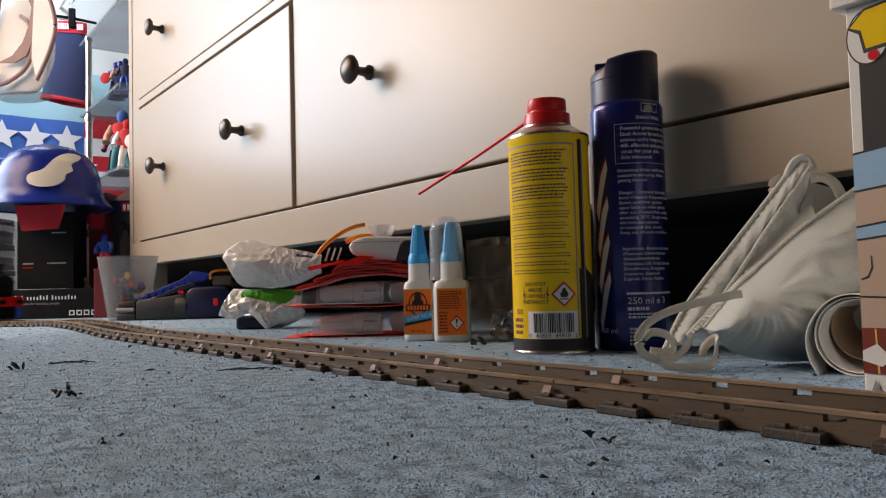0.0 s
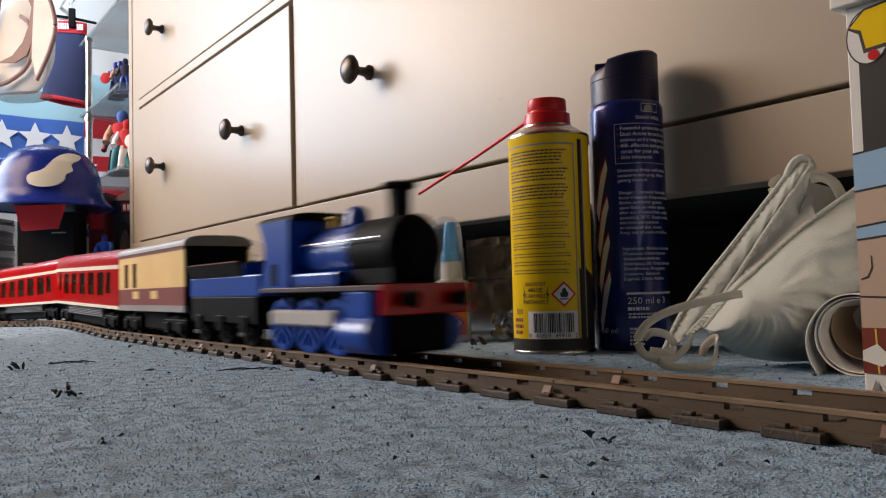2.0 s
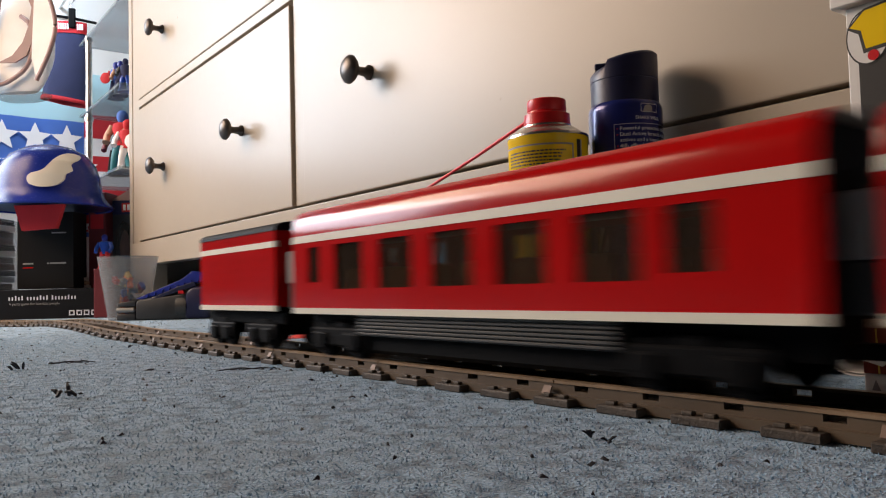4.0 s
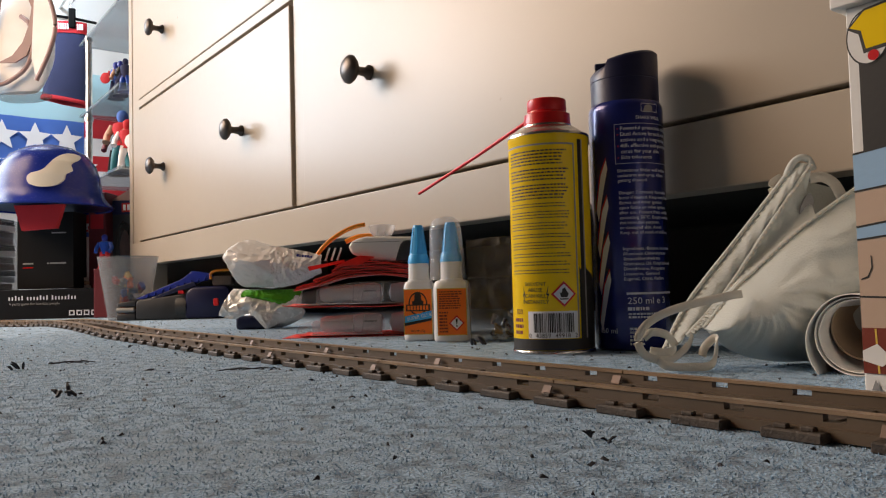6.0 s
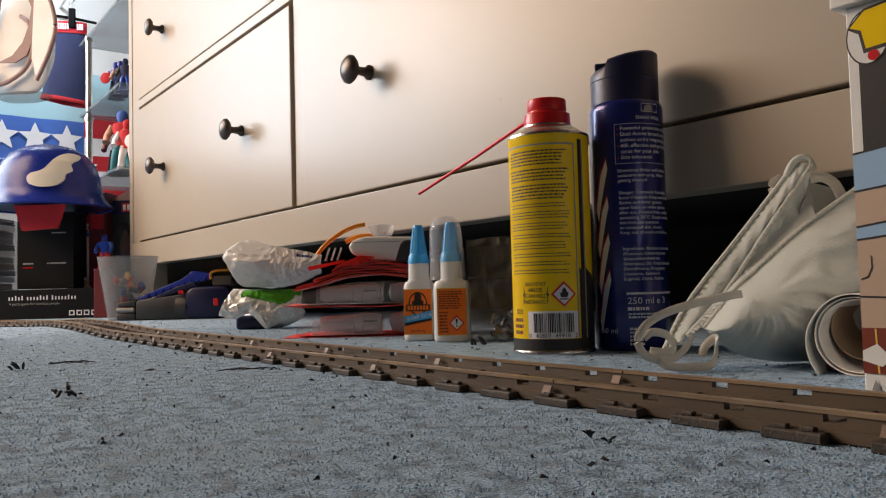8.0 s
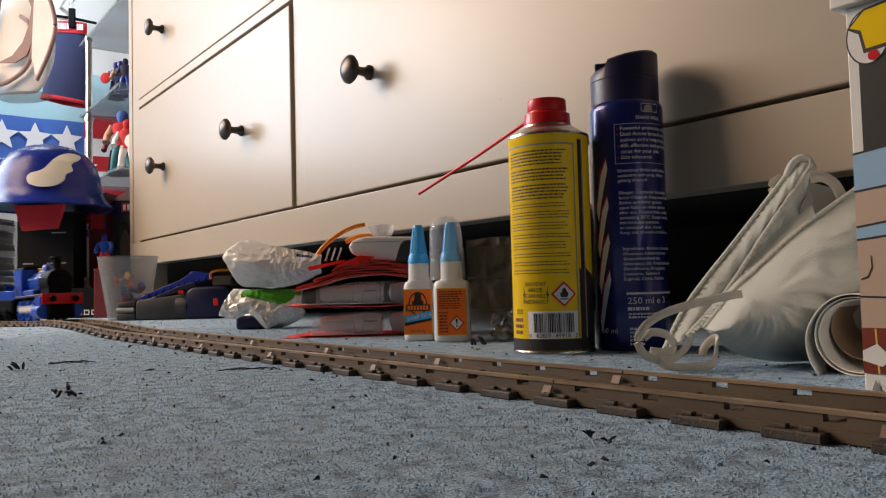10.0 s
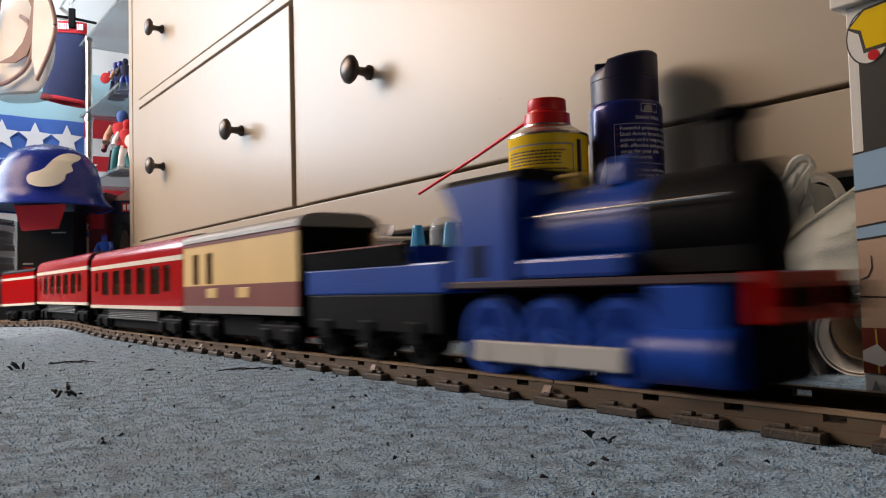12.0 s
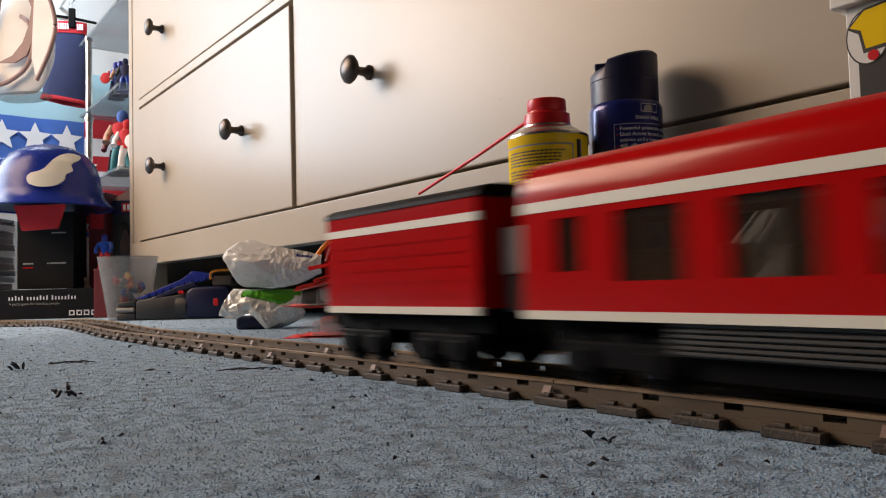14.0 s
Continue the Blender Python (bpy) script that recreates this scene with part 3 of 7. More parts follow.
def build_parlour_coach():
    L = 0.210
    f = L / 2
    c = empty("toy_parlour_coach", pose(0, 0, 0), "cream and brown toy railway coach with grey roof", "toy train", "toy train")
    holes = [(-f + 0.0245, -f + 0.0355, 0.0548, 0.0788), (-f + 0.0545, -f + 0.0655, 0.0548, 0.0788)]
    for s in (-1, 1):
        y0, y1 = sorted((s * 0.0274, s * 0.029))
        part("upper_side", side_wall(y0, y1, -f, f, 0.0536, 0.0852, holes), CREAM_LIVERY, c, "cream upper side")
        part("lower_side", box(-f, f, y0 - 0.0002, y1 + 0.0002, 0.0378, 0.0536), BROWN_LIVERY, c, "dark brown lower side")
        part("eaves_strip", box(-f, f, y0 - 0.0003, y1 + 0.0003, 0.0852, 0.0884), BROWN_LIVERY, c, "dark brown eaves strip")
        part("sole_bar", box(-f, f, y0 - 0.0006, y1 + 0.0006, 0.0322, 0.0378), GREY, c, "grey sole bar")
        for a, b, z0, z1 in holes:
            p = part("window", box(a, b, s * 0.0278 - 0.0004, s * 0.0278 + 0.0004, z0, z1), PANE, c, "dark window pane")
            part("glazing_bar", box(a - 0.0006, a + 0.0006, s * 0.0291 - 0.0004, s * 0.0291 + 0.0004, z0, z1), BROWN_LIVERY, p)
        for a, b in ((f - 0.095, f - 0.0745), (f - 0.156, f - 0.135)):
            part("name_panel", box(a, b, s * 0.0293 - 0.0004, s * 0.0293 + 0.0004, 0.0438, 0.0512, 0.0003, 1), CREAM_LIVERY, c, "small cream panel")
    part("floor_pan", box(-f + 0.001, f - 0.001, -0.0272, 0.0272, 0.0325, 0.0365), BLACK, c)
    for x in (-f + 0.002, f - 0.004):
        part("end_wall", box(x - 0.001, x + 0.001, -0.0273, 0.0273, 0.0365, 0.0884), BLACK, c, "black coach end")
    part("roof", roof_arch(L + 0.006, 0.0302, 0.0882, 0.0972), GREY, c, "grey curved roof")
    for x in (f, -f):
        part("gangway", box(x - 0.003, x + 0.003, -0.011, 0.011, 0.036, 0.078, 0.001, 1), BLACK, c)
    part("underframe", join(box(-0.038, 0.038, -0.022, 0.022, 0.0145, 0.0325, 0.002, 1), box(-f + 0.004, f - 0.004, -0.0165, 0.0165, 0.021, 0.0325)), BLACK, c)
    add_bogie(c, -0.068)
    add_bogie(c, 0.068)
    coupling(c, -f - 0.003)
    return c


def build_red_coach():
    L = 0.331
    f = L / 2
    c = empty("toy_red_coach", pose(0, 0, 0), "glossy red toy passenger coach with ivory stripes and windows", "toy train", "red coaches")
    holes = [(-f + 0.020, -f + 0.034, 0.0525, 0.0735)] + [(-f + 0.052 + i * 0.0465, -f + 0.082 + i * 0.0465, 0.0482, 0.0738) for i in range(5)] + [(f - 0.052, f - 0.033, 0.0505, 0.0735)]
    for s in (-1, 1):
        y0, y1 = sorted((s * 0.0272, s * 0.029))
        part("side", side_wall(y0, y1, -f, f, 0.0372, 0.0768, holes), RED, c, "glossy red coach side")
        part("lower_stripe", box(-f, f, y0 - 0.0005, y1 + 0.0005, 0.0337, 0.0372), STRIPE, c, "ivory lower stripe")
        part("upper_stripe", box(-f, f, y0 - 0.0003, y1 + 0.0003, 0.0768, 0.0812), STRIPE, c, "ivory upper stripe")
        up = [(s * 0.029, 0.0812), (s * 0.0287, 0.0862), (s * 0.0275, 0.0912), (s * 0.0248, 0.0952), (s * 0.0205, 0.0978), (s * 0.0198, 0.0968), (s * 0.0238, 0.0942), (s * 0.0262, 0.0905), (s * 0.0272, 0.0858), (s * 0.0274, 0.0812)]
        part("cant_panel", prism(up, -f, f, "yz"), RED, c, "rounded glossy red roof edge", smooth=50)
        for a, b, z0, z1 in holes:
            p = part("window", box(a, b, s * 0.0276 - 0.0003, s * 0.0276 + 0.0003, z0, z1), GLASS_DARK, c, "tinted window pane")
        sk = part("skirt", box(-0.092, 0.088, s * 0.0248 - 0.001, s * 0.0248 + 0.001, 0.0222, 0.0337), SKIRT, c, "dark grey ribbed underfloor skirt")
        for k in range(6):
            part("rib", box(-0.092, 0.088, s * 0.0262 - 0.0012, s * 0.0262 + 0.0012, 0.0228 + k * 0.0019, 0.0241 + k * 0.0019, 0.0003, 1), SKIRT, sk)
    part("roof", prism([(-0.0205, 0.0976), (-0.012, 0.0992), (0, 0.0997), (0.012, 0.0992), (0.0205, 0.0976), (0.0195, 0.0962), (-0.0195, 0.0962)], -f, f, "yz"), GREY, c, "grey flat roof")
    part("floor_pan", box(-f + 0.002, f - 0.002, -0.0268, 0.0268, 0.0337, 0.0365), BLACK, c)
    for x in (-f + 0.002, f - 0.002):
        part("end_wall", prism([(-0.0268, 0.0365), (0.0268, 0.0365), (0.0268, 0.085), (0.024, 0.0935), (0.019, 0.096), (-0.019, 0.096), (-0.024, 0.0935), (-0.0268, 0.085)], x - 0.001, x + 0.001, "yz"), BLACK, c, "black coach end")
        if x < 0:
            part("gangway_base", box(x - 0.021, x, -0.0225, 0.0225, 0.036, 0.0525, 0.001, 1), SKIRT, c, "dark corridor base")
        part("gangway", box(x - 0.022, x, -0.0235, 0.0235, 0.0525, 0.0735, 0.001, 1) if x < 0 else box(x - 0.004, x + 0.004, -0.012, 0.012, 0.036, 0.08, 0.001, 1), GREY if x < 0 else BLACK, c, "grey corridor connection" if x < 0 else "")
    seats = []
    for i in range(7):
        x = -f + 0.07 + 0.0355 * i
        for s in (-1, 1):
            seats.append(box(x - 0.012, x + 0.004, s * 0.0155 - 0.008, s * 0.0155 + 0.008, 0.0365, 0.047, 0.0015, 1))
            seats.append(box(x - 0.013, x - 0.010, s * 0.0155 - 0.008, s * 0.0155 + 0.008, 0.0365, 0.0595, 0.001, 1))
    part("seats", join(*seats), SEAT_TAN, c, "rows of tan seats")
    part("underframe", join(box(-f + 0.004, f - 0.004, -0.0165, 0.0165, 0.0215, 0.0337), box(-0.094, 0.094, -0.0225, 0.0225, 0.0125, 0.0337, 0.002, 1)), BLACK, c)
    add_bogie(c, -0.118)
    add_bogie(c, 0.118)
    coupling(c, -f - 0.005)
    coupling(c, f + 0.005)
    return c


def build_brake_van():
    L = 0.136
    f = L / 2
    v = empty("toy_luggage_van", pose(0, 0, 0), "short red toy luggage van with black roof", "toy train", "toy train")
    for s in (-1, 1):
        y0, y1 = sorted((s * 0.0272, s * 0.029))
        planks = [box(-f, f, y0, y1, 0.0385, 0.0768)]
        part("side", join(*planks), RED, v, "red panelled van side")
        part("lower_stripe", box(-f, f, y0 - 0.0005, y1 + 0.0005, 0.0348, 0.0385), STRIPE, v, "ivory lower stripe")
        part("upper_stripe", box(-f, f, y0 - 0.0003, y1 + 0.0003, 0.0768, 0.0808), STRIPE, v, "ivory upper stripe")
        part("eaves_panel", box(-f, f, y0, y1, 0.0808, 0.088), RED, v)
        for k in range(5):
            part("moulding", box(-f + 0.004, f - 0.004, s * 0.0291 - 0.0003, s * 0.0291 + 0.0003, 0.044 + k * 0.0065, 0.0446 + k * 0.0065), RED, v)
    part("floor_pan", box(-f + 0.002, f - 0.002, -0.0268, 0.0268, 0.034, 0.0375), BLACK, v)
    for x in (-f + 0.0015, f - 0.0015):
        e = part("end_wall", box(x - 0.0014, x + 0.0014, -0.0271, 0.0271, 0.0375, 0.088), RED, v, "red van end")
    for s in (-1, 1):
        b = lathe([(0, 0), (0.003, 0), (0.0026, 0.006), (0.0045, 0.0065), (0.0045, 0.008), (0, 0.0086)], 18, "x")
        b.transform(Matrix.Translation((-f, s * 0.0165, 0.031)) @ Matrix.Rotation(math.pi, 4, "Z"))
        part("buffer", b, BLACK, v)
    part("roof", roof_arch(L + 0.002, 0.0296, 0.0878, 0.0945), BLACK, v, "black curved roof")
    part("underframe", box(-f, f, -0.022, 0.022, 0.0255, 0.0342, 0.001, 1), BLACK, v)
    add_bogie(v, -0.036, (-0.012, 0.012))
    add_bogie(v, 0.036, (-0.012, 0.012))
    coupling(v, f + 0.003)
    return v


def clear_pane(name, tint, clear, through_light=None):
    m, n, l, b = nodes_of(name)
    b.inputs["Base Color"].default_value = (*tint, 1)
    b.inputs["Roughness"].default_value = 0.06
    tr = n.new("ShaderNodeBsdfTransparent")
    tr.inputs[0].default_value = (*[(through_light or 0.35) + 0.25 * c for c in tint], 1) if through_light else (*[0.35 + 0.5 * c for c in tint], 1)
    mx = n.new("ShaderNodeMixShader")
    mx.inputs[0].default_value = clear
    l.new(b.outputs[0], mx.inputs[1])
    l.new(tr.outputs[0], mx.inputs[2])
    l.new(mx.outputs[0], n["Material Output"].inputs[0])
    return m


GLASS_DARK = clear_pane("tinted_window", (0.10, 0.07, 0.05), 0.82, 0.72)
SKIRT = surface("dark_grey_printed_plastic", (0.05, 0.05, 0.05), 0.5, vary=0.15)
ROD_GREY = surface("pale_grey_plastic", (0.46, 0.45, 0.43), 0.45, vary=0.1)
MAROON_DARK = surface("dark_maroon_plastic", (0.035, 0.008, 0.008), 0.5, vary=0.2)
SEAT_TAN = surface("tan_seat_plastic", (0.60, 0.42, 0.20), 0.6, vary=0.2)

LOCO, DRIVERS, RODS = build_loco()
TENDER = build_tender()
PARLOUR = build_parlour_coach()
RED_COACH = build_red_coach()
RED_COACH_REAR = copy_thing(RED_COACH, pose(0, 0, 0))
VAN = build_brake_van()
tagged(RED_COACH_REAR, "glossy red toy passenger coach coupled ahead of the luggage van")


def run(t):
    """Metres along the line of the engine's front at t seconds; it slows a little on each straight."""
    def first(u):
        return S0 - 0.0324 + 0.575 * (u - 2.0) - 0.012 * (u - 2.0) ** 2

    def second(u):
        return S0 + LENGTH + 0.177 + 0.569 * (u - 12.0) - 0.0095 * (u - 12.0) ** 2

    t0, t1 = 4.0, 9.8
    if t <= t0:
        return first(t)
    if t >= t1:
        return second(t)
    h = t1 - t0
    k = (t - t0) / h
    v0, v1 = 0.575 - 0.024 * (t0 - 2.0), 0.569 - 0.019 * (t1 - 12.0)
    return (2 * k ** 3 - 3 * k * k + 1) * first(t0) + (k ** 3 - 2 * k * k + k) * v0 * h + (3 * k * k - 2 * k ** 3) * second(t1) + (k ** 3 - k * k) * v1 * h


def vehicle_pose(s_front, length, reach):
    mid = s_front - length / 2
    a, _ = on_line(mid - reach)
    b, _ = on_line(mid + reach)
    d = b - a
    c = (a + b) / 2
    return Matrix.Translation(c) @ Matrix.Rotation(math.atan2(d.y, d.x), 4, "Z") @ Matrix.Rotation(-math.atan2(d.z, math.hypot(d.x, d.y)), 4, "Y")


TRAIN = [(LOCO, 0.0, 0.146, 0.035), (TENDER, 0.1605, 0.139, 0.045), (PARLOUR, 0.308, 0.210, 0.068), (RED_COACH, 0.5225, 0.331, 0.118), (RED_COACH_REAR, 0.8755, 0.331, 0.118), (VAN, 1.233, 0.136, 0.038)]


def motions():
    times = [i / 30 for i in range(421)]
    for ob, behind, length, reach in TRAIN:
        walk(ob, [(t, vehicle_pose(run(t) - behind, length, reach)) for t in times[::2]])
    for w in DRIVERS:
        x, y, z = w.location
        walk(w, [(t, pose(x, y, z, 0, math.degrees((run(t) - run(2.2)) / 0.0165) % 360, 0)) for t in times])
    for r, s in RODS:
        rows = []
        for t in times:
            a = (run(t) - run(2.2)) / 0.0165 + (0 if s < 0 else math.pi / 2)
            rows.append((t, pose(0.0068 * math.sin(a), 0, RAILTOP + 0.0165 + 0.0068 * math.cos(a))))
        walk(r, rows)

# ---- writing and wrapped print ----
def words(text, size, thick=0.00006, spacing=1.0):
    """Flat lettering in the xy plane from the built-in font, left end of the base line at the origin."""
    cu = bpy.data.curves.new("words", "FONT")
    cu.body, cu.size, cu.extrude, cu.resolution_u, cu.space_character = text, size, thick, 2, spacing
    ob = new("words", cu)
    me = bpy.data.meshes.new_from_object(ob.evaluated_get(bpy.context.evaluated_depsgraph_get()))
    bpy.data.objects.remove(ob)
    bm = bmesh.new()
    bm.from_mesh(me)
    bpy.data.meshes.remove(me)
    return bm


def strip(x0, x1, y0, y1, thick=0.00006, cell=0.002):
    """A printed bar in the xy plane, cut into cells so that it wraps."""
    n = max(1, int(abs(x1 - x0) / cell))
    bm = bmesh.new()
    for i in range(n):
        a, b = x0 + (x1 - x0) * i / n, x0 + (x1 - x0) * (i + 1) / n
        vs = [bm.verts.new(q) for q in ((a, y0, thick), (b, y0, thick), (b, y1, thick), (a, y1, thick))]
        bm.faces.new(vs)
    return bm


def shape(points, thick=0.00006):
    bm = bmesh.new()
    bm.faces.new([bm.verts.new((x, y, thick)) for x, y in points])
    if len(points) > 4:
        bmesh.ops.triangulate(bm, faces=bm.faces)
    return bm


def wrap(bm, radius, facing, lift=0.00008):
    """Bends flat print round an upright can; x is the arc from the facing angle, y the height."""
    if len(bm.verts) < 60:
        lo, hi = min(v.co.x for v in bm.verts), max(v.co.x for v in bm.verts)
        x = lo + 0.0015
        while x < hi:
            bmesh.ops.bisect_plane(bm, geom=bm.verts[:] + bm.edges[:] + bm.faces[:], plane_co=(x, 0, 0), plane_no=(1, 0, 0))
            x += 0.0015
    for v in bm.verts:
        r, a = radius + lift + v.co.z, facing + v.co.x / radius
        v.co = Vector((r * math.cos(a), r * math.sin(a), v.co.y))
    return bm


def at2(bm, x, y):
    bm.transform(Matrix.Translation((x, y, 0)))
    return bm


def text_rows(x0, x1, y0, y1, rows, rnd, gap=0.35, ragged=0.25):
    """Rows of bars the size of small print that cannot be read."""
    out = []
    step = (y1 - y0) / rows
    for r in range(rows):
        y = y1 - (r + 1) * step + step * gap / 2
        end = x1 - (x1 - x0) * (rnd.random() * ragged)
        x = x0
        while x < end:
            w = rnd.uniform(0.0008, 0.0032)
            out.append(strip(x, min(x + w, end), y, y + step * (1 - gap)))
            x += w + 0.0006
    return join(*out)


# ---- cans ----
def build_yellow_can():
    R = 0.0284
    can = empty("yellow_aerosol_can", pose(1.4124, -0.0861, 0), "yellow spray can with red straw nozzle standing on the carpet", "spray can")
    body = lathe([(0, 0.0), (R - 0.001, 0.0), (R - 0.0004, 0.0012), (R - 0.0006, 0.003), (R, 0.0045), (R, 0.1505), (R + 0.0005, 0.152), (R + 0.0003, 0.1538), (R - 0.002, 0.1546)], 72)
    b = part("body", body, YELLOW, can, "yellow printed tin body", smooth=40)
    part("base_rim", lathe([(R - 0.001, -0.0001), (R + 0.0006, 0.0003), (R + 0.0007, 0.0018), (R + 0.0001, 0.0028), (R - 0.001, 0.0028)], 72), STEEL, can, "bare steel base rim", smooth=60)
    part("shoulder", lathe([(R - 0.001, 0.1525), (R + 0.0007, 0.1532), (R + 0.0006, 0.1549), (R - 0.0015, 0.1556), (R - 0.0045, 0.1582), (R - 0.0085, 0.1612), (R - 0.0108, 0.1618), (R - 0.011, 0.163), (0, 0.163)], 72), STEEL, can, "steel dome shoulder", smooth=40)
    cap = part("nozzle_cap", lathe([(0.0, 0.163), (0.0162, 0.163), (0.0167, 0.1635), (0.0164, 0.1712), (0.0142, 0.1722), (0.0138, 0.1735), (0.0141, 0.1742), (0.0138, 0.1815), (0.0132, 0.1822), (0.0115, 0.1822), (0.011, 0.1775), (0, 0.1775)], 56), RED_CAP, can, "ribbed red nozzle cap", smooth=35)
    part("straw_socket", tube([(-0.0128, 0.003, 0.1752), (-0.0205, 0.0042, 0.1735)], [0.0022, 0.0019], 14), RED_CAP, cap)
    part("straw", tube([(-0.0195, 0.004, 0.1738), (-0.10, 0.0155, 0.1580), (-0.1995, 0.0265, 0.1385)], 0.0015, 10), RED_CAP, cap, "thin red spray straw", smooth=60)
    F = math.atan2(EYE[1] + 0.0861, EYE[0] - 1.4124)
    rad = math.radians
    rnd = random.Random(3)

    def put(name, bm, mat, label="", lift=0.00008):
        return part(name, wrap(bm, R, F, lift), mat, b, label)

    def arc(deg):
        return R * rad(deg)

    put("base_band", strip(-math.pi * R, math.pi * R, 0.0030, 0.0108), INK, "black band round the foot")
    put("panel_line", join(strip(arc(-80), arc(37), 0.1452, 0.1464), strip(arc(35.5), arc(38.0), 0.0115, 0.1464)), GREY, "grey panel outline")
    put("seam_bar", strip(arc(44), arc(51), 0.0108, 0.1495), INK, "black seam bar")
    # grey strip that paints the glint along the seam
    put("seam_shine", strip(arc(51), arc(54), 0.0108, 0.1495), GREY)
    put("black_field", shape([(arc(40.5), 0.0108), (arc(44), 0.0108), (arc(44), 0.058), (arc(40.5), 0.060)]), INK)
    put("black_swoosh", shape([(arc(a), 0.0108) for a in range(54, 133, 3)] + [(arc(a), 0.0575 - 0.00028 * (a - 60)) for a in range(132, 53, -3)]), INK, "black lower field")
    z = 0.1425
    for rows, bold in ((5, 1), (4, 1), (5, 1), (2, 0), (3, 0), (3, 0), (2, 0), (3, 0), (2, 0), (2, 0), (2, 0)):
        h = rows * 0.00205 + (0.0012 if bold else 0.0)
        put("small_print", text_rows(arc(-66), arc(28), z - h, z, rows, rnd, 0.55 if bold else 0.68, 0.12), INK, "rows of small black print")
        z -= h + 0.0016
    for i, line in enumerate(("SOLVENT", "ABUSE", "CAN KILL", "INSTANTLY")):
        w = words(line, 0.0038)
        xs = [v.co.x for v in w.verts]
        put("lettering", at2(w, arc(-25) - max(xs) / 2, 0.0475 - i * 0.0041), INK, "black warning lettering")
    for sgn in (-1, 1):
        put("bolt_mark", at2(shape([(0, 0), (sgn * 0.0016, 0.005), (sgn * 0.0004, 0.005), (sgn * 0.0012, 0.011), (-sgn * 0.0006, 0.004), (sgn * 0.0004, 0.004)]), arc(-25) + sgn * 0.0085, 0.037), INK)
    dx, dz, h = arc(15.5), 0.0415, 0.0089
    put("hazard_diamond", at2(shape([(-h, 0), (0, -h), (h, 0), (0, h)]), dx, dz), RED_CAP, "red hazard diamond")
    h2 = h * 0.8
    put("hazard_field", at2(shape([(-h2, 0), (0, -h2), (h2, 0), (0, h2)]), dx, dz), PRINT_WHITE, "", 0.00022)
    put("flame_mark", at2(shape([(-0.0022, -0.0022), (0.0022, -0.0022), (0.0032, 0.0004), (0.002, 0.0016), (0.0016, 0.0006), (0.0008, 0.0046), (-0.0004, 0.0022), (-0.0012, 0.0034), (-0.0016, 0.0008), (-0.003, 0.0012)]), dx, dz), INK, "", 0.00036)
    put("flame_line", at2(strip(-0.003, 0.003, -0.0038, -0.003), dx, dz), INK, "", 0.00036)
    put("barcode_field", strip(arc(-36.5), arc(35), 0.0112, 0.0298), PRINT_WHITE, "white barcode field")
    x = arc(-28)
    bars = []
    while x < arc(28):
        w = rnd.choice((0.0003, 0.0003, 0.0006, 0.0009))
        bars.append(strip(x, x + w, 0.0152, 0.0285))
        x += w + rnd.choice((0.0003, 0.0004, 0.0007))
    put("barcode", join(*bars), INK, "black barcode lines", 0.0002)
    for txt, a in (("0", -36), ("43859", -25), ("49918", 2), ("2", 30)):
        put("barcode_digits", at2(words(txt, 0.0042), arc(a), 0.0118), INK, "", 0.0002)
    put("side_print", join(text_rows(arc(-66), arc(-44), 0.013, 0.026, 3, rnd, 0.45, 0.2), at2(words("520", 0.005), arc(-62), 0.028)), BROWN_LIVERY)
    return can


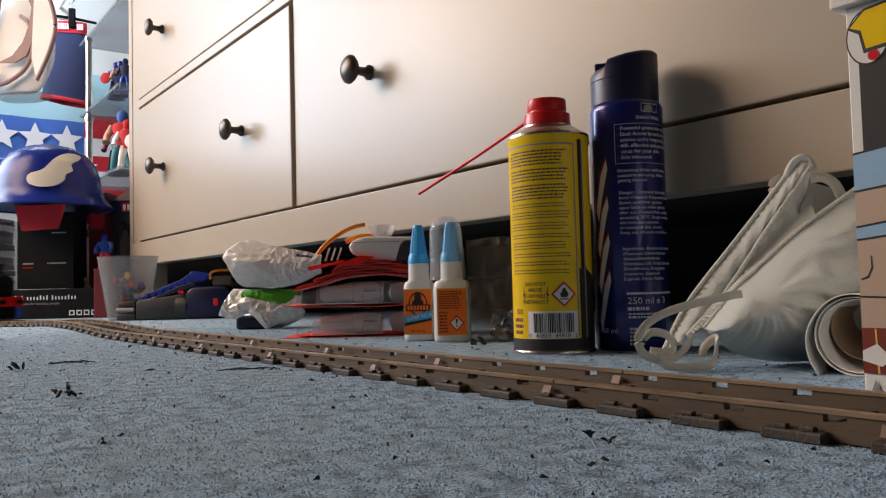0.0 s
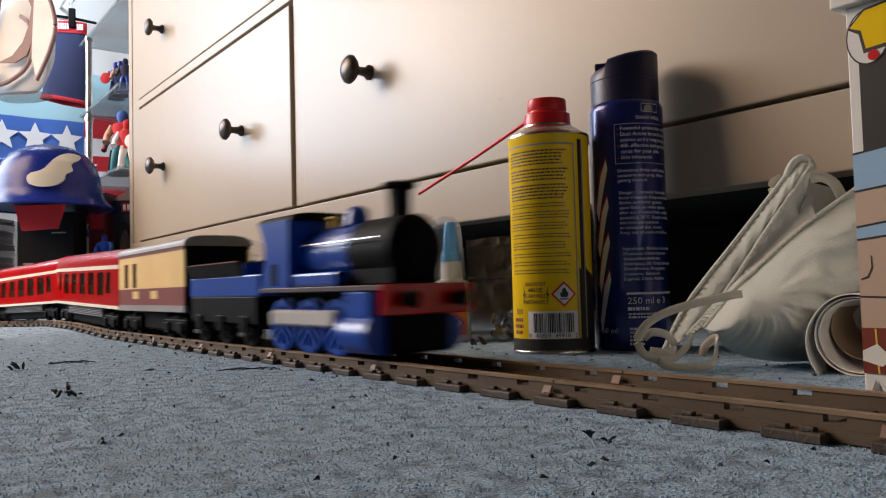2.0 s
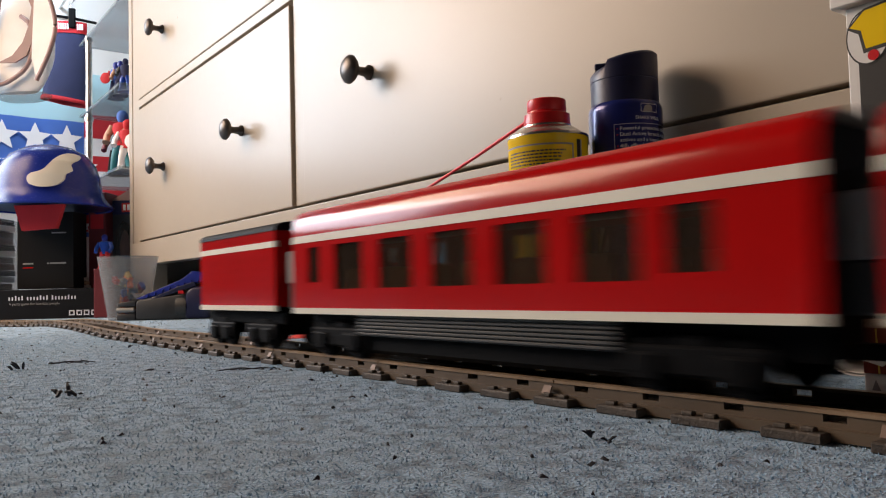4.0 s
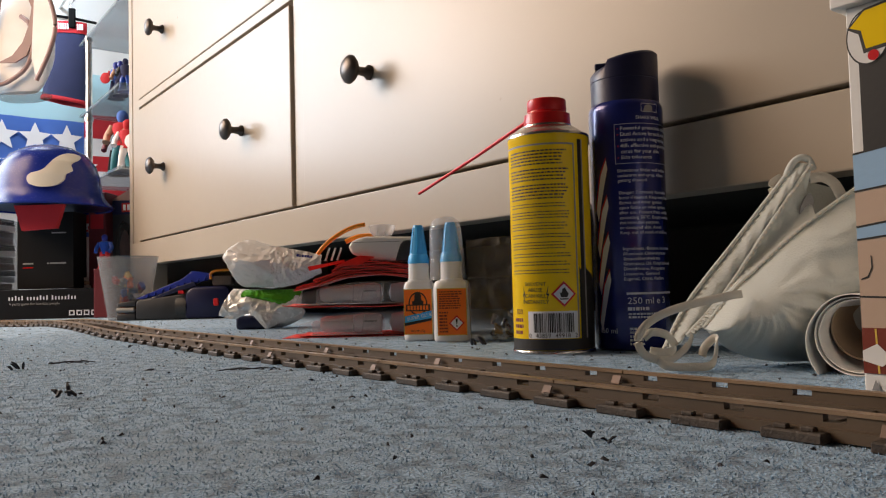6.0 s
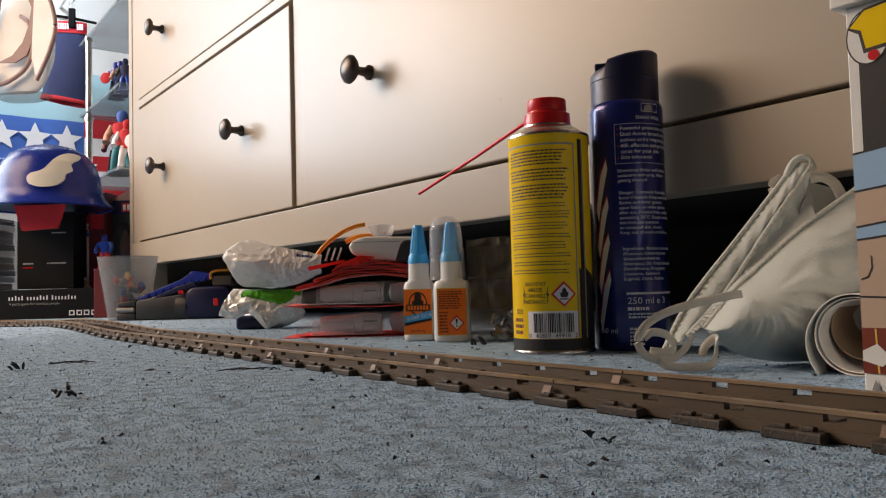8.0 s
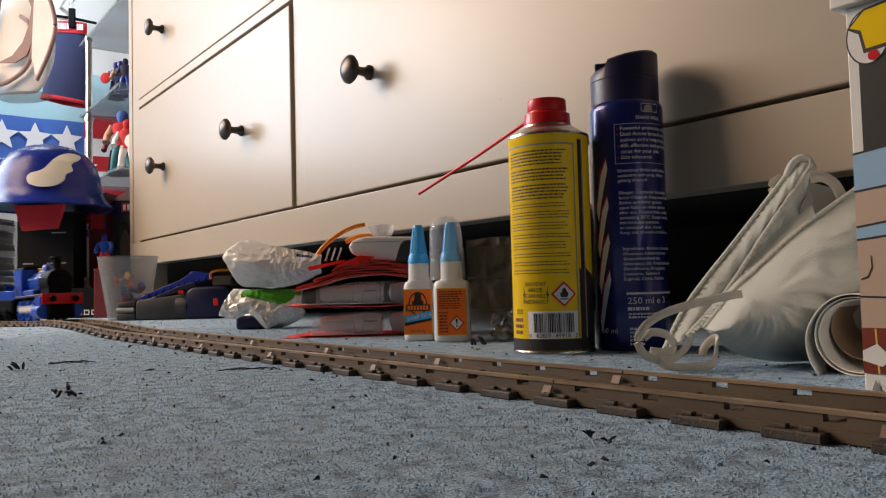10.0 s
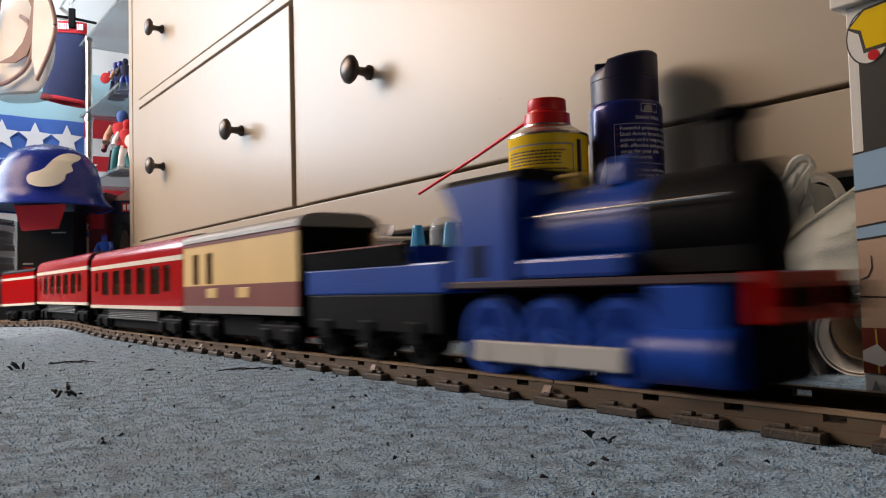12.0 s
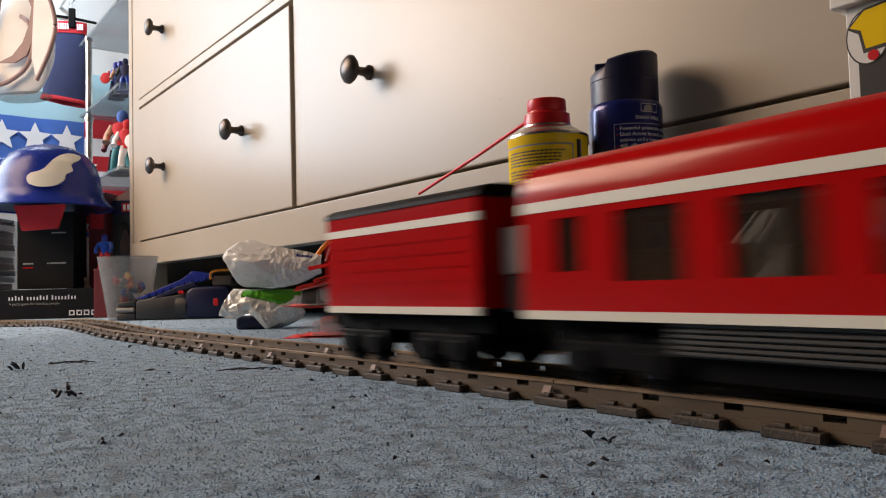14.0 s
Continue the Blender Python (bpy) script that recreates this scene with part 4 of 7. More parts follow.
def build_navy_can():
    R = 0.0264
    can = empty("navy_deodorant_can", pose(1.4415, -0.0352, 0), "tall navy blue deodorant spray can with white print", "spray can")
    b = part("body", lathe([(0, 0), (R - 0.0025, 0.0), (R - 0.0006, 0.0014), (R, 0.004), (R, 0.1762), (R - 0.0004, 0.179), (R - 0.0016, 0.1812), (R - 0.0024, 0.182)], 72), NAVY, can, "navy metallic can body", smooth=40)
    F = math.atan2(EYE[1] + 0.0352, EYE[0] - 1.4415)
    cr = R - 0.0022
    capb = lathe([(0, 0.1815), (cr, 0.1815), (cr, 0.1985), (cr - 0.0003, 0.1989), (cr - 0.0003, 0.1992), (cr, 0.1996), (cr, 0.2135), (cr - 0.0015, 0.2155), (0, 0.216)], 64)
    # sloping scooped top, higher towards one side
    for v in capb.verts:
        if v.co.z > 0.21:
            side = v.co.x * math.cos(F + 1.57) + v.co.y * math.sin(F + 1.57)
            v.co.z += -0.0035 + 0.0048 * (side / cr) + (0.0035 if side > -0.012 else -0.0008)
    cap = part("cap", capb, NAVY_CAP, can, "dark navy twist spray cap", smooth=35)
    btn = box(-0.005, 0.005, -0.005, 0.005, 0.2085, 0.2135, 0.0012)
    btn.transform(Matrix.Translation((0.0165 * math.cos(F - 1.2), 0.0165 * math.sin(F - 1.2), 0)) @ Matrix.Rotation(F, 4, "Z"))
    part("spray_button", btn, NAVY_CAP, cap)
    rnd = random.Random(8)

    def put(name, bm, mat, label="", lift=0.00008):
        return part(name, wrap(bm, R, F, lift), mat, b, label)

    def arc(deg):
        return R * radians(deg)

    def line(txt, deg, z, size, mat=PRINT_WHITE):
        put("lettering", at2(words(txt, size), arc(deg), z), mat, "white lettering")

    def frame_box(a0, a1, z0, z1, w):
        return join(strip(arc(a0), arc(a1), z0, z0 + w), strip(arc(a0), arc(a1), z1 - w, z1), strip(arc(a0), arc(a0) + w, z0, z1), strip(arc(a1) - w, arc(a1), z0, z1))

    put("symbol_frame", frame_box(24, 54, 0.1718, 0.1815 - 0.0035, 0.0003), PRINT_WHITE)
    put("symbol", at2(shape([(0.0015, 0.001), (0.006, 0.0005), (0.0095, 0.002), (0.009, 0.005), (0.006, 0.0062), (0.003, 0.005)]), arc(24), 0.1712), GREY)
    line("SHAKE WELL", 15, 0.1665, 0.0035)
    put("text_frame", frame_box(-17.5, 85, 0.1345, 0.1635, 0.0003), PRINT_WHITE, "thin white text frame")
    for i, (txt, dot) in enumerate((("Powerful protection tested", 1), ("Dual Active formula with", 1), ("actives and a long-lasting", 0), ("48h effective anti-perspirant", 1), ("cares for your skin", 0), ("Skin tolerance", 1))):
        z = 0.1588 - i * 0.0042
        line(txt, -9, z, 0.0039)
        if dot:
            put("bullet", at2(shape([(0, 0), (0.0012, 0.0008), (0, 0.0016)]), arc(-13.5), z + 0.0004), RED_CAP, "small red bullet")
    for i, txt in enumerate(("Directions: Shake well before", "underarm and spray. Allow", "getting dressed.")):
        line(txt, -15, 0.1285 - i * 0.0036, 0.0033)
    for i, txt in enumerate(("Danger: Extremely flammable", "burst if heated. Keep away from", "flames and other ignition", "open flame or other ignition", "after use. Protect from sunlight", "exceeding 50\u00b0C. Empty container", "the intended purpose.", "or damaged skin. Avoid", "Keep out of reach of children")):
        line(txt, -14, 0.1125 - i * 0.0036, 0.0033)
    for i, txt in enumerate(("Ingredients: Butane, Isobutane", "Aluminum Chlorohydrate", "Sesquichlorohydrate", "Gratissima Oil, Octyldodecanol", "Dimethicone, Propylene", "Limonene, Geraniol", "Eugenol, Citral, Parfum.")):
        line(txt, -11, 0.0722 - i * 0.0036, 0.0033)
    put("white_rule", strip(arc(-8), arc(80), 0.0405, 0.042), PRINT_WHITE, "white rule")
    line("250 ml e 3", -7, 0.0338, 0.0068)
    put("maker_line", text_rows(arc(-7), arc(25), 0.0288, 0.0318, 1, rnd, 0.2, 0.0), PRINT_WHITE)
    put("small_print", text_rows(arc(-6), arc(40), 0.0232, 0.0278, 2, rnd, 0.4, 0.2), PRINT_WHITE, "rows of small white print")
    put("small_print", text_rows(arc(-5), arc(20), 0.004, 0.0175, 5, rnd, 0.4, 0.2), PRINT_WHITE)
    line("150 ml", -58, 0.0128, 0.0058)
    for k in range(4):
        z = 0.120 - k * 0.027
        put("candy_stripe", shape([(arc(-57), z - 0.018), (arc(-52), z - 0.026), (arc(-31), z + 0.012), (arc(-33), z + 0.0185), (arc(-44), z + 0.008)]), PRINT_WHITE, "slanted white stripe")
        put("candy_edge", shape([(arc(-57.5), z - 0.018), (arc(-44), z + 0.0082), (arc(-33), z + 0.0187), (arc(-33), z + 0.0205), (arc(-45), z + 0.0095), (arc(-58), z - 0.015)]), RED_CAP, "slanted red stripe", 0.0002)
    return can


# ---- glue bottles ----
def build_glue(x, y, turn, front):
    g = empty("glue_bottle", pose(x, y, 0, 0, 0, turn), "small white glue bottle with blue cap and orange label" if front else "small white glue bottle turned to its orange warning label", "glue bottle", "glue bottles")
    w, d = (0.0142, 0.0095) if front else (0.0162, 0.0105)

    def oval(z, a, b, n=32):
        return [(a * math.copysign(abs(math.cos(t)) ** 0.7, math.cos(t)), b * math.copysign(abs(math.sin(t)) ** 0.7, math.sin(t)), z) for t in [2 * math.pi * i / n for i in range(n)]]

    def loft(rings):
        bm = bmesh.new()
        vs = [[bm.verts.new(q) for q in r] for r in rings]
        for r0, r1 in zip(vs, vs[1:]):
            for i in range(len(r0)):
                j = (i + 1) % len(r0)
                bm.faces.new((r0[i], r0[j], r1[j], r1[i]))
        bm.faces.new(vs[0][::-1])
        bm.faces.new(vs[-1])
        return bm

    body = loft([oval(0.0, w * 0.9, d * 0.85), oval(0.0012, w * 0.98, d * 0.97), oval(0.003, w, d), oval(0.046, w, d), oval(0.0505, w * 0.96, d * 0.96), oval(0.0528, w * 0.86, d * 0.9), oval(0.0535, w * 0.75, d * 0.85)])
    part("body", body, MILKY, g, "milky white squeeze bottle", smooth=50)
    part("neck", lathe([(0, 0.053), (0.0102, 0.053), (0.0102, 0.0545), (0.0096, 0.055), (0.0092, 0.0695), (0, 0.0695)], 32), MILKY, g, smooth=40)
    cap = part("cap", lathe([(0, 0.0695), (0.0098, 0.0695), (0.0098, 0.071), (0.0088, 0.0765), (0.0085, 0.0775), (0.0076, 0.078), (0.0044, 0.103), (0.004, 0.1042), (0, 0.1045)], 28), SKYBLUE, g, "tapered sky blue cap", smooth=35)
    for k in range(8):
        a = 2 * math.pi * k / 8
        part("rib", tube([(0.0076 * math.cos(a), 0.0076 * math.sin(a), 0.079), (0.0046 * math.cos(a), 0.0046 * math.sin(a), 0.102)], 0.0005, 5), SKYBLUE, cap)
    F = -d - 0.00015

    def flat(bm):
        bm.transform(Matrix.Translation((0, F, 0)) @ Matrix.Rotation(radians(90), 4, "X"))
        return bm

    def put(name, bm, mat, lift, label=""):
        bm.transform(Matrix.Translation((0, 0, lift)))
        return part(name, flat(bm), mat, lab, label)

    lab = part("label", flat(at2(shape([(-0.0128, 0.006), (0.0128, 0.006), (0.0128, 0.0465), (-0.0128, 0.0465)]), 0, 0)), BRASS, g, "orange paper label with yellow edge")
    put("label_field", shape([(-0.0122, 0.0067), (0.0122, 0.0067), (0.0122, 0.0458), (-0.0122, 0.0458)]), ORANGE, 0.0001)
    rnd = random.Random(4)
    if front:
        ring = [(0.0085 * math.cos(t), 0.0335 + 0.0105 * math.sin(t)) for t in [2 * math.pi * i / 28 for i in range(28)]]
        put("badge", shape(ring), INK, 0.0002, "round dark badge")
        put("badge_field", shape([(0.0074 * math.cos(t), 0.0335 + 0.0092 * math.sin(t)) for t in [2 * math.pi * i / 28 for i in range(28)]]), ORANGE, 0.0003)
        put("badge_figure", shape([(-0.0045, 0.0295), (0.0045, 0.0295), (0.0052, 0.0355), (0.0032, 0.0365), (0.003, 0.041), (0.0012, 0.0438), (-0.0012, 0.0438), (-0.003, 0.041), (-0.0032, 0.0365), (-0.0052, 0.0355)]), INK, 0.0004)
        put("name_bar", strip(-0.0108, 0.0108, 0.0268, 0.0328), INK, 0.0005, "dark name bar")
        put("name_marks", join(*[strip(-0.0094 + k * 0.0028, -0.0074 + k * 0.0028, 0.0278, 0.0318) for k in range(7)]), ORANGE, 0.0006)
        put("blue_band", shape([(-0.0122, 0.0165), (0.0122, 0.0205), (0.0122, 0.0272), (-0.0122, 0.0222)]), SKYBLUE, 0.0003)
        put("black_band", shape([(-0.0122, 0.0137), (0.0122, 0.0185), (0.0122, 0.0205), (-0.0122, 0.0165)]), INK, 0.0003)
        t = words("SUPER GLUE", 0.0042)
        t.transform(Matrix.Rotation(radians(11), 4, "Z"))
        put("lettering", at2(t, -0.0098, 0.0183), PRINT_WHITE, 0.00045, "white lettering")
        put("net_weight", at2(words("Net Wt 15g", 0.0026), -0.0068, 0.0085), INK, 0.0003)
    else:
        put("small_print", text_rows(-0.011, 0.0095, 0.0285, 0.0445, 8, rnd, 0.45, 0.2), BROWN_LIVERY, 0.0002, "rows of small print")
        put("small_print", text_rows(-0.011, -0.003, 0.008, 0.027, 7, rnd, 0.5, 0.2), BROWN_LIVERY, 0.0002)
        h = 0.0068
        put("hazard_diamond", at2(shape([(-h, 0), (0, -h), (h, 0), (0, h)]), 0.0038, 0.0165), RED_CAP, 0.0002)
        h *= 0.78
        put("hazard_field", at2(shape([(-h, 0), (0, -h), (h, 0), (0, h)]), 0.0038, 0.0165), PRINT_WHITE, 0.0003)
        put("exclamation_mark", join(at2(shape([(-0.0009, 0.0038), (-0.0005, -0.0008), (0.0005, -0.0008), (0.0009, 0.0038)]), 0.0038, 0.0165), at2(strip(-0.0006, 0.0006, -0.003, -0.0018), 0.0038, 0.0165)), INK, 0.0004)
        dome = lathe([(0.0168, 0.0545), (0.0158, 0.058), (0.0142, 0.098), (0.0118, 0.1055), (0.007, 0.109), (0, 0.1102)], 32)
        dome.transform(Matrix.Translation((-0.001, 0.001, 0)) @ Matrix.Rotation(radians(-2), 4, "Y"))
        o = part("clear_cover", dome, COVER_FILM, g, "clear plastic cap cover", smooth=60)
        o.visible_shadow = False
    return g


CLEAR_FILM = film_plastic("clear_film", (0.9, 0.88, 0.88), 0.76, 0.06, 0.1, 40)
RIDGE_FILM = film_plastic("shiny_film_edge", (0.92, 0.92, 0.93), 0.66, 0.08, 0.05, 40)
WRAP_FILM = film_plastic("loose_clear_film", (0.9, 0.86, 0.86), 0.93, 0.05, 0.15, 90)
PEN_WHITE = surface("pale_pen_plastic", (0.82, 0.78, 0.78), 0.4, vary=0.06)
COVER_FILM = film_plastic("cover_film", (0.85, 0.87, 0.9), 0.78, 0.08, 0.05, 40)
GREY_FILM = film_plastic("smoky_film", (0.35, 0.34, 0.33), 0.84, 0.15, 0.5, 60)
BAG_WHITE = film_plastic("white_bag_film", (0.90, 0.90, 0.90), 0.22, 0.14, 0.3, 90)
FROSTED = film_plastic("frosted_plastic", (0.45, 0.46, 0.47), 0.72, 0.45, 0.15, 200)
BAG_GREEN = surface("green_foil", (0.10, 0.40, 0.02), 0.22, metal=0.2, vary=0.2, scale=60, bump=0.3, bump_scale=120)
SILVER_FOIL = surface("silver_foil", (0.74, 0.75, 0.74), 0.26, metal=0.2, vary=0.15, scale=120, bump=0.6, bump_scale=160)
CARD_RED = surface("red_card", (0.72, 0.05, 0.035), 0.42, vary=0.12, scale=60, bump=0.1)
ORANGE_RUBBER = surface("orange_rubber", (0.80, 0.27, 0.015), 0.45, vary=0.08)
MASK_CLOTH = surface("mask_fleece", (0.54, 0.56, 0.52), 0.85, vary=0.06, scale=90, bump=0.5, bump_scale=900)
ELASTIC = surface("cream_elastic", (0.64, 0.60, 0.51), 0.7, vary=0.08, scale=300, bump=0.5, bump_scale=1200)
PAPER = surface("white_paper", (0.76, 0.74, 0.70), 0.7, vary=0.05, scale=30)
KRAFT = surface("brown_kraft", (0.32, 0.23, 0.15), 0.75, vary=0.12, scale=60)
MAUVE_DARK = surface("dull_brown_plastic", (0.10, 0.07, 0.055), 0.6, vary=0.15)
DARK_GREY = surface("dark_grey_plastic", (0.036, 0.038, 0.042), 0.42, vary=0.25, scale=70, bump=0.2)
NAVY_CLOTHLIKE = surface("dark_navy_plastic", (0.005, 0.007, 0.045), 0.4, vary=0.15)
TOOL_BLUE = surface("royal_blue_plastic", (0.014, 0.03, 0.30), 0.36, vary=0.15, scale=70, bump=0.15)

def set_height(thing, k):
    for o in thing.children_recursive:
        if o.data.users == 1:
            o.data.transform(Matrix.Diagonal((1, 1, k, 1)))
    return thing


set_height(build_yellow_can(), 0.985)
set_height(build_navy_can(), 0.966)
build_glue(1.2333, -0.0766, 46.0, True)
build_glue(1.2695, -0.0672, 51.0, False)


def crumple(seed, rx, ry, rz, m, rough=0.22, freq=3.0, subdiv=4):
    """A crumpled bag-like body: a ball pushed in and out, with sharp folds."""
    bm = bmesh.new()
    bmesh.ops.create_icosphere(bm, subdivisions=subdiv, radius=1)
    for v in bm.verts:
        q = v.co * freq + Vector((seed * 7.1, seed * 3.3, seed))
        k = noise.noise(q) * rough * 0.9
        for f, g in ((1.3, 0.55), (2.7, 0.3), (5.3, 0.12)):
            k += (1 - 2.2 * abs(noise.noise(q * f + Vector((f, 2, 1))))) ** 3 * rough * g * 0.5
        v.co *= 1 - rough * 0.3 + k
        v.co.x, v.co.y, v.co.z = v.co.x * rx, v.co.y * ry, max(v.co.z, -0.86) * rz
    bm.transform(m)
    return bm


def rest(bm, z=0.0):
    """Drops a mesh so that its lowest point lies at z."""
    low = min(v.co.z for v in bm.verts)
    bm.transform(Matrix.Translation((0, 0, z - low)))
    return bm


TURN = 53.2


def facets(seed, rx, ry, rz, m, planes=60, low=0.80, subdiv=5, wrinkle=0.02):
    """A crinkled film body: a ball cut by many planes, so that it has flat facets and sharp creases."""
    rnd = random.Random(seed)
    cuts = []
    for _ in range(planes):
        n = Vector((rnd.gauss(0, 1), rnd.gauss(0, 1), rnd.gauss(0, 1))).normalized()
        cuts.append((n, rnd.uniform(low, 1.0)))
    bm = bmesh.new()
    bmesh.ops.create_icosphere(bm, subdivisions=subdiv, radius=1)
    for v in bm.verts:
        d = v.co.normalized()
        r = min([1.15] + [h / d.dot(n) for n, h in cuts if d.dot(n) > 0.3])
        q = d * 4 + Vector((seed, 2, 1))
        r *= 1 + wrinkle * (1 - 2.2 * abs(noise.noise(q))) + 0.5 * wrinkle * (1 - 2.2 * abs(noise.noise(q * 2.6)))
        v.co = Vector((d.x * r * rx, d.y * r * ry, d.z * r * rz))
    bm.transform(m)
    return bm


def drape(top, bottom, bulge, thick, seed, amp, cols=90, rows=60):
    """A crinkled sheet hung between two edges given as (x, y, z) points."""
    a, b = smooth_path(top, 24), smooth_path(bottom, 24)

    def along(path, u):
        k = u * (len(path) - 1)
        i = min(int(k), len(path) - 2)
        return path[i].lerp(path[i + 1], k - i)

    bm = bmesh.new()
    grid = []
    for i in range(cols + 1):
        col = []
        for j in range(rows + 1):
            u, v = i / cols, j / rows
            q = along(a, u).lerp(along(b, u), v)
            p = Vector((q.x * 60, q.z * 60, seed))
            fold = (1 - 2.2 * abs(noise.noise(p))) * 0.6 + (1 - 2.2 * abs(noise.noise(p * 2.3 + Vector((3, 1, 0))))) * 0.35 + (1 - 2.2 * abs(noise.noise(p * 5.1))) * 0.14
            q.y -= bulge * math.sin(math.pi * v) + amp * fold
            q.z = max(q.z + 0.25 * amp * fold, 0.0006)
            col.append(bm.verts.new(q))
        grid.append(col)
    for i in range(cols):
        for j in range(rows):
            bm.faces.new((grid[i][j], grid[i + 1][j], grid[i + 1][j + 1], grid[i][j + 1]))
    bmesh.ops.recalc_face_normals(bm, faces=bm.faces)
    bmesh.ops.solidify(bm, geom=bm.faces[:], thickness=thick)
    return bm


def build_bags():
    g = empty("foil_snack_pack", pose(0.875, -0.05, 0, 0, 0, TURN), "crumpled silver and green foil packet on the carpet", "packet")
    part("foil_front", drape([(-0.057, 0.0, 0.052), (-0.02, -0.002, 0.050), (0.034, 0.0, 0.049)],
                             [(-0.073, -0.014, 0.0185), (-0.051, -0.02, 0.0135), (-0.031, -0.022, 0.0195), (-0.013, -0.026, 0.0035), (-0.007, -0.026, 0.0008), (0.008, -0.018, 0.008), (0.034, -0.012, 0.018)], 0.010, 0.0007, 4, 0.0030), SILVER_FOIL, g, "crinkled silver foil front", smooth=24)
    part("green_band", drape([(-0.042, -0.004, 0.0505), (-0.01, -0.006, 0.0500), (0.033, -0.004, 0.0492)],
                             [(-0.044, -0.0135, 0.0405), (-0.012, -0.0175, 0.0355), (0.004, -0.0175, 0.0285), (0.026, -0.0135, 0.0225)], 0.007, 0.0007, 7, 0.0020), BAG_GREEN, g, "shiny green printed band", smooth=24)
    part("lining", rest(facets(9, 0.040, 0.016, 0.022, pose(-0.008, 0.014, 0.0), 50)), SILVER_FOIL, g, "crumpled foil back", smooth=20)
    s = empty("navy_sponge", pose(0.875, -0.05, 0, 0, 0, TURN), "small dark navy block under the foil packet", "block")
    part("block", box(-0.051, -0.012, -0.016, 0.006, 0, 0.0175, 0.004, 3), NAVY_CAP, s, smooth=40)
    b = empty("white_plastic_bag", pose(0.875, -0.05, 0, 0, 0, TURN), "crumpled white translucent plastic bag lying on the packet", "plastic bag")
    part("bag", facets(1, 0.046, 0.032, 0.030, pose(-0.018, 0, 0.0805, 0, 8, 0), 46, 0.78, 5, 0.03), BAG_WHITE, b, "white translucent film", smooth=22)
    part("neck", drape([(-0.005, -0.012, 0.106), (0.028, -0.012, 0.100), (0.060, -0.008, 0.0925)], [(0.000, -0.016, 0.052), (0.03, -0.016, 0.056), (0.060, -0.012, 0.070)], 0.012, 0.0006, 12, 0.0028), BAG_WHITE, b, "gathered bag neck", smooth=24)
    part("contents", facets(4, 0.034, 0.022, 0.021, pose(-0.016, 0.002, 0.080), 30, 0.88), WHITE, b, smooth=40)
    rnd = random.Random(2)
    marks = text_rows(0, 0.020, 0, 0.0045, 1, rnd, 0.3, 0)
    marks.transform(Matrix.Translation((0.030, -0.0275, 0.0905)) @ Matrix.Rotation(radians(8), 4, "Y") @ Matrix.Rotation(radians(90), 4, "X"))
    part("print", marks, TOOL_BLUE, b, "blue print marks")


